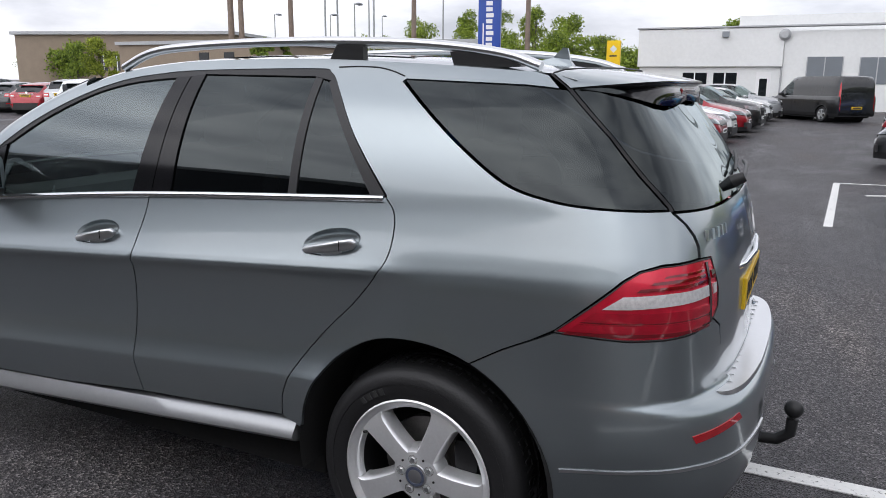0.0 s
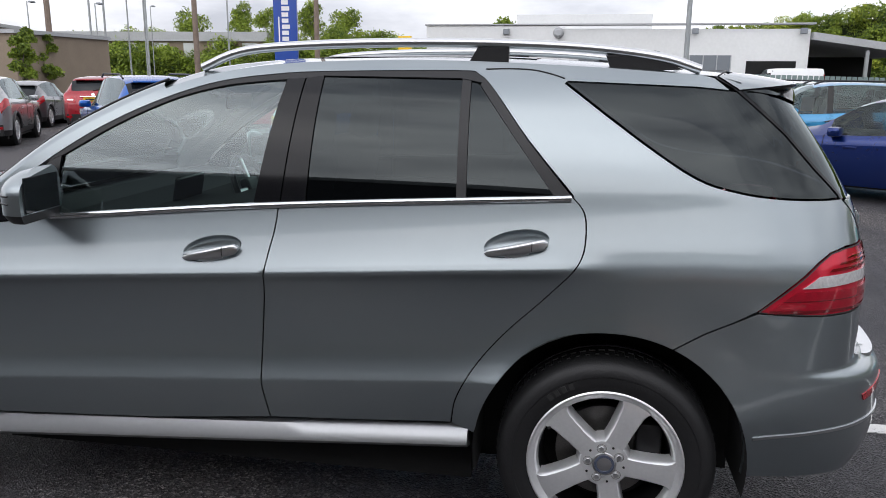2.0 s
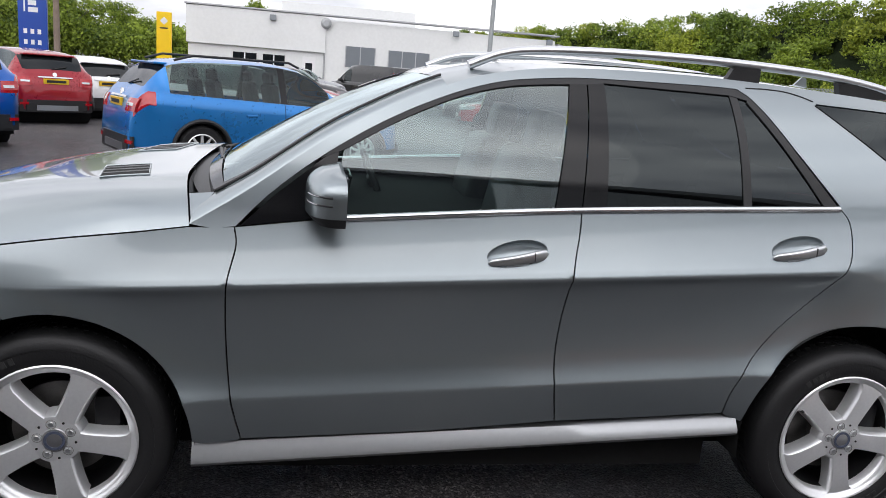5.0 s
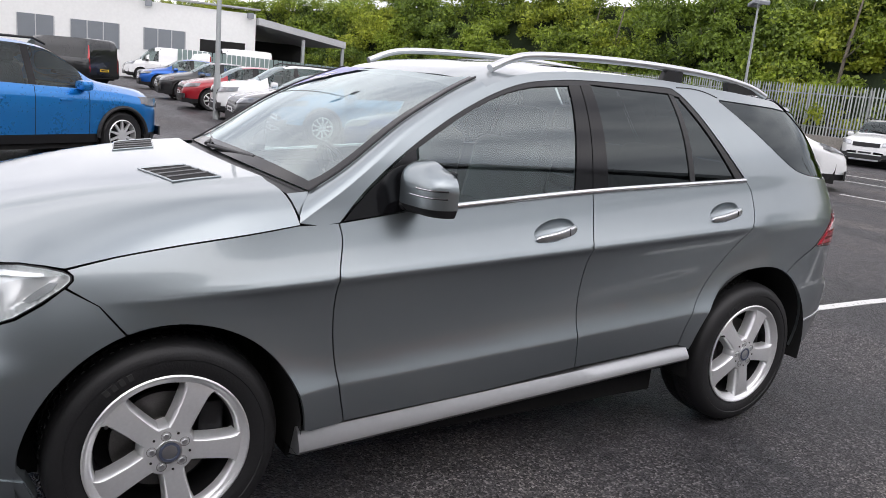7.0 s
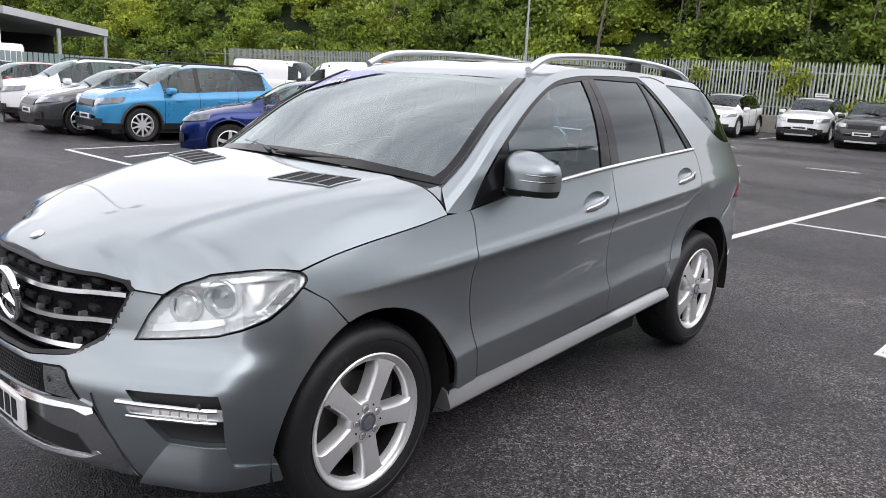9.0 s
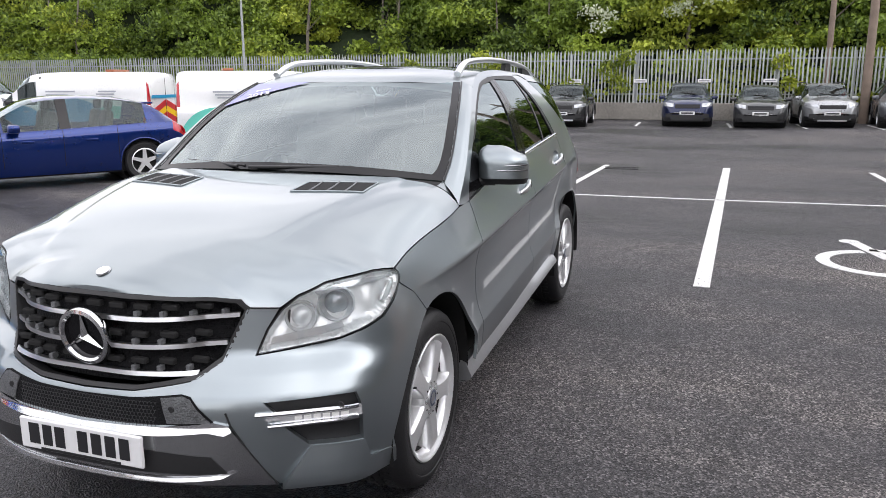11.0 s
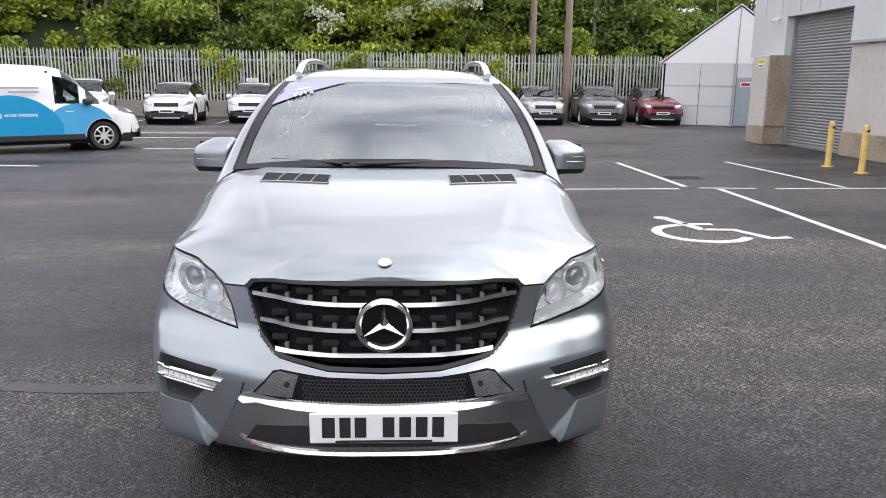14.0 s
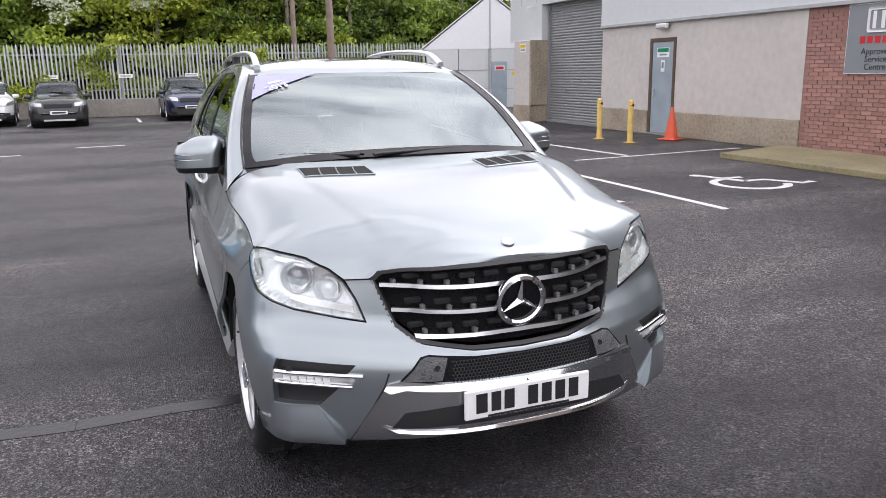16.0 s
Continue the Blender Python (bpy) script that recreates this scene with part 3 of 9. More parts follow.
part("step", box(10.5, 11.7, WY - 0.02, WY + 0.10, 0.0, 0.045, 0.01), M["concrete"], dr)
bh = thing("bulkhead_lamp", "white plastic bulkhead lamp above the door", "lamp", pose(11.05, WY + 0.1, 2.58))
part("housing", box(-0.2, 0.2, -0.035, 0.05, -0.06, 0.06, 0.02, seg=2), M["white_sign"], bh)
part("diffuser", box(-0.17, 0.17, 0.05, 0.075, -0.045, 0.03, 0.012), M["grey_panel"], bh)
sg = thing("wall_notice", "small yellow and white notice on the pier", "sign", pose(17.6, WY + 0.422, 2.27))
part("board", box(-0.2, 0.2, 0, 0.01, -0.13, 0.13, 0.003), M["white_sign"], sg)
part("band", box(-0.17, 0.17, 0.0105, 0.013, 0.01, 0.10), M["sign_yellow"], sg)
part("band", box(-0.15, 0.15, 0.0105, 0.013, -0.08, -0.04), M["sign_grey"], sg)
cc = thing("security_camera", "small white security camera on the cladding corner", "camera", pose(17.5, WY + 0.08, 3.52))
part("bracket", box(-0.03, 0.03, -0.02, 0.12, -0.02, 0.04, 0.006), M["white_sign"], cc)
part("body", moved(box(-0.05, 0.05, 0.05, 0.26, -0.06, 0.04, 0.02, seg=2), pose(0, 0, 0, -15)), M["white_sign"], cc)

# brick end of the building with its board
bw = tagged(new("wall_brick"), "red brick wall below grey cladding", "wall", kind="structure")
part("mortar_bed", box(-32, 6.775, WY - 0.34, WY - 0.008, 0, 2.695), M["mortar"], bw)
bt = thing("service_sign", "grey service board with red and black lettering on red brick", "sign", pose(5.20, WY, 2.06))
part("board", box(-0.64, 0.64, 0.012, 0.05, -0.60, 0.60, 0.008), M["white_sign"], bt, "pale silver board")
face = part("panel", box(-0.62, 0.62, 0.051, 0.054, -0.58, 0.58), M["sign_grey"], bt)
FLIP = Matrix(((-1, 0, 0, 0), (0, 0, 1, 0.058), (0, 1, 0, 0), (0, 0, 0, 1)))
part("emblem", box(-0.21, 0.21, 0.055, 0.06, 0.10, 0.52, 0.03), M["white_sign"], bt, "plain white emblem plate")
part("emblem_inset", box(-0.16, 0.16, 0.0605, 0.063, 0.15, 0.47, 0.02), M["sign_grey"], bt)
part("emblem_bar", box(-0.12, -0.05, 0.0635, 0.066, 0.15, 0.47), M["white_sign"], bt)
part("emblem_bar", box(0.05, 0.12, 0.0635, 0.066, 0.15, 0.47), M["white_sign"], bt)
for i in range(5):
    part("name_bar", box(-0.36 + 0.15 * i, -0.25 + 0.15 * i, 0.055, 0.058, -0.08, 0.04), M["red_sign"], bt)
for i, w_ in enumerate(("Approved", "Service", "Centre")):
    part("word", lettering(w_, 0.15, FLIP @ Matrix.Translation((0, -0.22 - 0.13 * i, 0))), M["ink"], bt)
# the long board on the cladding that faces the cars
bs = thing("fascia_sign", "dark framed board with pale letter blocks on the showroom fascia", "sign", pose(-2.55, WY + 0.085, 4.35))
part("board", box(-1.9, 1.9, 0, 0.06, -0.55, 0.55, 0.02), M["fascia"], bs)
for z_ in (-0.52, 0.50):
    part("border", box(-1.86, 1.86, 0.061, 0.075, z_, z_ + 0.03), M["white_sign"], bs)
for x_ in (-1.88, 1.85):
    part("border", box(x_, x_ + 0.03, 0.061, 0.075, -0.48, 0.49), M["white_sign"], bs)
for i in range(10):
    part("letter_block", box(1.45 - i * 0.32 - 0.11, 1.45 - i * 0.32 + 0.11, 0.061, 0.075, -0.34, 0.12 if i in (0, 2, 6) else 0.02), M["white_sign"], bs)
for i in range(12):
    part("letter_block", box(1.42 - i * 0.2 - 0.06, 1.42 - i * 0.2 + 0.06, 0.061, 0.075, 0.24, 0.37), M["white_sign"], bs)
gl_ = thing("showroom_glazing", "dark showroom glazing below the fascia", "window", pose(-6, WY, 0), kind="structure")
for i in range(8):
    part("pane", box(-9 + i * 2.2, -9 + i * 2.2 + 2.1, 0.002, 0.03, 0.3, 2.6), M["far_glass"], gl_)
    part("mullion", box(-9 + i * 2.2 + 2.1, -9 + i * 2.2 + 2.2, 0.002, 0.05, 0.3, 2.6), M["black"], gl_)


def bollard(x, y):
    t = thing("bollard", "yellow painted steel bollard with black bands", "bollard", pose(x, y, 0), "bollards by the shutter")
    part("base_plate", cyl(0.13, 0.13, 0.012, 16), M["yellow"], t)
    part("post", cyl(0.062, 0.062, 0.90, 18, Matrix.Translation((0, 0, 0.012))), M["yellow"], t, smooth=True)
    part("band", cyl(0.064, 0.064, 0.05, 18, Matrix.Translation((0, 0, 0.80)) @ pose(0, 0, 0, 16)), M["black"], t, smooth=True)
    part("cap", cyl(0.062, 0.03, 0.03, 18, Matrix.Translation((0, 0, 0.912))), M["yellow"], t, smooth=True)


bollard(11.06, -8.98)
bollard(9.85, -9.0)
cn = thing("traffic_cone", "faded orange plastic traffic cone on asphalt", "cone", pose(9.95, -10.2, 0, 0, 0, 20))
part("base", box(-0.22, 0.22, -0.22, 0.22, 0, 0.035, 0.012), M["orange"], cn)
part("cone", cyl(0.155, 0.03, 0.70, 24, Matrix.Translation((0, 0, 0.035))), M["orange"], cn, smooth=True)

# ---- white marquee ----
mq = thing("marquee", "white fabric marquee with grey wall panels", "marquee", pose(26.5, -13.35, 0, 0, 0, -24), kind="")
for k in range(4):
    part("wall_panel", box(-0.04, 0.04, 2.75 - k * 1.4 - 1.38, 2.75 - k * 1.4, 0.02, 2.5), M["grey_panel"], mq)
    for z_ in (0.8, 1.6):
        part("panel_rail", box(-0.055, -0.041, 2.75 - k * 1.4 - 1.38, 2.75 - k * 1.4, z_, z_ + 0.02), M["steel"], mq)
gb = bmesh.new()
vs = [gb.verts.new(p) for p in ((-0.05, 2.9, 2.5), (-0.05, -2.9, 2.5), (-0.05, 0, 4.7))]
ff = gb.faces.new(vs)
ex = bmesh.ops.extrude_face_region(gb, geom=[ff])
bmesh.ops.translate(gb, verts=[v for v in ex["geom"] if isinstance(v, bmesh.types.BMVert)], vec=(0.06, 0, 0))
bmesh.ops.recalc_face_normals(gb, faces=gb.faces)
part("gable", gb, M["white_fabric"], mq, "white fabric gable")
for s_ in (1, -1):
    rf = bmesh.new()
    vs = [rf.verts.new(p) for p in ((-0.12, s_ * 3.0, 2.48), (11, s_ * 3.0, 2.48), (11, 0, 4.76), (-0.12, 0, 4.76))]
    rf.faces.new(vs)
    rf.faces.ensure_lookup_table()
    ex = bmesh.ops.extrude_face_region(rf, geom=rf.faces[:])
    bmesh.ops.translate(rf, verts=[v for v in ex["geom"] if isinstance(v, bmesh.types.BMVert)], vec=(0, 0, 0.05))
    bmesh.ops.recalc_face_normals(rf, faces=rf.faces)
    part("roof", rf, M["white_fabric"], mq, "white fabric roof slope")
    part("side_wall", box(0.05, 11, s_ * 2.86 - 0.03, s_ * 2.86 + 0.03, 0.02, 2.48), M["grey_panel"], mq)
part("seam", box(-0.07, -0.052, -0.02, 0.02, 2.5, 4.68), M["steel"], mq)
part("post", box(-0.10, -0.045, 0.02, 0.08, 0, 2.5), M["steel"], mq)
part("door", box(-0.075, -0.045, -0.72, -0.06, 0.02, 1.95, 0.006), M["door_blue"], mq, "grey-blue marquee door")
part("door_sign", box(-0.085, -0.077, -0.62, -0.2, 1.58, 1.78), M["white_sign"], mq, "red and white notice")
part("door_sign_band", box(-0.09, -0.086, -0.58, -0.24, 1.62, 1.74), M["red_sign"], mq)
part("notice", box(-0.06, -0.045, -1.35, -0.95, 1.38, 1.52), M["sign_yellow"], mq)

# ---- palisade fence on its low wall ----
FX = 30.0
lw = tagged(part("wall_low", box(FX - 0.15, FX + 0.15, -16, 62, 0, 0.72, 0.02), M["concrete"]), "low stained concrete wall under the fence", "wall", kind="structure")
fence = thing("palisade_fence", "tall galvanised steel palisade fence above a low wall", "fence", kind="structure")
pb = bmesh.new()
prof = [(-0.034, 0.0), (-0.016, -0.016), (0.016, -0.016), (0.034, 0.0)]
lo_ = [pb.verts.new((y, x, 0)) for x, y in prof]
hi_ = [pb.verts.new((y, x, 2.05)) for x, y in prof]
tp_ = [pb.verts.new((y * 0.7, x * 0.25, 2.18)) for x, y in prof]
for a_, b_ in ((lo_, hi_), (hi_, tp_)):
    for i in range(3):
        pb.faces.new((a_[i], a_[i + 1], b_[i + 1], b_[i]))
pale_me = obj_from("pale", pb, M["pale"])
rng = random.Random(8)
for i in range(300):
    p_ = part("pale", pale_me, None, fence)
    p_.matrix_basis = pose(FX - 0.03, -14.5 + i * 0.148, 0.70 + rng.uniform(-0.01, 0.02), rng.uniform(-0.8, 0.8), 0, rng.uniform(-4, 4))
for z_ in (1.05, 2.45):
    part("rail", box(FX + 0.0, FX + 0.05, -16, 62, z_, z_ + 0.05), M["steel"], fence)
for i in range(28):
    part("post", box(FX + 0.05, FX + 0.13, -15 + i * 2.75, -14.9 + i * 2.75, 0.5, 2.75), M["steel"], fence)
far_p = bmesh.new()
for i in range(120):
    box(FX - 0.045, FX - 0.03, 29.95 + i * 0.148, 30.02 + i * 0.148, 0.7, 2.85, bm=far_p)
tagged(part("far_pales", far_p, M["pale"], fence), kind="stuff")
for i, y_ in enumerate((6.6, 4.1, 1.35, -1.2, -3.7)):
    nt = thing("bay_sign", "small white notice plate fixed to the fence", "sign", pose(FX - 0.08, y_, 1.62), "bay signs")
    part("plate", box(-0.012, 0, -0.26, 0.26, -0.07, 0.07, 0.003), M["white_sign"], nt)
    part("print_bar", box(-0.0155, -0.0125, -0.2, 0.2, -0.025, 0.025), M["roof_grey"], nt)


def wood_pole(x, y, h, r, label):
    t = thing("utility_pole", label, "pole", pose(x, y, 0))
    part("shaft", cyl(r, r * 0.72, h, 14), M["pole_wood"], t, smooth=True)
    part("insulator_arm", box(-0.05, 0.05, -0.8, 0.8, h - 0.6, h - 0.5), M["steel"], t)


wood_pole(29.3, -7.05, 9.5, 0.17, "weathered timber utility pole before the fence")
wood_pole(31.5, -5.9, 8.5, 0.13, "thin weathered timber pole behind the fence")


def lamp_post(x, y, h, heads, label, r=0.07, m=None):
    t = thing("lamp_post", label, "lamp post", pose(x, y, 0, 0, 0, heads[0][2] if heads else 0))
    part("base", cyl(r * 1.35, r * 1.35, 1.1, 12), M["steel"], t, smooth=True)
    part("pole", cyl(r, r * 0.65, h - 1.1, 12, Matrix.Translation((0, 0, 1.1))), M["steel"], t, smooth=True)
    for dx, tilt, _ in heads:
        part("arm", rod((0, 0, h - 0.05), (dx, 0, h - 0.05), 0.03), M["steel"], t)
        part("floodlight", moved(box(-0.24, 0.24, -0.2, 0.2, -0.06, 0.08, 0.02), Matrix.Translation((dx, 0, h)) @ pose(0, 0, 0, 0, tilt)), M["sign_grey"], t, "grey floodlight head")
    return t


lamp_post(4.02, 18.2, 9.0, [(0.5, 15, 0), (-0.5, -15, 0)], "tall galvanised lamp post among parked cars")
lamp_post(23.6, 16.5, 5.45, [(0.32, 12, 60), (-0.32, -12, 60)], "galvanised lamp post with two floodlights before the fence", 0.06)
lamp_post(-22.4, 48.0, 7.4, [(0.6, 12, 20), (-0.6, -12, 20)], "twin floodlight lamp post at the far side")
for x_, y_, h_ in ((-31.0, 50, 7.4), (-40, 60, 7.6), (-29.7, 50, 8.5), (-48, 62, 8.0), (-52, 90, 10)):
    lamp_post(x_, y_, h_, [(0.7, 5, 90)], "slim grey street lamp in the distance", 0.07)
wood_pole(-25.8, 50, 11, 0.22, "tall timber pole by the far road")
wood_pole(-16.8, 50, 11, 0.2, "tall timber pole near the blue sign")
wood_pole(-60.5, 70, 16, 0.4, "tall timber pole beyond the car park")
wood_pole(-59.0, 70, 16, 0.35, "tall timber pole beside another")
wood_pole(-47.5, 64, 14, 0.3, "tall timber pole beyond the parked cars")

# ---- blue pylon and yellow sign ----
py_ = thing("sign_pylon", "tall blue dealer pylon with white letter blocks", "sign", pose(-12.75, 33.5, 0, 0, 0, 8))
part("panel", box(-0.56, 0.56, -0.12, 0.12, 0.0, 7.0, 0.02), M["pylon_blue"], py_)
for i in range(10):
    z_ = 3.0 + i * 0.28
    part("letter_block", box(-0.16, 0.22 if i in (0, 3, 6) else 0.16, -0.128, -0.121, z_, z_ + 0.2), M["white_sign"], py_)
part("letter_line", box(-0.33, -0.27, -0.128, -0.121, 3.0, 4.4), M["white_sign"], py_)
for i in range(6):
    part("symbol", box(-0.36 + 0.27 * (i % 3), -0.22 + 0.27 * (i % 3), -0.128, -0.121, 2.1 - 0.45 * (i // 3), 2.3 - 0.45 * (i // 3)), M["white_sign"], py_)
part("opening_hours", lettering("Opening Hours", 0.15, Matrix(((1, 0, 0, 0), (0, 0, -1, -0.125), (0, 1, 0, 1.36), (0, 0, 0, 1)))), M["white_sign"], py_, "white lettering")
ys = thing("totem_sign", "yellow dealer totem with a dark emblem", "sign", pose(-9.55, 45.5, 0))
part("panel", box(-0.42, 0.42, -0.1, 0.1, 0.0, 4.1, 0.02), M["sign_yellow"], ys)
part("emblem", moved(box(-0.16, 0.16, -0.108, -0.101, -0.16, 0.16), Matrix.Translation((0, 0, 3.6)) @ pose(0, 0, 0, 0, 45)), M["satin"], ys, "plain silver emblem")
part("letter_line", box(-0.22, 0.22, -0.108, -0.101, 3.15, 3.23), M["ink"], ys)

# ---- white workshop building ----
BY = 50.0
wb = thing("white_workshop", "long white workshop with grey panelled windows", "building", kind="")
part("wall", box(-8.9, -0.2, BY, BY + 0.3, 0.0, 2.6), M["white_wall"], wb)
part("fascia", box(-9.0, -0.2, BY - 0.25, BY + 0.3, 2.62, 4.95, 0.02), M["white_wall"], wb, "white panelled fascia")
part("wall", box(-0.19, 15.4, BY - 0.05, BY + 0.3, 0.0, 4.72), M["white_wall"], wb)
part("eaves_board", box(-9.1, 15.6, BY - 0.35, BY + 0.5, 4.98, 5.08, 0.01), M["roof_grey"], wb, "grey metal eaves trim")
part("upper_storey", box(-3.2, 6.0, BY + 3, BY + 14, 0, 5.9), M["white_wall"], wb)
part("side_wall", box(-8.9, -8.6, BY + 0.3, BY + 25, 0, 4.9), M["white_wall"], wb)
part("end_wall", box(15.1, 15.4, BY + 0.3, BY + 25, 0, 4.7), M["white_wall"], wb)
part("roof", box(-8.9, 15.4, BY + 0.3, BY + 25, 4.6, 4.75), M["roof_grey"], wb)
for x0_, x1_, z0_, z1_, n_ in ((1.15, 3.1, 1.85, 3.2, 2), (4.0, 6.75, 1.6, 3.15, 3), (8.2, 10.75, 1.75, 3.1, 3)):
    wd = part("window", box(x0_, x1_, BY - 0.09, BY - 0.06, z0_, z1_), M["win_grey"], wb, "grey panelled window")
    for i in range(n_ + 1):
        xx = x0_ + (x1_ - x0_) * i / n_
        part("mullion", box(xx - 0.03, xx + 0.03, BY - 0.12, BY - 0.085, z0_, z1_), M["roof_grey"], wd)
for x0_, x1_, z0_, z1_ in ((-6.1, -4.6, 1.2, 2.25), (-4.2, -2.8, 1.15, 2.25)):
    wd = part("window", box(x0_, x1_, BY - 0.03, BY - 0.005, z0_, z1_), M["far_glass"], wb, "dark window in a white wall")
    part("frame", box((x0_ + x1_) / 2 - 0.04, (x0_ + x1_) / 2 + 0.04, BY - 0.05, BY - 0.025, z0_, z1_), M["white_sign"], wd)
wdoor = part("door", box(-1.65, -0.8, BY - 0.03, BY - 0.005, 0.05, 2.3), M["white_sign"], wb, "white glazed door")
part("pane", box(-1.45, -1.0, BY - 0.04, BY - 0.031, 0.4, 1.9), M["far_glass"], wdoor)
# flat near-black panel on the wall stands for the shade of an open doorway
part("doorway_shade", box(11.7, 14.7, BY - 0.07, BY - 0.052, 0, 2.75), M["dark"], wb, "flat near-black panel painted as the shade of an open doorway")
part("vent_cowl", cyl(0.35, 0.2, 0.3, 16, Matrix.Translation((-0.2, BY - 0.3, 4.5)) @ pose(0, 0, 0, 90)), M["roof_grey"], wb)
for x_ in (-3.6, 8.4, 14.9):
    part("floodlight", box(x_ - 0.2, x_ + 0.2, BY - 0.55, BY - 0.3, 4.4, 4.75, 0.02), M["sign_grey"], wb)
part("downpipe", rod((-0.25, BY - 0.12, 0), (-0.25, BY - 0.12, 4.6), 0.05), M["roof_grey"], wb)
shd = thing("open_shed", "open lean-to shed, its interior shade painted on the back wall", "shed", pose(15.45, BY, 0))
rf = bmesh.new()
vs = [rf.verts.new(p) for p in ((0, -0.6, 4.5), (6.4, -0.6, 3.55), (6.4, 16, 3.55), (0, 16, 4.5))]
rf.faces.new(vs)
ex = bmesh.ops.extrude_face_region(rf, geom=rf.faces[:])
bmesh.ops.translate(rf, verts=[v for v in ex["geom"] if isinstance(v, bmesh.types.BMVert)], vec=(0, 0, -0.45))
bmesh.ops.recalc_face_normals(rf, faces=rf.faces)
part("roof", rf, M["roof_grey"], shd, "sloping sheet roof")
# near-black back wall: the shed's interior shade put into its colour
part("back_wall", box(0, 6.4, 8, 8.2, 0, 3.2), M["dark"], shd)
for x_ in (3.2, 6.2):
    part("post", box(x_, x_ + 0.2, -0.4, -0.2, 0, 3.4), M["steel"], shd)
gfence = thing("green_fence", "pale green metal fence panels before the workshop", "fence", kind="structure")
gm = pbr("pale_green_metal", (0.20, 0.27, 0.26), 0.6, 0.1, var=0.12, scale=1.5)
for i in range(46):
    part("panel", box(9.4 + i * 0.3, 9.4 + i * 0.3 + 0.24, 46.0, 46.04, 0.05, 1.95 - 0.006 * i), gm, gfence)
part("rail", box(9.4, 23.2, 46.05, 46.1, 1.2, 1.28), M["steel"], gfence)

# ---- far buildings ----
fb = thing("brick_office", "tan brick office block beyond the car park", "building", pose(-82, 72, 0, 0, 0, 18))
part("wall", box(-14, 16, 0, 14, 0, 7.2), M["tan_brick"], fb)
part("roof", box(-14.4, 16.4, -0.5, 14.5, 7.2, 7.6), M["roof_grey"], fb)
for i in range(9):
    w_ = part("window", box(-4 + i * 1.9, -2.9 + i * 1.9, -0.05, -0.004, 2.6, 4.6), M["far_glass"], fb)
    part("frame", box(-3.5 + i * 1.9, -3.4 + i * 1.9, -0.08, -0.045, 2.6, 4.6), M["white_sign"], w_)
fh = thing("tan_house", "tan brick building beside young trees", "building", pose(-40.5, 41, 0, 0, 0, 0))
part("wall", box(-6, 7.2, 0, 10, 0, 4.1), M["tan_brick"], fh)
part("roof", box(-6.2, 7.4, -0.2, 10, 4.1, 4.35), M["roof_grey"], fh)
for x_ in (2.0, 4.3):
    part("window", box(x_, x_ + 0.9, -0.05, -0.004, 1.9, 3.5), M["far_glass"], fh)
ws_ = thing("warehouse", "long pale ribbed warehouse in the distance", "building", pose(-62, 95, 0, 0, 0, 6))
part("wall", box(-26, 22, 0, 20, 0, 6.0), M["tan_brick"], ws_)
for i in range(12):
    part("panel", box(-25 + i * 4, -23 + i * 4, -0.1, -0.01, 0.5, 5.8), M["grey_panel"], ws_)
part("roof", box(-26.5, 22.5, -0.5, 20, 6.0, 7.2), M["roof_grey"], ws_)
pf = thing("pylon_frame", "grey steel gantry frame in the distance", "gantry", pose(-39, 62, 0, 0, 0, 20))
for x_ in (-2.5, -1.3, 2.2):
    part("post", rod((x_, 0, 0), (x_, 0, 10.5), 0.09), M["steel"], pf)
part("beam", rod((-2.8, 0, 10.4), (4.0, 0, 10.3), 0.1), M["steel"], pf)


# ---- woods ----
def leaves(clumps, per, size, seed):
    """Many small bent leaves spread over the outside of uneven clumps (x, y, z, rx, ry, rz)."""
    r = np.random.default_rng(seed)
    verts, faces, base = [], [], 0
    for cx, cy, cz, rx, ry, rz in clumps:
        n = per
        d = r.normal(size=(n, 3))
        d /= np.linalg.norm(d, axis=1)[:, None]
        d[:, 2] = np.where(d[:, 2] < -0.45, -d[:, 2], d[:, 2])
        lump = 0.72 + 0.34 * np.sin(d[:, 0] * 5 + cx) * np.sin(d[:, 1] * 6 + cy * 1.3) * np.cos(d[:, 2] * 5 + cz) + r.uniform(-0.22, 0.22, n)
        c = np.array((cx, cy, cz)) + d * lump[:, None] * np.array((rx, ry, rz))
        u = r.normal(size=(n, 3))
        u /= np.linalg.norm(u, axis=1)[:, None]
        w = np.cross(u, d + r.normal(scale=0.5, size=(n, 3)))
        w /= np.linalg.norm(w, axis=1)[:, None] + 1e-9
        s = size * r.uniform(0.55, 1.35, n)[:, None]
        q = np.stack((c - u * s, c + w * s * 0.55, c + u * s, c - w * s * 0.55), 1)
        q[:, 1] += d * s * 0.2
        q[:, 3] += d * s * 0.2
        verts.append(q.reshape(-1, 3))
        faces.append(np.arange(n * 4).reshape(n, 4) + base)
        base += n * 4
    me = bpy.data.meshes.new("leaves")
    v, f = np.concatenate(verts), np.concatenate(faces)
    me.from_pydata(v.tolist(), [], f.tolist())
    return me


def leaf_part(name, clumps, per, size, seed, material, parent=None):
    me = leaves(clumps, per, size, seed)
    me.materials.append(material)
    return part(name, me, None, parent)


WOOD = [(33.0, -26), (33.0, -10), (33.0, 8), (33.5, 26), (33.0, 40), (29.5, 52), (24.5, 66), (17.0, 80), (8.0, 92)]


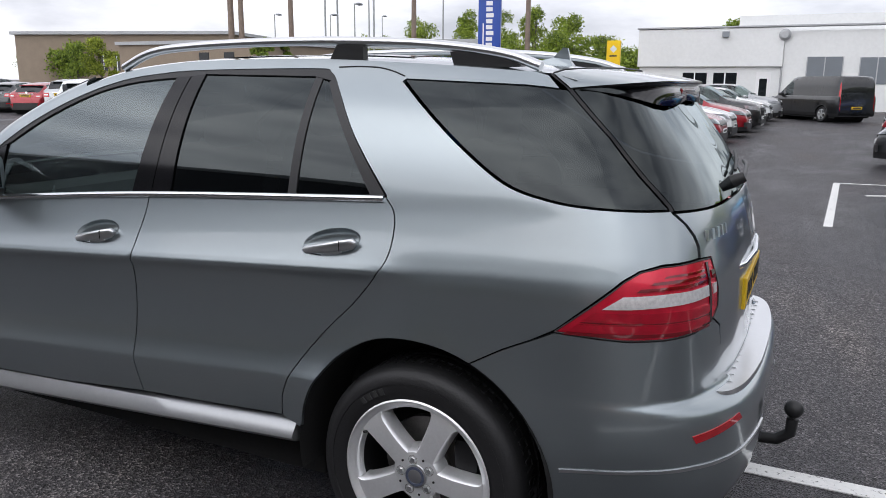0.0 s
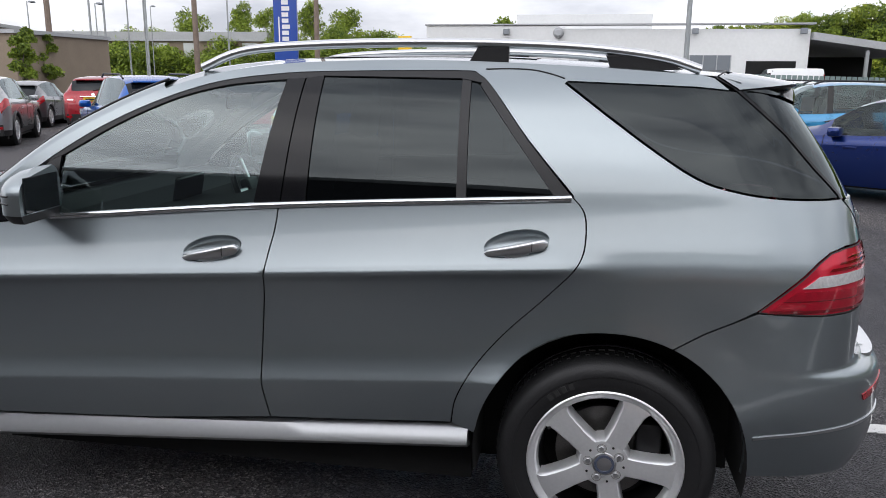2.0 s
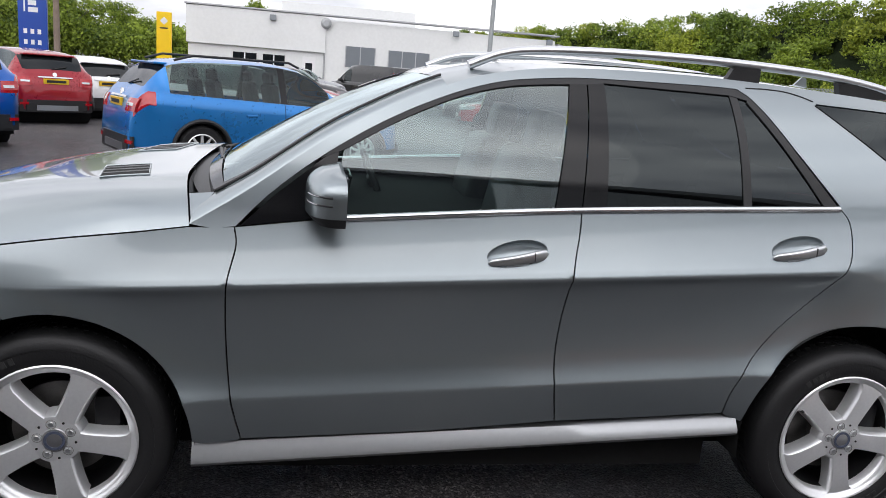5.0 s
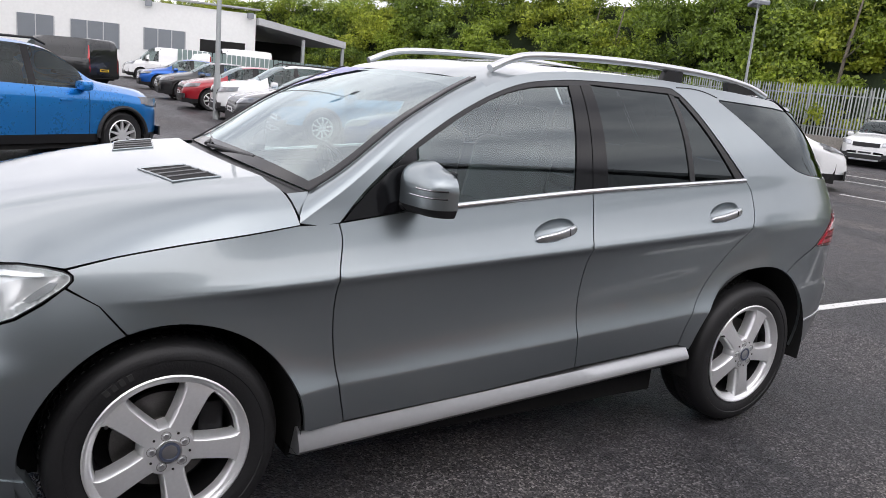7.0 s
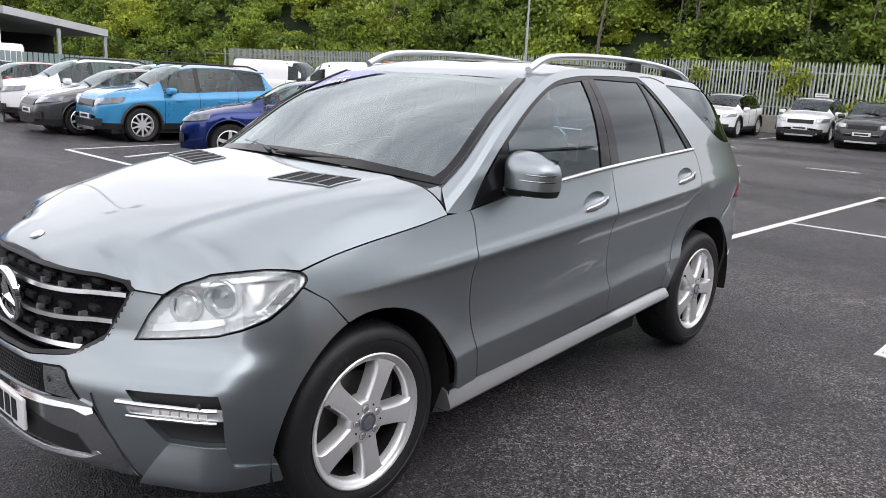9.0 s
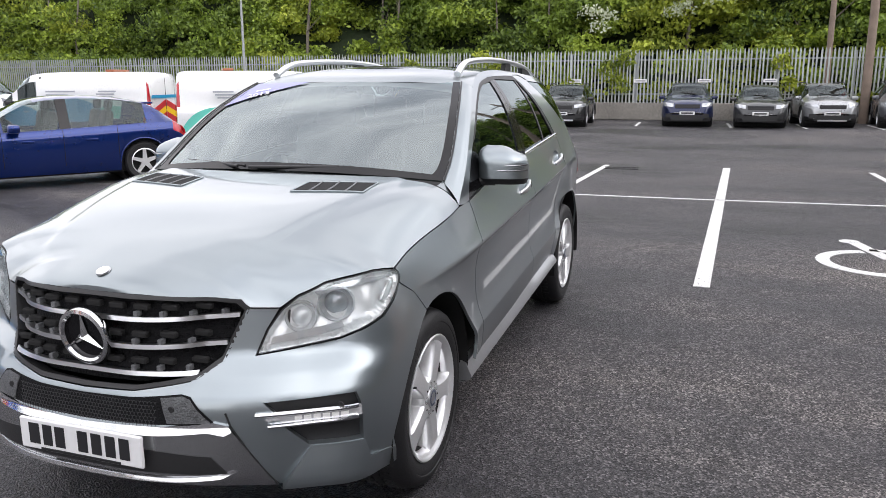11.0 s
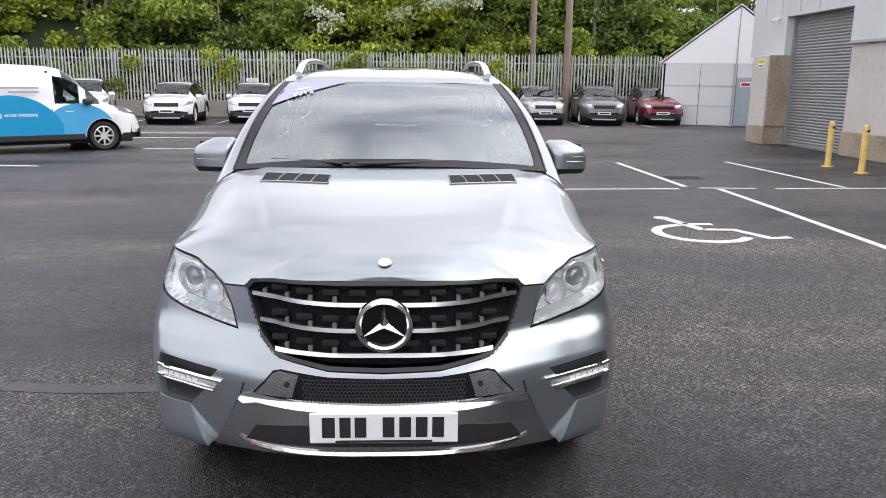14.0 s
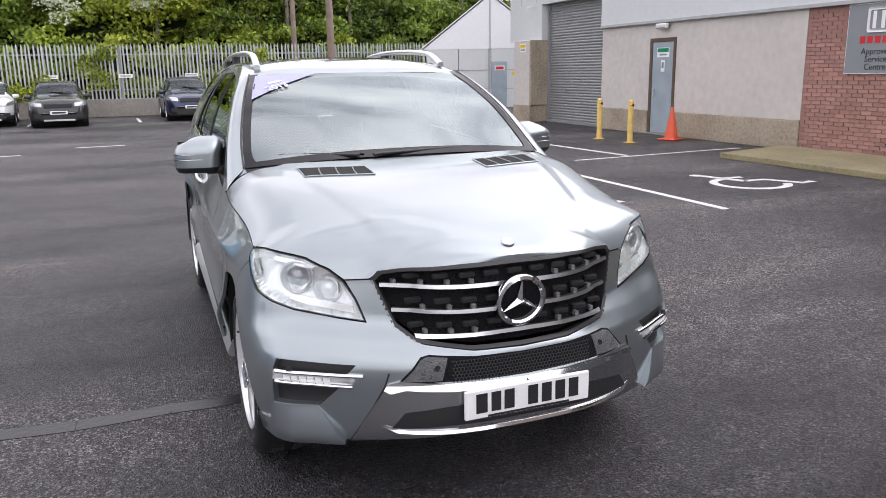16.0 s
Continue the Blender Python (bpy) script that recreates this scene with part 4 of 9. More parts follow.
def along(pts, k):
    seg = [math.dist(a, b) for a, b in zip(pts, pts[1:])]
    d = k * sum(seg)
    for (a, b), s in zip(zip(pts, pts[1:]), seg):
        if d <= s:
            return a[0] + (b[0] - a[0]) * d / s, a[1] + (b[1] - a[1]) * d / s, (b[0] - a[0]) / s, (b[1] - a[1]) / s
        d -= s
    return (*pts[-1], 0, 1)


rng = random.Random(21)
groups = {"leaf": [], "leaf_dark": [], "leaf_lime": []}


def wood_top(y):
    far = max(0.0, (y - 46) / 45)
    return (8.4 if y < 44 else 8.8 - far * 2.3) * (1.0 if y > -14 else 0.72)


def wood_key(x, y, z, bias):
    """Trees of one kind stand together, so the greens come in drifts."""
    q = noise.noise(Vector((x * 0.16, y * 0.16, z * 0.22))) + noise.noise(Vector((x * 0.5 + 9, y * 0.5, z * 0.5))) * 0.45 + bias
    q += 0.10 if y < 3 else 0.0
    return "leaf_dark" if q < -0.10 else "leaf_lime" if q > 0.30 else "leaf"


# crowns of the taller trees, in uneven steps up the bank
for i in range(500):
    k = (i + rng.random()) / 500
    x_, y_, tx, ty = along(WOOD, k)
    nx, ny = ty, -tx
    up = rng.random() ** 0.8
    off = 0.9 + up * 4.0 + rng.uniform(-0.9, 1.1)
    top = wood_top(y_)
    s = rng.uniform(1.1, 2.3)
    h = min(1.6 + up * (top - 2.0) + rng.uniform(-0.5, 0.5), top - s * 0.55)
    key = wood_key(x_, y_, h, (0.16 if y_ > 44 else -0.02))
    for q in range(4):
        a, e = rng.uniform(0, 6.28), rng.uniform(0.25, 0.75) * s
        r_ = s * rng.uniform(0.40, 0.68)
        groups[key].append((x_ + nx * off + e * math.cos(a) * 0.8, y_ + ny * off + e * math.sin(a), h + rng.uniform(-0.45, 0.55) * s, r_ * 0.95, r_ * 1.1, r_ * 0.75))
# low bushes along the fence
for i in range(260):
    k = (i + rng.random()) / 260
    x_, y_, tx, ty = along(WOOD, k)
    nx, ny = ty, -tx
    off = rng.uniform(-0.5, 1.0)
    s = rng.uniform(0.5, 1.0)
    h = rng.uniform(0.7, 3.0)
    groups[wood_key(x_, y_, h * 3, 0.10)].append((x_ + nx * off, y_ + ny * off, h, s, s * 1.15, s * 0.85))
for key, cl in groups.items():
    tagged(leaf_part("woodland", cl, 235, 0.118, 5, M[key]), {"leaf": "dense green shrubs rising behind the fence", "leaf_dark": "darker broadleaf foliage behind the fence", "leaf_lime": "yellow-green bushes on the bank"}[key], "woodland", kind="stuff")
bloom = []
for y_, z_ in ((-2.2, 5.6), (-2.8, 6.2), (-1.6, 5.0), (-3.3, 5.3), (-2.4, 6.9), (-1.1, 6.3), (0.2, 4.6), (3.4, 4.3), (4.0, 4.8)):
    for q in range(2):
        bloom.append((33.4 + rng.uniform(-0.2, 0.5), y_ + rng.uniform(-0.4, 0.4), z_ + rng.uniform(-0.3, 0.3), 0.5, 0.6, 0.45))
tagged(leaf_part("blossom", bloom, 90, 0.075, 17, M["bloom"]), "creamy white blossom on a hawthorn bush", "woodland", kind="stuff")
belt = []
for i in range(260):
    k = (i + rng.random()) / 260
    belt.append((-74 + 60 * k + rng.uniform(-1, 1), 88 + 14 * k + rng.uniform(-2, 3), rng.uniform(0.6, 4.2), rng.uniform(1.6, 2.8), 2.0, rng.uniform(1.2, 2.0)))
tagged(leaf_part("woodland", belt, 300, 0.20, 9, M["leaf"]), "green belt of far bushes and trees", "woodland", kind="stuff")
climb = []
for y_, z_, s_ in ((7.8, 1.7, .55), (8.3, 2.4, .6), (7.4, 2.1, .5), (5.4, .95, .45), (4.9, .8, .5), (4.4, 1.1, .6), (3.9, 1.0, .4), (2.7, 2.0, .5), (2.3, 1.3, .6), (2.0, 2.4, .45), (-4.4, 1.4, .4), (-4.1, 2.2, .45), (11.7, 2.1, .5), (12.4, 1.2, .5), (14.5, 1.0, .5), (17.5, 1.4, .6), (21, 1.6, .7), (-7.2, .9, .35)):
    climb.append((FX - 0.12, y_, z_, .22, s_, s_ * 1.1))
tagged(leaf_part("climbing_shrub", climb, 190, 0.085, 14, M["leaf_lime"]), "yellow-green shrubs pushing through the fence", "shrub", kind="stuff")
stems = bmesh.new()
for i in range(30):
    x_, y_, tx, ty = along(WOOD, (i + rng.random()) / 30)
    if y_ > 40:
        break
    off = rng.uniform(1.8, 3.4)
    lean = rng.uniform(-.5, .5)
    x_, y_ = x_ + ty * off, y_ - tx * off
    r_ = rng.uniform(.05, .12)
    mid_ = (x_ + rng.uniform(-.15, .15), y_ + lean * .5, 4.2)
    rod((x_, y_, 0), mid_, r_, 8, r_ * .8, stems)
    rod(mid_, (x_ + .4, y_ + lean, 7.4), r_ * .8, 8, r_ * .4, stems)
    for k in range(2):
        z_ = rng.uniform(3.6, 6.5)
        rod((x_, y_ + lean * z_ / 8.6, z_), (x_ - rng.uniform(.1, .5), y_ + lean + rng.uniform(-1.2, 1.2), z_ + rng.uniform(.6, 1.4)), r_ * .35, 6, r_ * .12, stems)
tagged(part("woodland_trunk", stems, M["bark"], None), "slender grey-brown trunks among the foliage", "woodland", kind="stuff")
# added dark sheet that closes leaf gaps with painted shade
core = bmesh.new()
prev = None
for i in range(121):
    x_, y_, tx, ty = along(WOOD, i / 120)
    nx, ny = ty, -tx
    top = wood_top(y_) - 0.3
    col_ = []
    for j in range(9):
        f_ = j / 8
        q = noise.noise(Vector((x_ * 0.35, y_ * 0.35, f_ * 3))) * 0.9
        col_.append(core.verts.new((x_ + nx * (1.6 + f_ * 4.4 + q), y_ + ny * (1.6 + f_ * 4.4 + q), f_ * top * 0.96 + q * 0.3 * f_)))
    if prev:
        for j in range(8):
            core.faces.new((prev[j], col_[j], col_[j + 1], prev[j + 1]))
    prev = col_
tagged(part("bank", core, M["core"], smooth=True), "near-black green sheet behind the leaves, shade painted into its colour", "bank", kind="structure")


def tree(x, y, h, spread, seed, key, label, trunk=0.25, leaf=0.4, n=14, per=150, slim=1.0):
    r = random.Random(seed)
    t = thing("tree", label, "tree", pose(x, y, 0))
    bm = bmesh.new()
    rod((0, 0, 0), (0, 0, h * 0.62), trunk, 9, trunk * 0.35, bm)
    cl = []
    for i in range(n):
        a = r.uniform(0, 6.28)
        z = h * (0.32 + 0.66 * (i + r.random()) / n)
        e = spread * (1 - 0.55 * abs((z / h - 0.55) / 0.45)) * r.uniform(0.25, 0.85) * slim
        p = (e * math.cos(a), e * math.sin(a), z)
        rod((0, 0, z * 0.72), p, trunk * 0.3, 6, trunk * 0.08, bm)
        s = spread * r.uniform(0.32, 0.5)
        cl.append((*p, s * slim, s * slim, s * 0.9))
    part("trunk", bm, M["bark"], t, "brown trunk with limbs")
    leaf_part("crown", cl, per, leaf, seed, M[key], t)
    return t


k_ = 0
for x_, y_, h_, s_, key in ((-62, 120, 15, 4.5, "leaf_dark"), (-54, 122, 17, 4.2, "leaf_dark"), (-47, 118, 16.5, 4.0, "leaf_dark"), (-41, 120, 17.5, 4.4, "leaf_dark"), (-36, 119, 15.5, 4.0, "leaf_dark"),
                            (-52, 100, 8.5, 5, "leaf"), (-44, 98, 8, 5, "leaf"), (-37, 97, 9, 5, "leaf"), (-30, 100, 9.5, 5, "leaf_dark"), (-25, 104, 9, 5, "leaf"), (-21, 108, 7, 4.5, "leaf"), (-58, 96, 8, 5, "leaf"),
                            (-14.8, 105, 6.5, 4, "leaf"), (-9.0, 98, 11, 3.6, "leaf_dark"), (-6.0, 100, 10, 3.4, "leaf_dark"), (-31, 38.5, 4.2, 1.2, "leaf"), (-33.5, 44, 4.0, 1.1, "leaf"),
                            (-72, 58, 5, 2.2, "leaf"), (-66, 56, 5.4, 2.2, "leaf_lime"), (-88, 70, 7, 4, "leaf_dark"), (-97, 74, 8, 5, "leaf"), (-106, 80, 8, 5, "leaf_dark"), (-70, 118, 11, 6, "leaf_dark"), (-80, 118, 10, 6, "leaf")):
    k_ += 1
    h_ *= 0.72 if y_ > 60 else 1.0
    # far crowns take the lighter leaf colour, haze put into the material
    key = "leaf" if key == "leaf_dark" and y_ > 60 else key
    tree(x_, y_, h_, s_, 40 + k_, key, "leafy broadleaf tree in the distance" if y_ > 50 else "young slender tree by the far buildings", 0.18 if h_ < 6 else 0.35, 0.10 if y_ < 60 else 0.18, 14 if h_ > 5 else 9, 480, 0.8 if h_ > 12 else 1.0)


# ---- parked vehicles ----
def pchip(x, pts):
    """A smooth line with no overshoot through (x, value) points."""
    px, py = np.array([p[0] for p in pts], float), np.array([p[1] for p in pts], float)
    h, d = np.diff(px), np.diff(py) / np.diff(px)
    m = np.zeros(len(px))
    m[0], m[-1] = d[0], d[-1]
    for i in range(1, len(px) - 1):
        if d[i - 1] * d[i] > 0:
            w1, w2 = 2 * h[i] + h[i - 1], h[i] + 2 * h[i - 1]
            m[i] = (w1 + w2) / (w1 / d[i - 1] + w2 / d[i])
    x = np.clip(x, px[0], px[-1])
    i = np.clip(np.searchsorted(px, x) - 1, 0, len(h) - 1)
    t = (x - px[i]) / h[i]
    return (1 + 2 * t) * (1 - t) ** 2 * py[i] + t * (1 - t) ** 2 * h[i] * m[i] + t * t * (3 - 2 * t) * py[i + 1] + t * t * (t - 1) * h[i] * m[i + 1]


def smooth_table(pts):
    """A finely sampled smooth line through (x, value) points."""
    xs = np.linspace(pts[0][0], pts[-1][0], 2001)
    return xs, pchip(xs, pts)


def at(x, table):
    return float(np.interp(x, *table))


PROFILE = {k: smooth_table(v) for k, v in {
    "hatch": [(0, .36), (.006, .43), (.02, .50), (.05, .56), (.10, .605), (.18, .655), (.25, .690), (.285, .715), (.34, .815), (.40, .920), (.45, .968), (.52, .995), (.60, 1.0), (.70, .985), (.78, .955), (.84, .915), (.88, .850), (.92, .760), (.95, .690), (.972, .645), (.990, .58), (1, .40)],
    "suv": [(0, .36), (.006, .45), (.018, .53), (.045, .595), (.10, .635), (.18, .665), (.245, .690), (.275, .715), (.33, .810), (.39, .920), (.44, .968), (.52, .995), (.60, 1.0), (.72, .992), (.82, .972), (.875, .940), (.91, .870), (.94, .770), (.962, .695), (.978, .645), (.992, .57), (1, .38)],
    "van": [(0, .26), (.006, .34), (.018, .41), (.045, .46), (.10, .515), (.155, .555), (.185, .60), (.25, .770), (.31, .905), (.35, .965), (.42, .992), (.55, 1.0), (.90, 1.0), (.965, .990), (.984, .965), (.992, .90), (.997, .55), (1, .28)],
}.items()}
GLAZE = {  # cowl, header, side glass ends, rear glass
    "hatch": (.28, .44, .325, .83, .85, .945, .52), "suv": (.268, .43, .315, .885, .885, .955, .50), "van": (.178, .345, .195, .385, 2, 3, .262),
}


def wheel(kind_seed, r, w, rim_mat, parent, x, y, side, spokes=5):
    """One road wheel under a car: tyre, rim and spokes; the outer face looks towards side * y."""
    rr = r * 0.68
    h = part("wheel", lathe([(rr, -w / 2), (r * 0.9, -w / 2 - 0.01), (r * 0.985, -w / 2 + 0.02), (r, -w / 4), (r, w / 4), (r * 0.985, w / 2 - 0.02), (r * 0.9, w / 2 + 0.01), (rr, w / 2)], 28), M["rubber"], parent, "black tyre", True)
    h.location = (x, y, r)
    part("rim", lathe([(rr, w / 2 - 0.005), (rr * 0.93, w / 2 + 0.004), (rr * 0.9, w / 2 - 0.03), (rr * 0.88, -w / 3)], 28), rim_mat, h, "alloy rim", True)
    part("brake", cyl(rr * 0.87, rr * 0.87, 0.02, 20, pose(0, 0.01, 0, 90)), M["dark"], h)
    bm = bmesh.new()
    sw = min(1.0, 5.5 / spokes)
    foot = 0.16 * sw / math.tan(0.9 * math.pi / spokes)
    star = []
    for i in range(spokes):
        ca, sa = math.cos(2 * math.pi * i / spokes), math.sin(2 * math.pi * i / spokes)
        star += [((p * ca + q * sa) * rr, (q * ca - p * sa) * rr) for p, q in ((-0.16 * sw, foot), (-0.10 * sw, 0.94), (0.10 * sw, 0.94), (0.16 * sw, foot))]
    front_ = [bm.verts.new((p * 0.99, w / 2 - 0.004, q * 0.99)) for p, q in star]
    back_ = [bm.verts.new((p, w / 2 - 0.035, q)) for p, q in star]
    bm.faces.new(front_)
    for k in range(len(star)):
        bm.faces.new((back_[k], back_[(k + 1) % len(star)], front_[(k + 1) % len(star)], front_[k]))
    bmesh.ops.recalc_face_normals(bm, faces=bm.faces)
    part("wheel_face", bm, rim_mat, h)
    if side < 0:
        h.rotation_euler = (0, 0, math.pi)
    return h


LAMP_FAR = pbr("parked_lamp", (0.50, 0.52, 0.54), 0.10, 0.5, var=0.5, scale=14, coat=1.0)
CAR_GLASS = glass_mat("parked_car_glass", (0.62, 0.72, 0.70), 0.72, 0.02, 1.1, 0.0)
CABIN = pbr("parked_cabin", (0.030, 0.030, 0.032), 0.7, var=0.2, scale=5)


def parked(name, label, category, kind, L, W, H, wb, colour, m, group="", rim="alloy", trim=True, plate="plate_w", rails=False, spokes=5, front_over=None, stripe=None):
    """A parked vehicle: x points backwards from its front bumper, y to its right, standing at z = 0."""
    t = thing(name, label, category, m @ Matrix.Translation((-L / 2, 0, 0)), group)
    body_m = colour
    r = 0.335 if kind != "suv" else 0.355
    fo = front_over or (0.84 if kind != "van" else 0.93)
    ax = (fo, fo + wb)
    ra = r + 0.055
    zs = 0.21 if kind == "hatch" else 0.26
    cowl, header, sg0, sg1, rg0, rg1, bpil = GLAZE[kind]
    fr = sorted(set([0, .004, .012, .025, .045, .07, .1, .14, .2, .25, .265, .28, .3, .33, .36, .4, .43, .46, .488, .512, .55, .6, .65, .7, .72, .74, .8, .84, .87, .89, .91, .93, .95, .965, .98, .99, .996, 1.0, sg0, sg1, cowl, header]
                   + [max(0.004, min(.996, (a + ra * math.cos(math.pi * q / 12)) / L)) for a in ax for q in range(13)]))
    belt_f = smooth_table({"hatch": [(0, .48), (.2, .60), (.5, .635), (.8, .675), (1, .70)], "suv": [(0, .50), (.2, .60), (.5, .640), (.8, .675), (1, .70)], "van": [(0, .42), (.2, .55), (.4, .56), (1, .56)]}[kind])
    roof_w = {"hatch": 0.655, "suv": 0.69, "van": 0.86}[kind]
    gt = 0.90 if kind != "van" else 0.74
    rows = []
    for f in fr:
        x = f * L
        top = at(f, PROFILE[kind]) * H
        belt = min(at(f, belt_f) * H, top - 0.035)
        cf = max(0.0, (0.15 - f) / 0.15) ** 2.6 * 0.34
        cr = max(0.0, (f - 0.90) / 0.10) ** 2.6 * (0.24 if kind != "van" else 0.07)
        w = W / 2 * (1 - cf - cr)
        zb = zs
        for a in ax:
            if abs(x - a) < ra:
                zb = max(zb, r + math.sqrt(ra * ra - (x - a) ** 2))
        wr = min(w * 0.95, W / 2 * roof_w * (1 - cf * 1.1 - cr * 0.7))
        h = top - belt
        wb_ = w * 0.935
        crown = min(0.055, h * 0.5 + 0.01)
        sec = [(w * 0.93, zs), (w * 0.975, zs + 0.13), (w * 0.992, belt * 0.58), (w * 1.0, belt * 0.84), (w * 0.975, belt - 0.022), (wb_, belt),
               (wb_ + (wr - wb_) * 0.46, belt + h * gt * 0.53), (wb_ + (wr - wb_) * (0.93 if gt > .8 else 0.72), belt + h * gt), (wr * 0.86, top - crown * 0.42), (wr * 0.48, top - crown * 0.10), (0, top)]
        rows.append([(x, y, max(z, zb) if i < 4 else z) for i, (y, z) in enumerate(sec)])
    bms = {}

    def put(key, quad, flip):
        b = bms.setdefault(key, bmesh.new())
        vs = [b.verts.new(p) for p in (quad if not flip else quad[::-1])]
        try:
            b.faces.new(vs)
        except ValueError:
            pass

    for i in range(len(fr) - 1):
        f = (fr[i] + fr[i + 1]) / 2
        for j in range(10):
            q = [rows[i][j], rows[i + 1][j], rows[i + 1][j + 1], rows[i][j + 1]]
            key = "body"
            if j in (5, 6) and sg0 < f < sg1 and abs(f - bpil) > 0.013 and at(f, PROFILE[kind]) * H - at(f, belt_f) * H > 0.12:
                key = "side_window"
            elif j in (5, 6) and sg0 < f < sg1 and abs(f - bpil) <= 0.013 and kind != "van":
                key = "pillar"
            elif j >= 7 and cowl < f < header:
                key = "windscreen"
            elif j >= 7 and rg0 < f < rg1:
                key = "rear_window"
            elif trim and j == 0:
                key = "lower_trim"
            elif j in (3, 4) and 0.925 < f < 0.986 and kind != "van":
                key = "tail_light"
            elif kind == "van" and f > 0.98 and 4 < j < 7:
                key = "tail_light"
            for side in (1, -1):
                k = key
                if key in ("tail_light", "side_window", "pillar"):
                    k = (key, side)
                put(k, [(x, y * side, z) for x, y, z in q], side < 0)
    for i, flip in ((0, False), (len(fr) - 1, True)):
        for j in range(10):
            a, b = rows[i][j], rows[i][j + 1]
            key = "body"
            if i == 0:
                key = {0: "lower_trim", 1: "lower_trim", 2: "body", 3: "grille"}.get(j, "body")
            elif j < 1:
                key = "lower_trim"
            put(key, [(a[0], -a[1], a[2]), (a[0], a[1], a[2]), (b[0], b[1], b[2]), (b[0], -b[1], b[2])], flip)
    mats = {"body": body_m, "side_window": CAR_GLASS, "windscreen": CAR_GLASS, "rear_window": M["far_glass"], "lower_trim": M["black"], "pillar": M["gloss_black"], "tail_light": M["lamp_red"], "grille": M["gloss_black"]}
    for key, b in bms.items():
        nm = key[0] if isinstance(key, tuple) else key
        bmesh.ops.remove_doubles(b, verts=b.verts, dist=2e-4)
        bmesh.ops.dissolve_degenerate(b, edges=b.edges, dist=1e-4)
        bmesh.ops.recalc_face_normals(b, faces=b.faces)
        ob_ = part(nm, b, mats[nm], t, {"tail_light": "red tail light", "lower_trim": "black plastic sill and bumper trim"}.get(nm, ""), True)
        ob_.data.set_sharp_from_angle(angle=radians(52))
    for s in (1, -1):
        for a in ax:
            arc = [(a + (ra + .012) * math.cos(q), s * (W / 2 - .004), r + (ra + .012) * math.sin(q)) for q in [math.pi * k / 16 - .05 for k in range(17)]]
            part("arch_trim", tube(arc, .030 if kind == "suv" else .012, 8), M["black"] if kind == "suv" else body_m, t, "black wheel-arch trim" if kind == "suv" else "", True)
        for fs in ((.315, bpil, .715) if kind != "van" else (.19, .40)):
            i_ = min(range(len(fr)), key=lambda q: abs(fr[q] - fs))
            ln = [(fs * L, s * (y + .001), z) for x, y, z in rows[i_][1:6]]
            if abs(fs * L - ax[0]) > ra and abs(fs * L - ax[1]) > ra:
                part("door_seam", tube(ln, .0045, 5), M["dark"], t)
    prof = PROFILE[kind]

    def surf_x(z, rear):
        """Where the nose or the tail stands at height z."""
        for k in range(600):
            f = 1 - k / 3000 if rear else k / 3000
            if at(f, prof) * H >= z:
                return f * L
        return (0.8 if rear else 0.2) * L

    def sheet(nm, y0, y1, z0, z1, rear, material, lab="", lift=0.012, skew=0.0):
        b = bmesh.new()
        sg = 1 if rear else -1
        grid = []
        for i in range(5):
            z = z0 + (z1 - z0) * i / 4
            row = []
            for j in range(7):
                y = y0 + (y1 - y0) * j / 6 + skew * (i / 4)
                w_here = abs(y) / (W / 2)
                back = 0.16 * max(0, w_here - 0.62) ** 1.6 * 4
                row.append(b.verts.new((surf_x(z, rear) + sg * (lift - back * (0.6 if rear else 1.0)), y, z)))
            grid.append(row)
        for p, q in zip(grid, grid[1:]):
            for j in range(6):
                b.faces.new((p[j], p[j + 1], q[j + 1], q[j]))
        ex = bmesh.ops.extrude_face_region(b, geom=b.faces[:])
        bmesh.ops.translate(b, verts=[v for v in ex["geom"] if isinstance(v, bmesh.types.BMVert)], vec=(-sg * 0.03, 0, 0))
        bmesh.ops.recalc_face_normals(b, faces=b.faces)
        return part(nm, b, material, t, lab)

    def corner_lamp(s, z0, z1, inner):
        """A headlight swept from the nose round the corner, tapering backwards."""
        b = bmesh.new()
        grid = []
        for j in range(13):
            k = j / 12
            y = W * (inner + (0.485 - inner) * min(1, k * 1.25))
            col = []
            for i in range(5):
                lo_z = z0 + (z1 - z0) * 0.62 * k ** 1.4
                hi_z = z1 + 0.035 * H * k
                z = lo_z + (hi_z - lo_z) * i / 4
                w_here = min(0.97, y / (W / 2))
                back = 0.15 * L * (1 - (max(0.0, (1 - w_here) / 0.34)) ** (1 / 2.6)) if w_here > 0.66 else 0.0
                back = max(back, 0.115 * L * max(0.0, k - 0.72) / 0.28)
                xs = max(surf_x(z, False), back)
                col.append(b.verts.new((xs - 0.012, s * (y + 0.012), z)))
            grid.append(col)
        for p, q in zip(grid, grid[1:]):
            for i in range(4):
                b.faces.new((p[i], q[i], q[i + 1], p[i + 1]))
        ex = bmesh.ops.extrude_face_region(b, geom=b.faces[:])
        bmesh.ops.translate(b, verts=[v for v in ex["geom"] if isinstance(v, bmesh.types.BMVert)], vec=(0.06, -s * 0.03, 0))
        bmesh.ops.recalc_face_normals(b, faces=b.faces)
        return part("front_lamp", b, LAMP_FAR, t, "clear swept-back headlight", True)

    if kind != "van":
        for s in (1, -1):
            sheet("rear_lamp", s * W * 0.27, s * W * 0.43, H * 0.52, H * 0.63, True, M["lamp_red"], "red wrap-round rear lamp", 0.014, s * 0.03)
            sheet("lamp_band", s * W * 0.30, s * W * 0.40, H * 0.565, H * 0.59, True, M["lamp_clear"], "pale lamp band", 0.018)
            sheet("reflector", s * W * 0.33, s * W * 0.42, 0.42, 0.47, True, M["lamp_red"], "red reflector", 0.034)
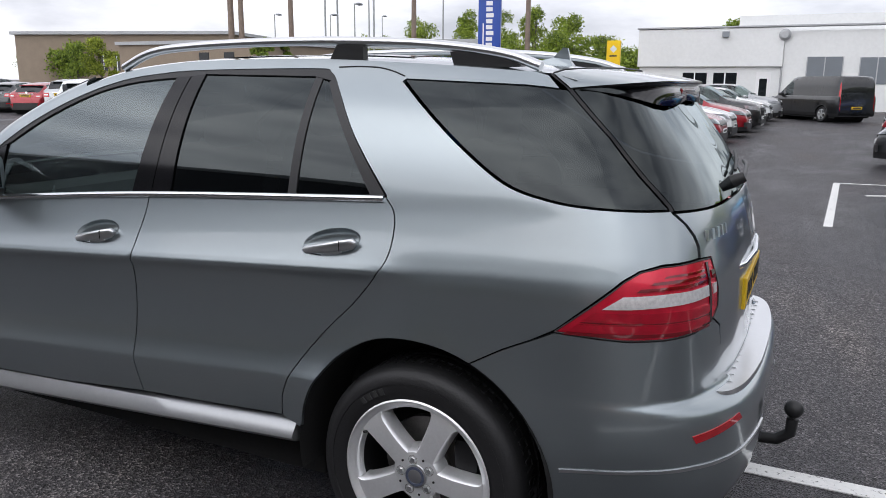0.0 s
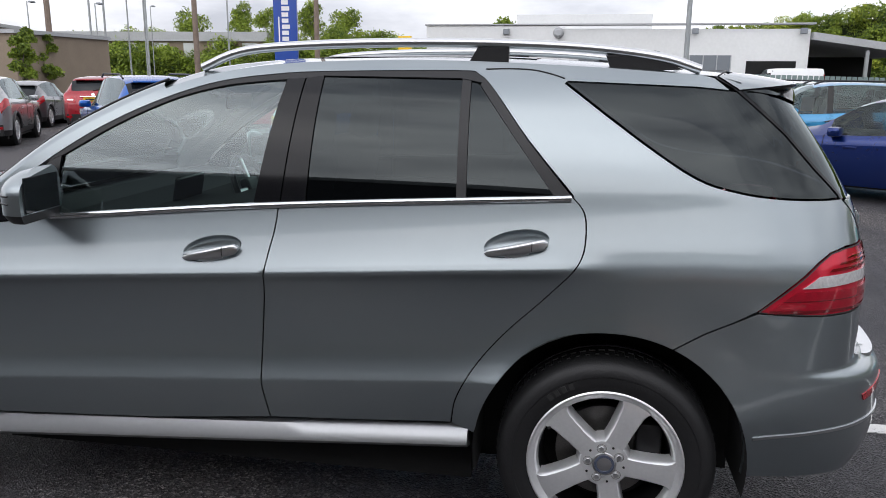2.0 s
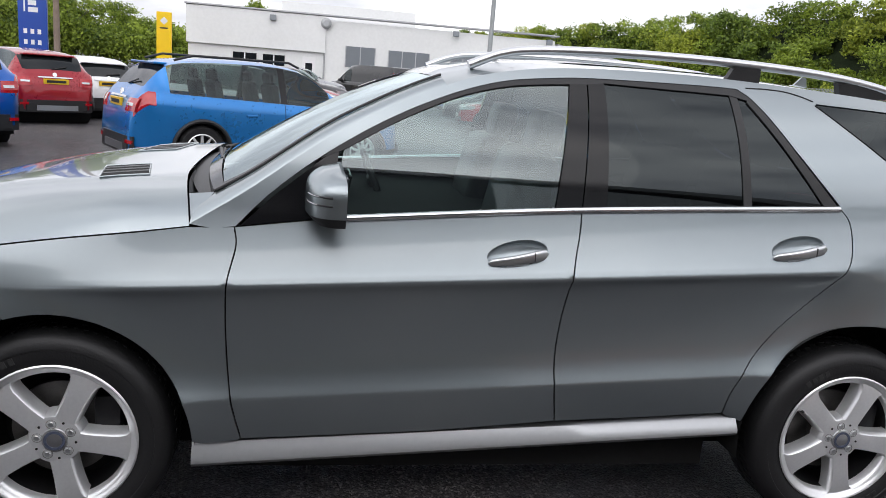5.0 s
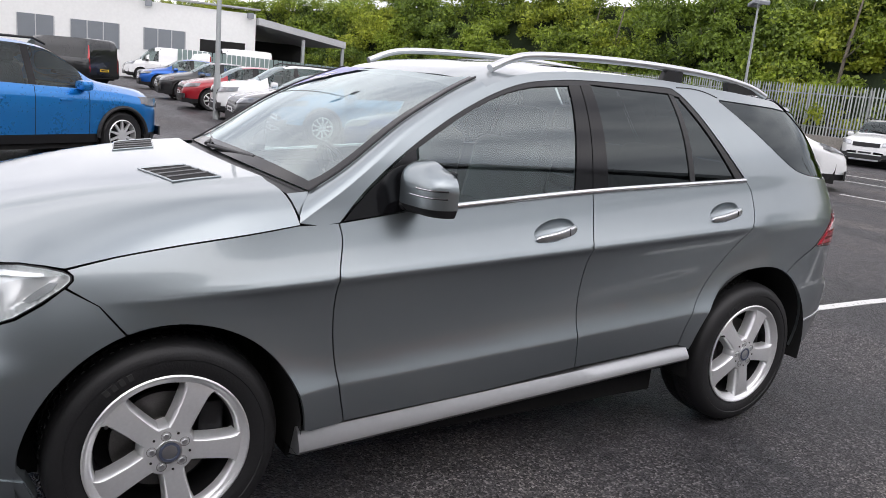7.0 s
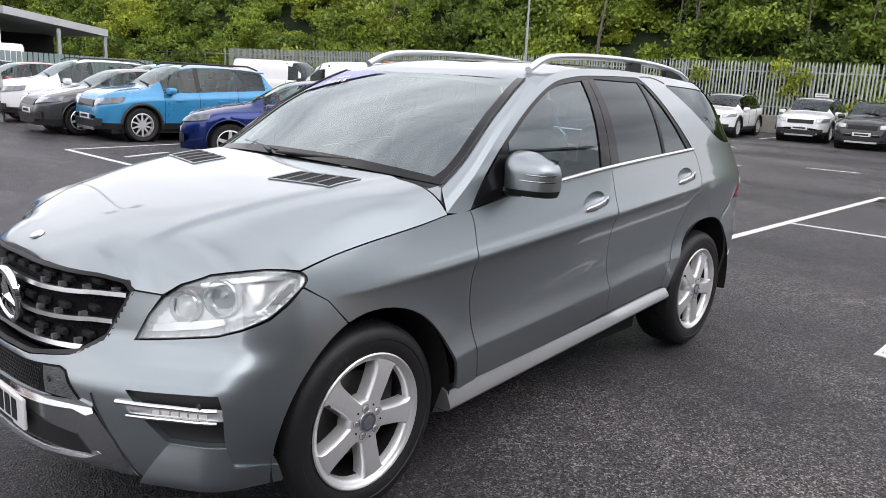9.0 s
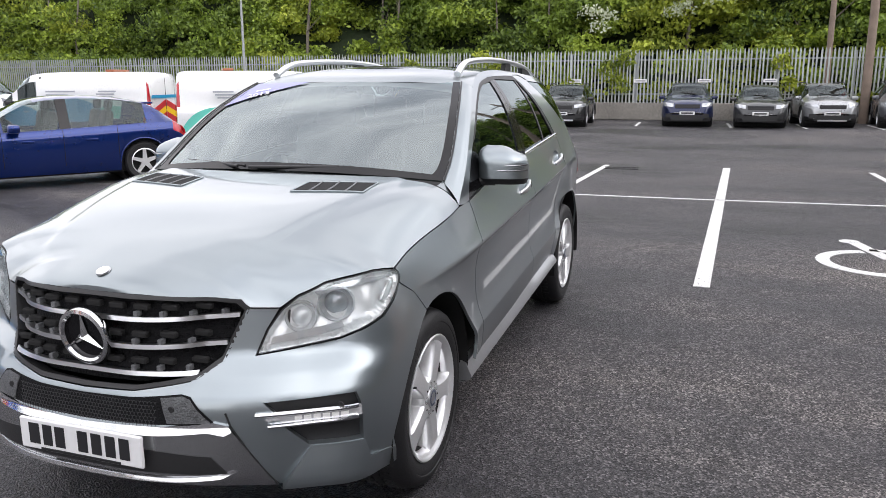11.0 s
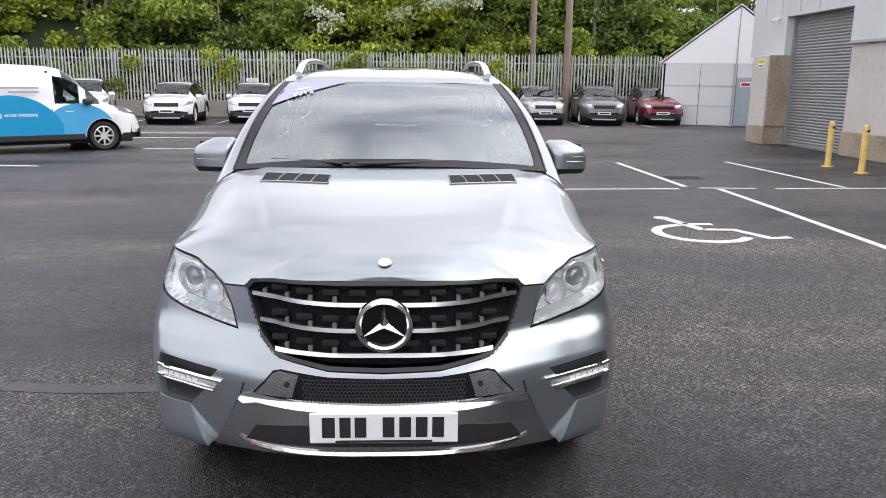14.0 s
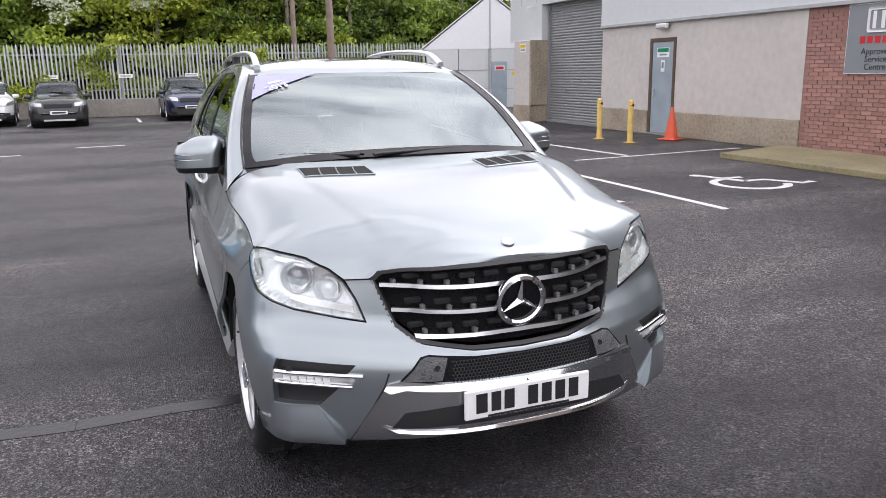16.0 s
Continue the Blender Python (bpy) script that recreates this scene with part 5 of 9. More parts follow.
            corner_lamp(s, H * 0.455, H * 0.535, 0.27)
            sheet("fog_surround", s * W * 0.30, s * W * 0.42, 0.34, 0.48, False, M["black"], "black fog lamp surround", 0.014)
        sheet("grille", -W * 0.24, W * 0.24, H * 0.43, H * 0.515, False, M["gloss_black"], "black front grille", 0.014)
        sheet("lower_intake", -W * 0.30, W * 0.30, 0.26, 0.43, False, M["black"], "black lower intake", 0.012)
        sheet("tailgate_trim", -W * 0.2, W * 0.2, H * 0.585 + 0.065, H * 0.585 + 0.09, True, M["chrome"], "chrome tailgate trim", 0.022)
        sheet("bumper_cover", -W * 0.42, W * 0.42, 0.27, 0.52, True, M["black"], "black lower bumper", 0.016)
        if kind == "suv":
            sheet("skid_insert", -W * 0.24, W * 0.24, 0.30, 0.41, True, M["satin"], "silver skid insert", 0.026)
            sheet("skid_insert", -W * 0.26, W * 0.26, 0.235, 0.29, False, M["satin"], "silver skid insert", 0.022)
        zsp = at(rg0, prof) * H
        part("roof_spoiler", box(rg0 * L - 0.06, rg0 * L + 0.13, -W * 0.30, W * 0.30, zsp - 0.022, zsp + 0.012, 0.01), body_m, t, "roof spoiler")
        part("rear_wiper", rod((rg1 * L - 0.01, -0.02, at(rg1, prof) * H + 0.03), (rg1 * L - 0.05, 0.3, at(rg1 - 0.012, prof) * H + 0.03), 0.012), M["black"], t)
        part("tail_emblem", cyl(0.05, 0.045, 0.02, 16, pose(surf_x(H * 0.585 + 0.11, True) - 0.01, 0, H * 0.585 + 0.13, 0, 75)), M["chrome"], t, "plain chrome emblem")
    else:
        sheet("grille", -W * 0.27, W * 0.27, 0.66, 0.82, False, M["gloss_black"], "black front grille", 0.014)
        sheet("lower_bumper", -W * 0.42, W * 0.42, 0.27, 0.47, False, M["black"], "black lower bumper", 0.016)
        for s in (1, -1):
            corner_lamp(s, 0.80, 0.97, 0.25)
    cab0, cab1 = cowl * L + 0.12, (0.88 if kind != "van" else 0.40) * L
    zc_ = at(0.5, belt_f) * H
    part("cabin_floor", box(cab0 - 0.1, cab1, -W * 0.40, W * 0.40, 0.55, zc_ - 0.10), CABIN, t)
    part("dashboard", box(cab0 - 0.08, cab0 + 0.42, -W * 0.40, W * 0.40, zc_ - 0.12, zc_ + 0.0, 0.03), CABIN, t)
    for xs_ in ((0.50, 0.70) if kind != "van" else (0.37,)):
        for s in (1, -1):
            st_ = part("seat", moved(box(-0.07, 0.07, -0.22, 0.22, -0.30, 0.26, 0.06, seg=2), pose(xs_ * L, s * W * 0.21, zc_ + 0.02, 0, 12)), CABIN, t, smooth=True)
            part("head_restraint", moved(box(-0.05, 0.05, -0.12, 0.12, -0.08, 0.08, 0.03), pose(xs_ * L + 0.07, s * W * 0.21, zc_ + 0.36, 0, 10)), CABIN, st_)
    if kind == "van":
        part("bulkhead", box(0.40 * L, 0.41 * L, -W * 0.42, W * 0.42, 0.5, H * 0.93), CABIN, t)
    part("underbody", box(0.25, L - 0.25, -W / 2 + 0.12, W / 2 - 0.12, 0.18, 0.62), M["dark"], t)
    for a in ax:
        part("wheel_well", cyl(ra + 0.01, ra + 0.01, W - 0.10, 24, pose(a, W / 2 - 0.05, r, 90), caps=False), M["dark"], t)
        for s in (1, -1):
            wheel(0, r, 0.215, M[rim], t, a, s * (W / 2 - 0.125), s, spokes)
    belt0 = at(cowl + 0.03, belt_f) * H
    for s in (1, -1):
        mx = (cowl + 0.075) * L
        mr = part("door_mirror", moved(box(-0.09, 0.09, -0.11, 0.11, -0.07, 0.07, 0.045, seg=2), pose(mx, s * (W / 2 + 0.05), belt0 + 0.06)), body_m if category != "van" else M["black"], t, smooth=True)
        for hx in (0.40, 0.62) if kind != "van" else (0.33,):
            part("door_handle", box(hx * L - 0.09, hx * L + 0.09, s * (W / 2 - 0.012), s * (W / 2 + 0.018), belt0 - 0.17, belt0 - 0.135, 0.008), body_m, t)
    if rails:
        for s in (1, -1):
            part("roof_rail", tube([(0.43 * L, s * W * 0.36, H - 0.05), (0.47 * L, s * W * 0.36, H + 0.02), (0.8 * L, s * W * 0.36, H + 0.01), (0.86 * L, s * W * 0.36, H - 0.07)], 0.018), M["black"], t)
    pw = 0.26
    zf = 0.50 if kind != "van" else 0.52
    fp = part("number_plate", box(-0.022, -0.004, -pw, pw, zf - 0.055, zf + 0.055, 0.003), M["plate_w"], t, "white number plate with dark bars")
    part("plate_bar", box(-0.025, -0.0225, -0.2, 0.2, zf - 0.026, zf + 0.026), M["ink"], fp)
    zr = H * 0.58 if kind != "van" else 0.62
    xr = L + 0.012
    for k in range(400):
        if at(1 - k / 2000, PROFILE[kind]) * H > zr - 0.05:
            xr = (1 - k / 2000) * L + 0.004
            break
    bp = part("number_plate", box(xr - 0.03, xr + 0.012, -pw, pw, zr - 0.055, zr + 0.055, 0.003), M["plate_y"], t, "yellow number plate with dark bars")
    part("plate_bar", box(xr + 0.0125, xr + 0.015, -0.2, 0.2, zr - 0.026, zr + 0.026), M["ink"], bp)
    zg = (rows[0][3][2] + rows[0][4][2]) / 2
    part("emblem", cyl(0.055, 0.05, 0.012, 16, pose(0, 0, zg, 0, -90)), M["chrome"], t, "plain chrome emblem")
    part("grille_bar", box(-0.012, 0.0, -W * 0.26, W * 0.26, zg + 0.035, zg + 0.05), M["chrome"], t)
    wp = part("wiper", rod((cowl * L + 0.03, -0.5, at(cowl, PROFILE[kind]) * H + 0.03), (cowl * L + 0.14, 0.25, at(cowl + 0.03, PROFILE[kind]) * H + 0.02), 0.012), M["black"], t)
    if rails or kind == "suv":
        part("rear_bumper_trim", box(L - 0.02, L + 0.015, -W * 0.36, W * 0.36, 0.28, 0.48, 0.02), M["black"], t)
    return t


def heading(x, y, dx, dy):
    """A vehicle's pose: centre (x, y), nose pointing along (dx, dy)."""
    return pose(x, y, 0, 0, 0, math.degrees(math.atan2(-dy, -dx)))


P = {
    "royal": paint("royal_blue_paint", (0.000, 0.100, 0.44), 0.7), "navy": paint("navy_paint", (0.000, 0.020, 0.15), 0.7), "bright": paint("bright_blue_paint", (0.002, 0.20, 0.58), 0.5),
    "sky": paint("light_blue_paint", (0.03, 0.26, 0.50), 0.25), "red": paint("red_paint", (0.33, 0.004, 0.014), 0.35), "dred": paint("dark_red_paint", (0.20, 0.006, 0.022), 0.4),
    "white": paint("white_paint", (0.78, 0.79, 0.79)), "black": paint("black_paint", (0.010, 0.011, 0.012), 0.2), "grey": paint("grey_paint", (0.13, 0.135, 0.145), 0.5),
    "silver": paint("silver_paint", (0.40, 0.41, 0.42), 0.7), "dgrey": paint("dark_grey_paint", (0.045, 0.048, 0.05), 0.5), "ink": paint("blue_black_paint", (0.006, 0.014, 0.065), 0.4),
}
# the cluster beyond the bonnet
parked("compact_suv", "royal blue compact SUV seen from behind", "car", "suv", 4.28, 1.78, 1.66, 2.555, P["royal"], heading(-7.41, 11.27, -0.69, 0.72), "cars beyond the bonnet", rails=True, spokes=10)
parked("compact_suv", "red compact SUV with a black roof line", "car", "suv", 4.12, 1.78, 1.57, 2.6, P["red"], heading(-7.4, 16.2, -0.62, 0.78), "cars beyond the bonnet")
parked("family_suv", "bright blue family SUV on grey asphalt", "car", "suv", 4.47, 1.85, 1.66, 2.67, P["bright"], heading(-1.52, 9.5, 0.88, 0.47), "cars beyond the bonnet", rails=True, spokes=10)
parked("hatchback", "white hatchback behind a red SUV", "car", "hatch", 4.1, 1.75, 1.48, 2.55, P["white"], heading(-6.6, 18.6, -0.5, 0.86), "cars beyond the bonnet")
for x_, y_, col_, kd in ((-2.0, 14.6, "white", "suv"), (-1.7, 17.4, "red", "hatch"), (-1.75, 20.2, "white", "hatch"), (-1.6, 23.0, "red", "hatch"), (-1.55, 25.8, "black", "suv"), (-1.55, 28.6, "silver", "hatch"), (-1.5, 31.6, "white", "hatch"), (-1.4, 34.6, "silver", "suv")):
    parked("family_suv" if kd == "suv" else "hatchback", {"white": "white car in a row facing the aisle", "red": "red hatchback in a row facing the aisle", "black": "black SUV in a row facing the aisle", "silver": "silver car in a row facing the aisle"}[col_], "car", kd, 4.3 if kd == "suv" else 4.05, 1.78, 1.6 if kd == "suv" else 1.46, 2.6, P[col_], heading(x_, y_, 1, -0.03), "row facing the aisle")
# the opposite row
for x_, y_, col_, kd, nm, lb in ((6.05, 13.2, "sky", "suv", "compact_suv", "light blue compact SUV with black wheel trims"), (5.6, 15.0, "dgrey", "hatch", "hatchback", "dark grey hatchback with dark alloys"), (6.1, 18.3, "white", "suv", "compact_suv", "white compact SUV with a price sheet"),
                                 (6.1, 22.2, "red", "hatch", "hatchback", "red hatchback in the opposite row"), (6.4, 27.0, "black", "hatch", "hatchback", "dark hatchback in the opposite row"), (7.0, 33.8, "royal", "hatch", "hatchback", "blue hatchback in the opposite row")):
    c_ = parked(nm, lb, "car", kd, 4.2, 1.79, 1.62 if kd == "suv" else 1.46, 2.58, P[col_], heading(x_, y_, -1, 0.10), "opposite row", rails=col_ in ("white", "sky"), rim="alloy", spokes=10 if kd == "suv" else 7)
    part("price_sheet", moved(box(-0.12, 0.12, -0.004, 0.004, -0.15, 0.15), pose(1.95, 0.735, 1.16, 22)), M["paper"], c_, "white price sheet in the window")
parked("hatchback", "navy blue five-door hatchback with silver alloys", "car", "hatch", 4.28, 1.80, 1.45, 2.63, P["navy"], heading(5.90, 8.72, -0.83, 0.56), "", trim=False)
dv = parked("panel_van", "black panel van parked across the aisle", "van", "van", 5.0, 1.95, 1.97, 3.10, P["black"], heading(2.1, 36.8, -0.62, 0.78), plate="plate_y")
parked("panel_van", "white panel van by the workshop", "van", "van", 5.0, 1.95, 1.97, 3.10, P["white"], heading(9.0, 47.0, -1, 0.1))
parked("panel_van", "white panel van behind the green fence", "van", "van", 5.0, 1.95, 2.3, 3.10, P["white"], heading(13.3, 48.2, -1, 0.05))
parked("panel_van", "white panel van with a roof rack", "van", "van", 5.0, 1.95, 2.0, 3.10, P["white"], heading(19.5, 27.0, 0.35, -0.94))

# service vans with wave graphics
GR = {"aqua": pbr("aqua_vinyl", (0.12, 0.55, 0.45), 0.35, var=0.05), "teal": pbr("teal_vinyl", (0.0, 0.27, 0.50), 0.35, var=0.05), "blue": pbr("light_blue_vinyl", (0.06, 0.35, 0.62), 0.35, var=0.05), "grey": pbr("grey_vinyl", (0.35, 0.37, 0.40), 0.4, var=0.05)}


def service_van(m, side, label, words):
    v = parked("service_van", label, "van", "van", 5.0, 1.95, 1.92, 3.10, P["white"], m, "service vans", rim="alloy", spokes=8)
    y = side * 0.985
    e = side * 0.004

    def hump(cx, w, h, key, lift):
        """A domed vinyl shape along the sill, cut round the wheel arches."""
        bm = bmesh.new()
        prev = None
        for i in range(49):
            px = cx - w / 2 + w * i / 48
            if px > 4.92 or px < 0.40:
                continue
            hi_ = 0.34 + h * math.sqrt(max(0.0, 1 - ((px - cx) / (w / 2)) ** 2))
            lo_ = 0.34
            for a in (0.93, 4.03):
                if abs(px - a) < 0.41:
                    lo_ = max(lo_, 0.335 + math.sqrt(0.41 ** 2 - (px - a) ** 2))
            pair_ = None
            if hi_ > lo_ + 0.005:
                pair_ = (bm.verts.new((px, 0, lo_)), bm.verts.new((px, 0, hi_)))
                if prev:
                    bm.faces.new((prev[0], pair_[0], pair_[1], prev[1]))
            prev = pair_
        ex = bmesh.ops.extrude_face_region(bm, geom=bm.faces[:])
        bmesh.ops.translate(bm, verts=[q for q in ex["geom"] if isinstance(q, bmesh.types.BMVert)], vec=(0, e, 0))
        bmesh.ops.translate(bm, verts=bm.verts, vec=(0, y + side * lift, 0))
        bmesh.ops.recalc_face_normals(bm, faces=bm.faces)
        part("graphic", bm, GR[key], v, "curved vinyl wave graphic")

    hump(4.05, 1.75, 0.72, "aqua", 0.000)
    hump(1.45, 1.65, 0.74, "blue", 0.003)
    hump(2.88, 2.25, 0.92, "teal", 0.006)
    part("sill_moulding", box(1.36, 3.60, y - side * 0.01, y + side * 0.014, 0.27, 0.40, 0.01), M["black"], v, "grey sill moulding")
    if words:
        fm = Matrix(((-side, 0, 0, 2.92), (0, 0, side, y + side * 0.013), (0, 1, 0, 0.84), (0, 0, 0, 1)))
        part("slogan", lettering("Delivering what matters", 0.125, fm), M["white_sign"], v, "white slogan lettering")
    for k in range(2):
        part("text_bar", box(2.25, 3.05 - 0.2 * k, y, y + side * 0.008, 1.40 - 0.09 * k, 1.44 - 0.09 * k), GR["grey"], v)
    for k in range(3):
        part("wave_mark", box(3.55 + 0.06 * k, 4.05 + 0.05 * k, y, y + side * 0.008, 1.26 + 0.07 * k, 1.30 + 0.07 * k), GR["grey"], v)
    for k in range(4):
        bm = bmesh.new()
        zz = 0.44 + 0.16 * k
        for sgn in (1, -1):
            q = [bm.verts.new((5.012, sgn * a, b)) for a, b in ((0.02, zz + 0.12), (0.85, zz - 0.14), (0.85, zz + 0.02), (0.02, zz + 0.28))]
            bm.faces.new(q)
        part("chevron", bm, M["red_sign"] if k % 2 else M["sign_yellow"], v, "hi-vis rear chevron")
    part("rear_graphic", box(5.006, 5.014, -0.80, 0.80, 1.24, 1.32), GR["teal"], v, "teal band on the rear doors")
    part("rear_seam", box(5.006, 5.012, -0.006, 0.006, 0.45, 1.75), M["dark"], v)
    part("beacon", box(3.6, 3.85, -0.42, 0.42, 1.915, 1.975, 0.02), M["beacon"], v, "dull amber roof beacon bar")
    return v


service_van(heading(13.35, 8.75, 0.62, -0.785), 1, "white service van with teal wave graphics", True)
service_van(heading(12.53, 14.5, -0.24, 0.97), -1, "white service van with hi-vis rear chevrons", False)
parked("compact_suv", "blue car partly hidden behind a navy hatchback", "car", "suv", 4.2, 1.79, 1.60, 2.58, P["sky"], heading(7.3, 16.6, -0.98, 0.2))

# cars nose-out along the fence
for x_, y_, L_, H_, kd, col_, nm, lb, hd in (
        (26.3, 8.70, 4.07, 1.53, "suv", "white", "crossover", "white crossover parked nose-out at the fence", -0.09), (27.7, 6.0, 4.07, 1.53, "suv", "white", "crossover", "white crossover parked nose-out at the fence", -0.09),
        (26.66, 12.2, 4.3, 1.62, "suv", "white", "compact_suv", "white SUV parked before the fence", -0.28), (26.2, 3.60, 4.19, 1.51, "suv", "black", "compact_suv", "black compact SUV with a chrome grille", -0.06),
        (27.6, -0.72, 4.08, 1.56, "hatch", "ink", "hatchback", "very dark blue electric hatchback by the fence", -0.04), (27.75, -3.27, 4.38, 1.47, "hatch", "dgrey", "hatchback", "dark grey hatchback by the fence", 0.02),
        (28.3, -5.42, 4.07, 1.53, "suv", "silver", "crossover", "silver crossover by the fence", -0.07), (28.35, -8.04, 4.12, 1.57, "suv", "grey", "crossover", "grey crossover beside the timber pole", 0.07), (28.95, -10.65, 4.07, 1.53, "suv", "dred", "crossover", "dark red crossover beside the marquee", 0.10)):
    parked(nm, lb, "car", kd, L_, 1.76, H_, 2.59, P[col_], heading(x_ - 0.55, y_, -1, hd), "cars along the fence", rails=kd == "suv", spokes=7)
# distant car-park rows
for k in range(14):
    rr_ = random.Random(k)
    col_ = rr_.choice(("red", "grey", "dgrey", "white", "silver", "dgrey", "red"))
    kd = rr_.choice(("hatch", "suv"))
    parked("hatchback" if kd == "hatch" else "family_suv", {"red": "red", "grey": "grey", "dgrey": "dark grey", "white": "white", "silver": "silver"}[col_] + " car parked in a distant row", "car", kd, 4.2, 1.78, 1.45 if kd == "hatch" else 1.62, 2.58, P[col_],
           heading(-13.5 - 2.9 * k + rr_.uniform(-0.2, 0.2), 19.5 + 0.55 * k, -0.35, 0.94), "distant rows")
parked("family_suv", "silver SUV with a rear spoiler seen from behind", "car", "suv", 4.18, 1.78, 1.61, 2.5, P["silver"], heading(-13.2, 14.0, -0.45, 0.89), "cars beyond the bonnet")
parked("family_suv", "white SUV beyond the bonnet", "car", "suv", 4.4, 1.84, 1.64, 2.65, P["white"], heading(-16.5, 13.0, -0.75, 0.66), "cars beyond the bonnet")


# ---- the grey SUV ----
from mathutils.bvhtree import BVHTree
from mathutils.geometry import delaunay_2d_cdt

SUV_PAINT = pbr("grey_metallic_paint", (0.322, 0.364, 0.380), 0.30, 0.87, var=0.012, scale=1.2, coat=1.0)
suv = thing("large_suv", "grey metallic five-door SUV with silver alloys standing on asphalt", "car")


def catmull(pts, n=10):
    """A smooth dense line through points of any dimension."""
    a = [np.array(p, float) for p in pts]
    a = [2 * a[0] - a[1]] + a + [2 * a[-1] - a[-2]]
    out = []
    for i in range(1, len(a) - 2):
        p0, p1, p2, p3 = a[i - 1:i + 3]
        for k in range(n):
            t = k / n
            out.append(0.5 * (2 * p1 + (p2 - p0) * t + (2 * p0 - 5 * p1 + 4 * p2 - p3) * t * t + (3 * p1 - p0 - 3 * p2 + p3) * t ** 3))
    out.append(a[-2])
    return [tuple(p) for p in out]


PLAN = catmull([(-2.375, 0), (-2.37, -.2), (-2.332, -.4), (-2.250, -.58), (-2.157, -.735), (-2.032, -.896), (-1.81, -.966), (-1.45, -.972), (-.9, -.974), (-.2, -.965), (.5, -.952), (1.2, -.937), (1.6, -.932),
                (1.95, -.910), (2.15, -.862), (2.30, -.77), (2.40, -.61), (2.445, -.41), (2.46, -.2), (2.465, 0)], 24)
PXY = np.array(PLAN)
PS = np.concatenate(([0], np.cumsum(np.hypot(*np.diff(PXY, axis=0).T))))
SEND = PS[-1]
SG = np.linspace(0, SEND, 1200)
BX, BY = np.interp(SG, PS, PXY[:, 0]), np.interp(SG, PS, PXY[:, 1])
ker = np.ones(41) / 41
TX, TY = np.gradient(BX), np.gradient(BY)
TX[:2], TY[:2], TX[-2:], TY[-2:] = 0, -1e-3, 0, 1e-3
pad = lambda v: np.convolve(np.pad(v, 20, mode="edge"), ker, "valid")
LN = np.hypot(TX, TY)
NX, NY = pad(TY / LN), pad(-TX / LN)
LN = np.hypot(NX, NY)
NX, NY = NX / LN, NY / LN
wide = lambda v: np.convolve(np.pad(v, 90, mode="edge"), np.ones(181) / 181, "valid")
WX, WY_ = wide(NX), wide(NY)
LN = np.hypot(WX, WY_)
WX, WY_ = WX / LN, WY_ / LN


SIDE = [(.20, .078), (.30, .060), (.40, .034), (.50, .0145), (.56, .0068), (.585, .0044), (.593, .0040), (.600, .0062), (.63, .0170), (.67, .0285), (.72, .0365), (.79, .0400), (.86, .0370), (.92, .0280), (.955, .018), (.983, .004), (1.000, .010), (1.03, .024), (1.10, .053), (1.17, .078), (1.215, .092)]
SIDE_REAR = [(.20, .075), (.30, .055), (.40, .034), (.50, .018), (.60, .010), (.70, .008), (.80, .005), (.88, .003), (.94, .004), (.985, .011), (1.03, .026), (1.10, .053), (1.17, .078), (1.215, .092)]
SIDE_FRONT = [(.20, .07), (.30, .045), (.40, .022), (.50, .004), (.58, .0), (.66, .002), (.74, .012), (.82, .030), (.90, .054), (.97, .078), (1.02, .100), (1.10, .14), (1.2, .2)]
CORNER = [(.60, 0), (.70, .015), (.78, .048), (.90, .055), (1.0, .045), (1.1, .02)]
LAMP_SWEEP = [(.62, 0), (.68, .010), (.77, .045), (.85, .040), (.91, .034), (.97, .02), (1.1, 0)]
FRONT = [(.20, .10), (.30, .03), (.36, .005), (.42, .0), (.54, .0), (.60, .003), (.645, .010), (.68, .028), (.83, .052), (.90, .066), (.96, .088), (1.0, .13), (1.04, .19), (1.2, .5)]
REAR = [(.20, .16), (.32, .06), (.42, .012), (.50, .0), (.64, .0), (.690, .008), (.716, .034), (.736, .100), (.85, .102), (.95, .103), (1.05, .110), (1.15, .128), (1.23, .152), (1.40, .250), (1.62, .415), (1.70, .47)]
GREEN_TOP = 1.67


CORNER_R = [(1.10, 0), (1.25, .015), (1.40, .055), (1.62, .115), (1.72, .14)]


def inset(x, z, nx, ny):
    sl = 0.055 * np.clip(x, -1.5, 1.7)
    zz = z - sl
    low = pchip(zz, SIDE)
    k = np.clip((zz - 1.215) / (GREEN_TOP - 1.215 - sl), 0, 1.3)
    side = np.where(zz < 1.215, low, 0.092 + 0.213 * (0.58 * k + 0.42 * k ** 2.8))
    kr = np.clip((x - 1.20) / 0.30, 0, 1)
    side = side + np.where(zz < 1.215, pchip(zz, SIDE_REAR) - side, 0) * kr * kr * (3 - 2 * kr)
    # flared wheel arches
    for cx, cz, R in ((-1.4475, .375, .445), (1.455, .402, .455)):
        d = np.hypot(x - cx, z - cz)
        side = side - 0.016 * np.clip(1 - (d - R) / 0.16, 0, 1) ** 2 * (zz < 0.98)
    kf = np.clip((-1.12 - x) / 0.60, 0, 1)
    kf = kf * kf * (3 - 2 * kf)
    side = side + (pchip(z, SIDE_FRONT) - side) * kf
    wf, wr, ws = np.clip(-nx, 0, 1) ** 2, np.clip(nx, 0, 1) ** 2, ny ** 2
    ky = np.clip((1 - wf) / 0.12, 0, 1) * (nx < 0)
    return wf * (pchip(z, FRONT) + ky * pchip(z, LAMP_SWEEP)) + wr * pchip(z, REAR) + ws * side + 4 * wf * ws * pchip(z, CORNER) + 4 * wr * ws * 0.5 * pchip(z, CORNER_R)


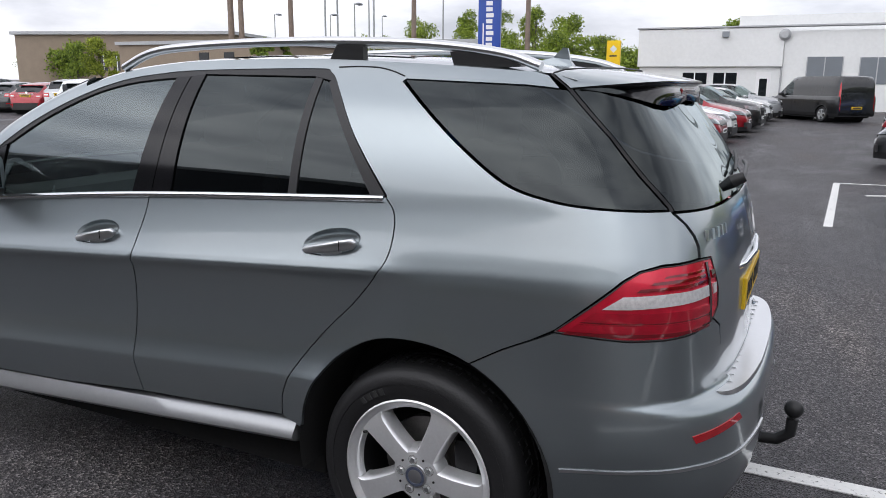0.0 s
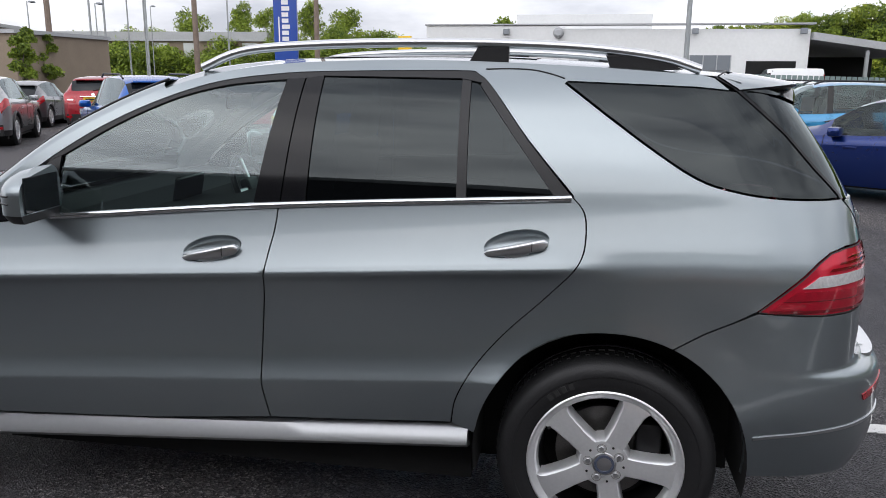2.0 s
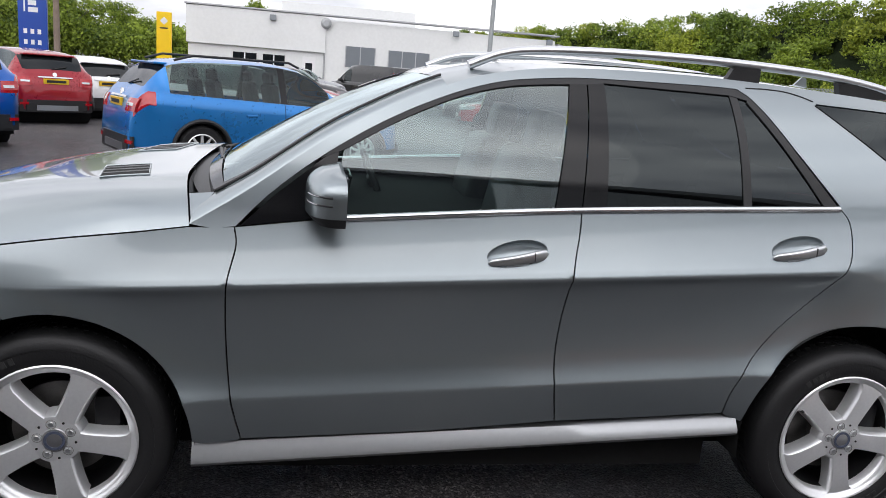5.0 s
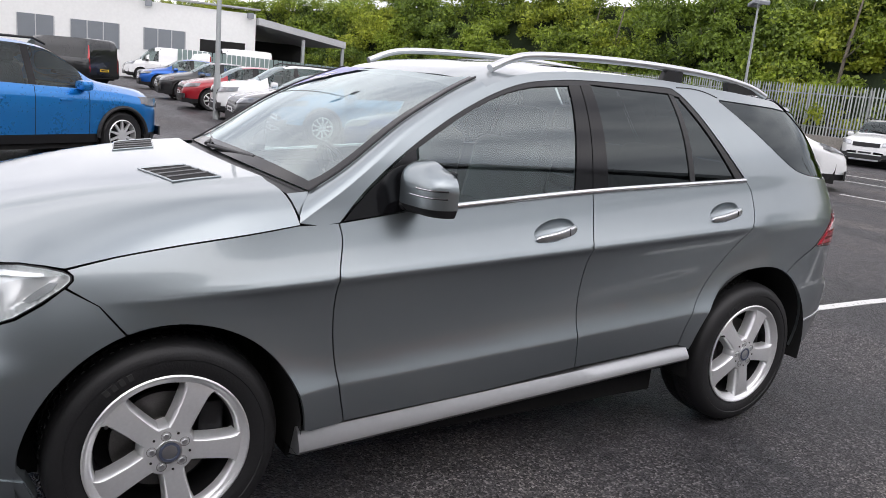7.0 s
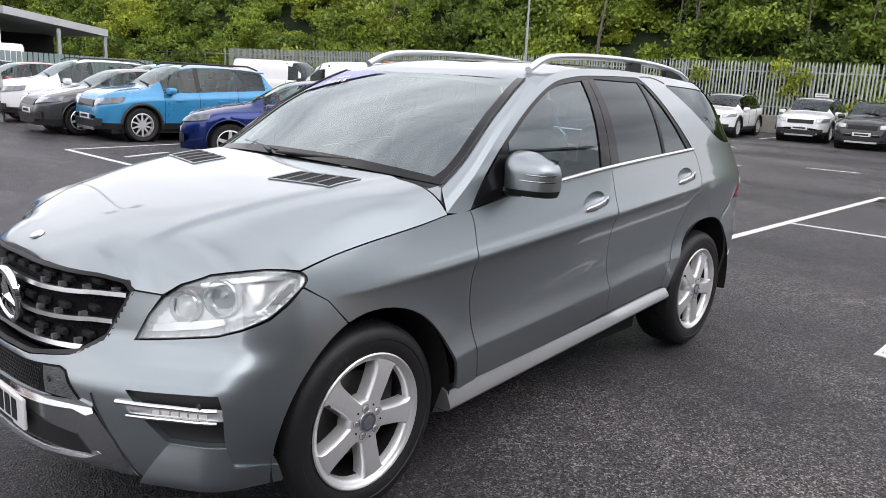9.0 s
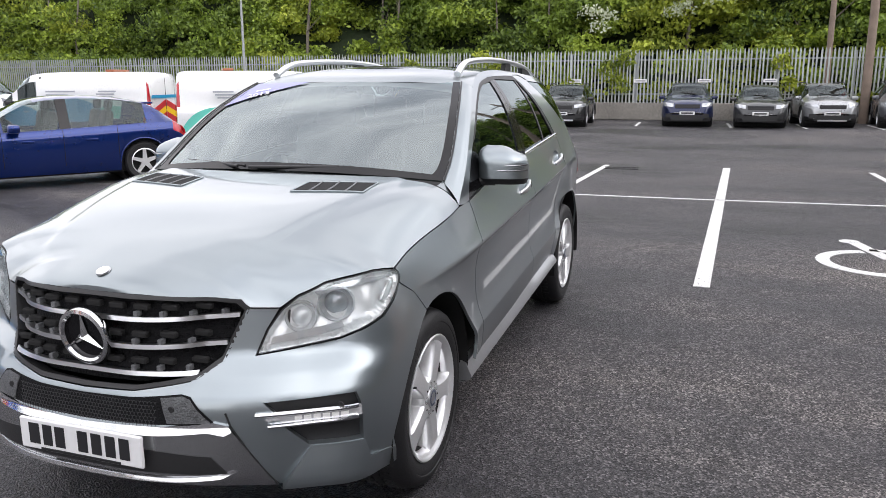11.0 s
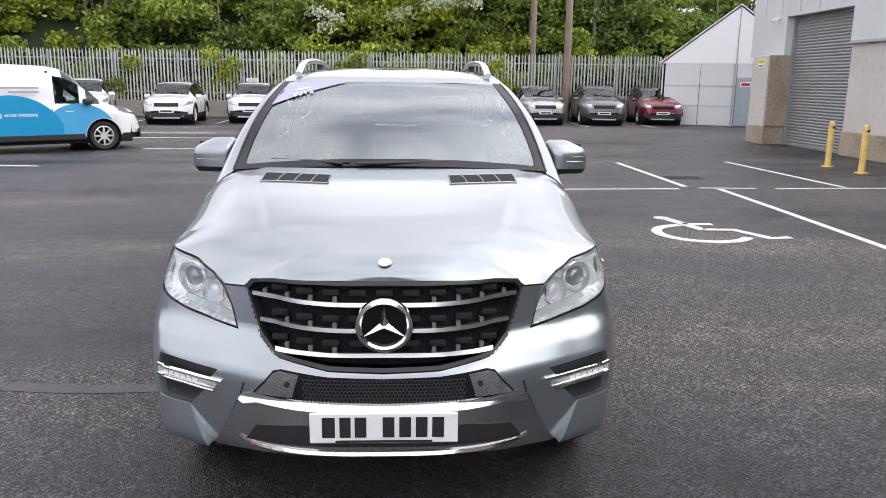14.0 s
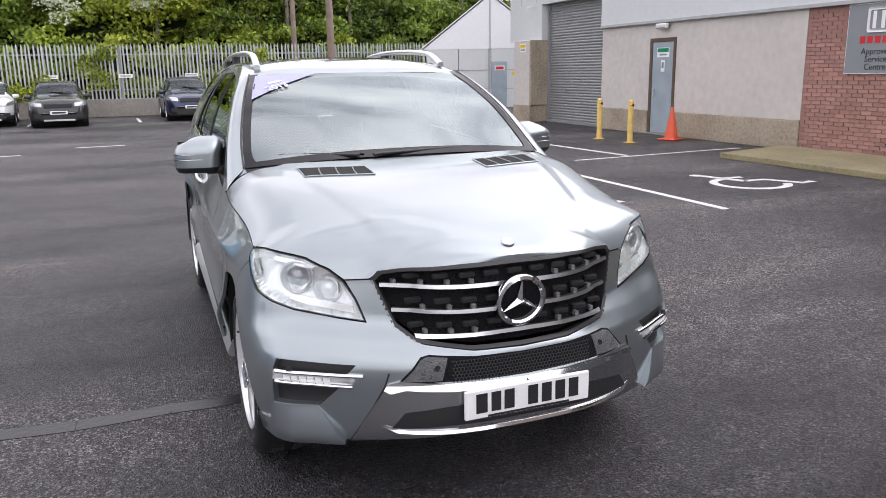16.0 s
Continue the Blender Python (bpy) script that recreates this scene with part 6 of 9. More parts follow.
def P3(s, z, out=0.0):
    """The body's surface: s metres round the plan from the front centre, at height z; out: raised by that much."""
    s, z = np.asarray(s, float), np.asarray(z, float)
    x, y, nx, ny, ax, ay = (np.interp(s, SG, v) for v in (BX, BY, NX, NY, WX, WY_))
    k = np.clip((z - 1.16) / 0.22, 0, 1) * np.clip((x - 0.9) / 0.5, 0, 1)  # the glasshouse turns its rear corner more gently
    nx, ny = nx + (ax - nx) * k, ny + (ay - ny) * k
    d = inset(x, z, nx, ny) - out
    return np.stack((x - nx * d, y - ny * d, z), -1)


def N3(s, z, out=None):
    e = 0.006
    lift = out or (lambda a, b: 0.0)
    put = lambda a, b: P3(a, b, lift(a, b))
    a = put(np.clip(s + e, 0, SEND), z) - put(np.clip(s - e, 0, SEND), z)
    b = put(s, z + e) - put(s, z - e)
    n = np.cross(a, b)
    n /= np.linalg.norm(n, axis=-1, keepdims=True)
    c = np.stack((np.interp(s, SG, NX), np.interp(s, SG, NY), np.zeros_like(s)), -1)
    return np.where((n * c).sum(-1, keepdims=True) < 0, -n, n)


SF = np.linspace(0, SEND, 9000)


def S(p):
    """(x, z), ('f', y, z) or ('r', y, z) to (s, z)."""
    if len(p) == 2:
        q = P3(SF, np.full_like(SF, p[1]))
        return float(SF[np.argmin(np.abs(q[:, 0] - p[0]))]), p[1]
    q = P3(SF, np.full_like(SF, p[2]))
    ok = (SF < 1.6) if p[0] == "f" else (SF > SEND - 1.6)
    return float(SF[np.argmin(np.where(ok, np.abs(np.abs(q[:, 1]) - abs(p[1])), 9))]), p[2]


def dense(pts, step=0.02):
    out = []
    for a, b in zip(pts, pts[1:] + pts[:1]):
        n = max(1, int(math.dist(a, b) / step))
        out += [(a[0] + (b[0] - a[0]) * k / n, a[1] + (b[1] - a[1]) * k / n) for k in range(n)]
    return out


def inside(px, py, poly):
    c = np.zeros(len(px), bool)
    for (x0, y0), (x1, y1) in zip(poly, poly[1:] + poly[:1]):
        hit = ((y0 > py) != (y1 > py)) & (px < (x1 - x0) * (py - y0) / ((y1 - y0) or 1e-12) + x0)
        c ^= hit
    return c


def skin(name, outline, material, label="", out=0.0, depth=0.014, res=0.026, parent=None, both=True, centre=False, raw=False, holes=()):
    """A body panel cut out of the surface by an outline, with folded edges; made for both sides. centre: it reaches the middle line, so one piece is made of the two halves. holes: outlines left open. out may be a function of (s, z)."""
    o = dense(outline if raw else [S(p) for p in outline])
    ox, oz = np.array(o).T
    rows = [z for z in np.arange(.2, 1.85, res * 0.8) if min(abs(z - c) for c in (.590, .985)) > .030]
    rows += [c + d for c in (.590, .985) for d in (-.026, -.018, -.012, -.008, -.004, 0, .004, .008, .012, .018, .026)]
    gs, gz = np.meshgrid(np.arange(0, SEND, res), np.sort(rows))
    gs, gz = gs.ravel(), gz.ravel()
    gz = gz + 0.055 * np.clip(np.interp(gs, SG, BX), -1.5, 1.7)
    keep = (gs > ox.min()) & (gs < ox.max()) & (gz > oz.min()) & (gz < oz.max())
    gs, gz = gs[keep], gz[keep]
    keep = inside(gs, gz, o)
    gs, gz = gs[keep], gz[keep]
    hol = [dense([S(p) for p in h]) for h in holes]
    lines = [o] + hol
    bx_, bz_ = np.array([p for l_ in lines for p in l_]).T
    if len(gs):
        d = np.min(np.hypot(gs[:, None] - bx_[None], gz[:, None] - bz_[None]), 1)
        ok = d > res * 0.35
        for h in hol:
            ok &= ~inside(gs, gz, h)
        gs, gz = gs[ok], gz[ok]
    pts = [Vector(p) for l_ in lines for p in l_] + [Vector((a, b)) for a, b in zip(gs, gz)]
    cons, k0 = [], 0
    for l_ in lines:
        cons += [(k0 + i, k0 + (i + 1) % len(l_)) for i in range(len(l_))]
        k0 += len(l_)
    v2, _, f2, *_ = delaunay_2d_cdt(pts, cons, [], 0 if holes else 1, 1e-6)
    v2 = np.array([tuple(v) for v in v2])
    if holes:
        mid = np.array([v2[list(f)].mean(0) for f in f2])
        ok = inside(mid[:, 0], mid[:, 1], o)
        for h in hol:
            ok &= ~inside(mid[:, 0], mid[:, 1], h)
        f2 = [f for f, k in zip(f2, ok) if k]
    lift = out if callable(out) else None
    top = P3(v2[:, 0], v2[:, 1], lift(v2[:, 0], v2[:, 1]) if lift else out)
    nrm = N3(v2[:, 0], v2[:, 1], lift)
    made = []
    edge = {}
    for f in f2:
        for a, b in zip(f, f[1:] + f[:1]):
            edge[(a, b)] = edge.get((a, b), 0) + 1
    rim = [(a, b) for a, b in edge if (b, a) not in edge]
    sides = [(-1,), (1,)] if (both and not centre) else [(-1, 1)] if centre else [(-1,)]
    for grp in sides:
        verts, faces, norms = [], [], []
        for sd in grp:
            base = len(verts)
            mir = np.array((1, 1 if sd < 0 else -1, 1))
            vv, nn = top * mir, nrm * mir
            verts += vv.tolist()
            norms += nn.tolist()
            t0 = f2[0]
            e1, e2 = top[t0[1]] - top[t0[0]], top[t0[2]] - top[t0[0]]
            ccw = np.dot(np.cross(e1, e2), nrm[t0[0]]) > 0
            flip = ccw != (sd < 0)
            for f in f2:
                faces.append([base + i for i in (f[::-1] if flip else f)])
            for a, b in rim:
                if centre and abs(top[a][1]) < 0.012 and abs(top[b][1]) < 0.012:
                    continue
                e = (vv[b] - vv[a])
                sn = np.cross(e, nn[a])
                sn = sn / (np.linalg.norm(sn) + 1e-9) * (1 if not flip else -1)
                k = len(verts)
                verts += [(vv[a]).tolist(), (vv[b]).tolist(), (vv[b] - nn[b] * depth).tolist(), (vv[a] - nn[a] * depth).tolist()]
                norms += [sn.tolist()] * 4
                faces.append([k, k + 3, k + 2, k + 1] if not flip else [k, k + 1, k + 2, k + 3])
        me = bpy.data.meshes.new(name)
        me.from_pydata(verts, [], faces)
        me.materials.append(material)
        me.polygons.foreach_set("use_smooth", [True] * len(me.polygons))
        me.normals_split_custom_set_from_vertices(norms)
        ob = new(name, me)
        ob.parent = parent or suv
        made.append(tagged(ob, label))
    return made


def circ(cx, cz, R, a0, a1, n=26):
    return [(cx + R * math.cos(radians(a0 + (a1 - a0) * i / n)), cz + R * math.sin(radians(a0 + (a1 - a0) * i / n))) for i in range(n + 1)]


AF, AR = (-1.4475, .375, .445), (1.455, .402, .455)
F_SEAM = catmull([(-.885, 1.118), (-.878, 1.057), (-.902, .932), (-.902, .75), (-.882, .56), (-.845, .40)], 8)
M_SEAM = catmull([(.292, 1.236), (.285, 1.15), (.262, 1.019), (.236, .778), (.234, .613), (.256, .462)], 8)
R_SEAM = catmull([(1.305, 1.285), (1.34, 1.245), (1.352, 1.19), (1.346, 1.11), (1.31, 1.046), (1.215, .94), (1.09, .816), (.99, .692), (.935, .586), (.918, .492)], 8)
ROOF_E = catmull([(-1.03, 1.122), (-.86, 1.232), (-.62, 1.405), (-.42, 1.520), (-.22, 1.612), (0, 1.680), (.3, 1.718), (.8, 1.728), (1.3, 1.710), (1.72, 1.682)], 8)
FRAME_O = catmull([(-.885, 1.122), (-.77, 1.240), (-.61, 1.365), (-.41, 1.488), (-.20, 1.585), (0, 1.648), (.2, 1.676), (.4, 1.688), (.88, 1.694), (.965, 1.680), (1.03, 1.620), (1.15, 1.470), (1.312, 1.290)], 6)
GAP = 0.005


def shift(pts, dx, dz=0.0):
    return [(p[0] + dx, p[1] + dz) for p in pts]


HL_LOW = [("f", .552, .765), ("f", .636, .775), ("f", .715, .787), ("f", .785, .800), ("f", .845, .825), (-1.882, .861), (-1.811, .904), (-1.748, .946)]
HL_TOP = [(-1.731, .962), (-1.730, .976), (-1.748, .988), (-1.80, 1.001), (-1.86, 1.008), (-1.91, 1.004), ("f", .725, .982), ("f", .656, .946), ("f", .610, .902), ("f", .577, .843)]
HOOD_E = [("f", 0, .972), ("f", .2, .972), ("f", .4, .962), ("f", .485, .950), ("f", .522, .920), ("f", .605, .914), ("f", .652, .953), ("f", .722, .989), (-1.91, 1.011), (-1.86, 1.014), (-1.80, 1.008), (-1.745, .998), (-1.6, 1.027), (-1.4, 1.060), (-1.2, 1.090), (-1.03, 1.116)]

HANDLES = ((.062, 1.072), (1.13, 1.130))
HANDLE_DISH = [[(hx + .108 * math.cos(a), hz + .004 + .043 * math.sin(a) + .017 * math.cos(a)) for a in [2 * math.pi * k / 28 for k in range(28)]] for hx, hz in HANDLES]
a_f = circ(*AF, 3, 107)
front_arch_bumper = circ(*AF, 108.5, 172)
skin("fender", [(-1.737, .993), (-1.6, 1.022), (-1.4, 1.055), (-1.2, 1.085), (-1.035, 1.111), (-.96, 1.114), *shift(F_SEAM, -GAP), (-.86, .392), (-.98, .386), *a_f, (-1.584, .802), (-1.656, .8885), (-1.741, .944), (-1.722, .962), (-1.722, .978)], SUV_PAINT, "grey metallic front wing")
skin("front_door", [*F_SEAM, (-.2, .425), *M_SEAM[::-1], (-.2, 1.196), (-.57, 1.160)], SUV_PAINT, "grey metallic front door", holes=(HANDLE_DISH[0],))
skin("rear_door", [*shift(M_SEAM, GAP), (.6, .476), *R_SEAM[::-1], (.8, 1.260)], SUV_PAINT, "grey metallic rear door", holes=(HANDLE_DISH[1],))
quarter_low = catmull([(2.174, 1.287), (2.09, 1.288), (1.96, 1.294), (1.84, 1.309), (1.70, 1.350), (1.52, 1.463), (1.262, 1.650)], 6)
skin("body_side", [*ROOF_E, (1.76, 1.672), (1.806, 1.634), (1.70, 1.644), (1.272, 1.660), *quarter_low[::-1], (2.181, 1.279), (2.212, 1.249), (2.236, 1.214), (2.250, 1.182), (2.256, 1.154), (2.175, 1.149), (2.120, 1.133), (2.080, 1.106), (1.995, 1.030), (1.905, .952), (1.835, .912), (1.745, .870), *circ(*AR, 65, 170), (1.0, .46), (.93, .486), *shift(R_SEAM, GAP)[::-1], *FRAME_O[::-1], (-.955, 1.112)], SUV_PAINT, "grey metallic body side with pillars", res=0.028)

# glass and frames of the side windows
GF = catmull([(-.545, 1.385), (-.35, 1.497), (-.15, 1.586), (.02, 1.632), (.16, 1.650), (.262, 1.658)], 6)
skin("sail_panel", [(-.870, 1.124), (-.575, 1.164), (-.560, 1.392), (-.62, 1.345), (-.765, 1.226)], M["gloss_black"], "gloss black mirror sail", -0.004)
front_glass = skin("door_window", [(-.570, 1.166), *GF, (.195, 1.222)], M["glass"], "lightly tinted front door glass", -0.010, 0.004)
skin("window_frame", [(-.62, 1.352), *[p for p in FRAME_O if p[0] > -.60 and p[1] > 1.3 and p[0] < .99], (.985, 1.650), (.90, 1.666), (.40, 1.672), (.33, 1.662), *GF[::-1]], M["black"], "black window frame", -0.003, res=0.02)
skin("b_pillar", [(.198, 1.224), (.265, 1.660), (.331, 1.664), (.294, 1.230)], M["gloss_black"], "gloss black door pillar", -0.003)
skin("b_pillar", [(.299, 1.232), (.337, 1.664), (.400, 1.672), (.388, 1.236)], M["gloss_black"], "gloss black door pillar", -0.003)
skin("door_window", [(.391, 1.238), (.403, 1.672), (.905, 1.664), (.918, 1.268)], M["tint"], "dark privacy glass", -0.010, 0.004)
skin("mullion", [(.918, 1.268), (.906, 1.664), (.938, 1.660), (.952, 1.270)], M["black"], "", -0.005)
skin("door_window", [(.953, 1.270), (.940, 1.658), (.975, 1.640), (1.245, 1.288)], M["tint"], "dark privacy glass", -0.010, 0.004)
skin("window_frame", [(.972, 1.645), (.99, 1.668), (1.035, 1.610), (1.15, 1.462), (1.300, 1.290), (1.247, 1.286)], M["black"], "black window frame", -0.003)
for sd in (-1, 1):
    bp_ = [P3(*S((-.575 + (1.303 + .575) * k, float(pchip(-.575 + (1.303 + .575) * k, [(-.6, 1.158), (.29, 1.229), (1.31, 1.282)])))), .003) for k in np.linspace(0, 1, 30)]
    part("belt_trim", tube([(p[0], sd * abs(p[1]), p[2]) for p in bp_], .0125, 12), M["chrome"], suv, "bright belt moulding", True)
qg = skin("quarter_window", [*shift(quarter_low, 0.006, 0.006), (1.70, 1.638), (1.800, 1.630), (1.834, 1.626), (1.981, 1.492), (2.161, 1.30)], M["tint"], "dark privacy quarter glass", -0.006, 0.006)
skin("quarter_seal", [(1.765, 1.674), (1.822, 1.640), (1.986, 1.492), (2.166, 1.300), (2.174, 1.287), (2.182, 1.288), (2.174, 1.302), (1.994, 1.494), (1.834, 1.642), (1.775, 1.682)], M["gloss_black"], "", -0.002, 0.01, res=0.012)

for sd in (-1, 1):
    gr_ = [P3(*S(p), .0005) for p in catmull([(.985, 1.698), (1.07, 1.700), (1.15, 1.696), (1.21, 1.684), (1.262, 1.668)], 5)]
    part("roof_groove", tube([(p[0], sd * abs(p[1]), p[2]) for p in gr_], .0028, 6), M["black"], suv)

# tail: glass, gate, lamps, bumper
skin("rear_window", [(1.838, 1.642), (1.997, 1.494), (2.177, 1.302), (2.186, 1.288), ("r", .57, 1.283), ("r", .4, 1.279), ("r", 0, 1.276), ("r", 0, 1.66), ("r", .5, 1.655)], M["tint"], "dark privacy rear glass", -0.006, 0.006, centre=True)
skin("tailgate", [("r", 0, .735), ("r", 0, 1.270), ("r", .4, 1.273), ("r", .57, 1.277), (2.188, 1.281), (2.218, 1.250), (2.242, 1.215), (2.256, 1.182), (2.262, 1.152), ("r", .66, 1.152), ("r", .599, 1.148), ("r", .579, 1.05), ("r", .584, .992), ("r", .612, .962), ("r", .56, .930), ("r", .52, .80), ("r", .46, .735)], SUV_PAINT, "grey metallic tailgate", centre=True)
TAIL_O = [(1.905, .946), (2.0, 1.024), (2.085, 1.100), (2.125, 1.128), (2.175, 1.141), (2.240, 1.145), ("r", .66, 1.146), ("r", .605, 1.142), ("r", .585, 1.05), ("r", .590, .995), ("r", .62, .968), (2.27, .945), (2.20, .936), (2.10, .934)]
LENS = {"white": pbr("clear_lens_band", (0.90, 0.88, 0.88), 0.16, 0.45, var=0.30, scale=90, coat=1.0), "deep": pbr("deep_red_lens", (0.16, 0.002, 0.007), 0.06, 0.0, var=0.2, scale=25, coat=1.0), "bright": pbr("bright_red_lens", (0.74, 0.016, 0.045), 0.08, 0.3, var=0.15, scale=25, coat=1.0), "base": pbr("red_lamp_shell", (0.70, 0.010, 0.040), 0.22, 0.45, var=0.22, scale=26, coat=0.7), "mid": pbr("ribbed_red_lens", (0.50, 0.006, 0.026), 0.18, 0.35, var=0.3, scale=34, coat=0.7), "seam": pbr("dark_lamp_seam", (0.035, 0.002, 0.004), 0.15, 0.0, var=0.1, coat=0.6)}
tl = skin("tail_light", TAIL_O, LENS["base"], "red tail light with a clear band", 0.0, 0.02)


def lamp_band(z0, z1, x0=None):
    """A level strip of the tail lamp between two heights, from its slanting front edge to the tailgate gap."""
    lean = lambda z: (x0 or 1.935) + (z - .946) * 1.17
    return [(lean(z0), z0), (lean(z1), z1), (2.21, z1 + .003), ("r", .648, z1 + .004), ("r", .648, z0 + .004), (2.21, z0 + .003)]


for poly, key in ((lamp_band(.942, .951), "deep"), (lamp_band(.956, .976), "mid"), (lamp_band(.980, .983), "deep"), (lamp_band(.987, 1.012), "mid"),
                  ([(2.035, 1.024), (2.088, 1.062), (2.21, 1.070), ("r", .652, 1.072), ("r", .652, 1.040), (2.21, 1.034), (2.11, 1.026)], "white"),
                  (lamp_band(1.074, 1.084, 1.97)[:2] + [(2.21, 1.089), ("r", .66, 1.091), ("r", .66, 1.082), (2.21, 1.080)], "deep"),
                  (lamp_band(1.094, 1.102, 1.98)[:2] + [(2.21, 1.106), ("r", .66, 1.107), ("r", .66, 1.098), (2.21, 1.097)], "deep"),
                  (lamp_band(1.111, 1.117, 1.99)[:2] + [(2.21, 1.120), ("r", .66, 1.121), ("r", .66, 1.114), (2.21, 1.114)], "deep"),
                  ([("r", .646, .960), ("r", .646, 1.138), ("r", .634, 1.138), ("r", .634, .962)], "seam"),
                  ([("r", .624, 1.040), ("r", .624, 1.072), ("r", .600, 1.072), ("r", .600, 1.042)], "white"),
                  ([("r", .624, 1.088), ("r", .624, 1.112), ("r", .602, 1.112), ("r", .602, 1.088)], "deep")):
    for piece, lamp in zip(skin("lens", poly, LENS[key], "clear reversing lens" if key == "white" else "red lens band", 0.004, 0.003, res=0.012), tl):
        piece.parent = lamp
for sd in (-1, 1):
    ln_ = [P3(*q_, .001) for q_ in dense([S(p) for p in TAIL_O], .03)]
    part("tail_light_seal", tube([(q_[0], sd * abs(q_[1]), q_[2]) for q_ in ln_ + ln_[:1]], .0022, 6), M["black"], suv, "", True)
skin("rear_bumper", [*circ(*AR, 64.3, -5), (1.93, .352), (2.05, .346), (2.25, .342), ("r", .6, .340), ("r", .3, .338), ("r", 0, .338), ("r", 0, .722), ("r", .46, .728), ("r", .515, .80), ("r", .566, .926), ("r", .614, .957), (2.27, .938), (2.20, .930), (2.10, .928), (1.905, .940), (1.835, .906), (1.745, .864)], SUV_PAINT, "grey metallic rear bumper", centre=True, res=0.03)
skin("bumper_line", [(1.93, .498), (2.1, .512), (2.3, .53), ("r", .3, .535), ("r", .3, .545), (2.3, .541), (2.1, .522), (1.93, .508)], M["satin"], "thin bright trim line", 0.004, 0.006, res=0.02)
skin("rear_reflector", [(2.29, .640), ("r", .60, .672), ("r", .585, .652), (2.30, .616)], M["lamp_red"], "red rear reflector", 0.004, 0.008, res=0.02)
step_half = catmull([(2.30, -.600), (2.345, -.608), (2.382, -.560), (2.412, -.45), (2.434, -.25), (2.440, 0)], 5)
step_out = step_half + [(x_, -y_) for x_, y_ in step_half[-2::-1]]
part("bumper_step", prism(step_out, .712, .7315), M["satin"], suv, "bright bumper step")
for i in range(16):
    part("step_rib", box(2.352, 2.365, -.515 + i * .068, -.505 + i * .068, .7325, .7345), M["satin"], suv)
rp = part("number_plate", box(2.335, 2.366, -.26, .26, .90, 1.01, .003), M["plate_y"], suv, "yellow rear number plate with dark bars")
for y_ in (-.19, -.12, -.05, .05, .11, .17, .22):
    part("plate_bar", box(2.3665, 2.368, y_ - .02, y_ + .02, .925, .985), M["ink"], rp)
part("handle_bar", tube([(2.325, -.36, 1.062), (2.352, -.25, 1.058), (2.366, 0, 1.056), (2.352, .25, 1.058), (2.325, .36, 1.062)], .010, 10), M["chrome"], suv, "chrome tailgate bar")
for k_ in range(5):
    b_at, b_in = P3(*S(("r", .600 - .040 * k_, 1.208)), .002), P3(*S(("r", .600 - .040 * k_, 1.208)), -.1)
    part("badge_bar", moved(box(-.002, .003, -.006, .006, -.016, .016), pose(b_at[0], b_at[1], 1.208, 0, -10, math.degrees(math.atan2(b_at[1] - b_in[1], b_at[0] - b_in[0])))), M["satin"], suv, "small chrome badge letters")
wp_ = part("rear_wiper", tube([(2.292, -.02, 1.312), (2.298, .10, 1.322), (2.284, .32, 1.334), (2.262, .44, 1.340)], .008, 8), M["black"], suv, "black rear wiper", True)
part("wiper_pivot", cyl(.026, .018, .055, 14, pose(2.262, -.02, 1.302, 0, 64)), M["black"], wp_, smooth=True)
part("blade", tube([(2.272, .02, 1.342), (2.250, .25, 1.362), (2.220, .48, 1.376)], .006, 6), M["rubber"], wp_)
tow = part("tow_bar", tube([(2.25, 0, .36), (2.42, 0, .34), (2.50, 0, .345), (2.545, 0, .38), (2.55, 0, .44)], .022, 12), M["black"], suv, "black swan-neck tow bar", True)
bb = bmesh.new()
bmesh.ops.create_uvsphere(bb, u_segments=14, v_segments=10, radius=.034, matrix=Matrix.Translation((2.55, 0, .475)))
part("tow_ball_cap", bb, M["black"], tow, smooth=True)

# roof, spoiler, rails
ROOF_PTS = [np.array(P3(*S(p))) for p in ROOF_E]


def patch(name, edge, spine, material, label="", power=2.4, m=14, parent=None, xbow=0.0):
    """A crowned panel between an edge line on the left, its mirror on the right, and a line down the middle."""
    bm = bmesh.new()
    rows = []
    for i_, (e, c) in enumerate(zip(edge, spine)):
        row = []
        pz = power[i_] if isinstance(power, list) else power
        for j in range(-m, m + 1):
            v = 1 - abs(j) / m
            k = 1 - (1 - v) ** pz
            kx = 1 - (1 - v) ** (xbow or pz)
            row.append(bm.verts.new((e[0] + (c[0] - e[0]) * kx, e[1] * (1 - v) * (1 if j <= 0 else -1), e[2] + (c[2] - e[2]) * k)))
        rows.append(row)
    for a, b in zip(rows, rows[1:]):
        for j in range(2 * m):
            bm.faces.new((a[j], a[j + 1], b[j + 1], b[j]))
    bmesh.ops.remove_doubles(bm, verts=bm.verts, dist=1e-4)
    bmesh.ops.recalc_face_normals(bm, faces=bm.faces)
    if sum(f.normal.z for f in bm.faces) < 0:
        bmesh.ops.reverse_faces(bm, faces=bm.faces)
    ob = part(name, bm, material, parent or suv, label)
    ob.data.polygons.foreach_set("use_smooth", [True] * len(ob.data.polygons))
    return ob


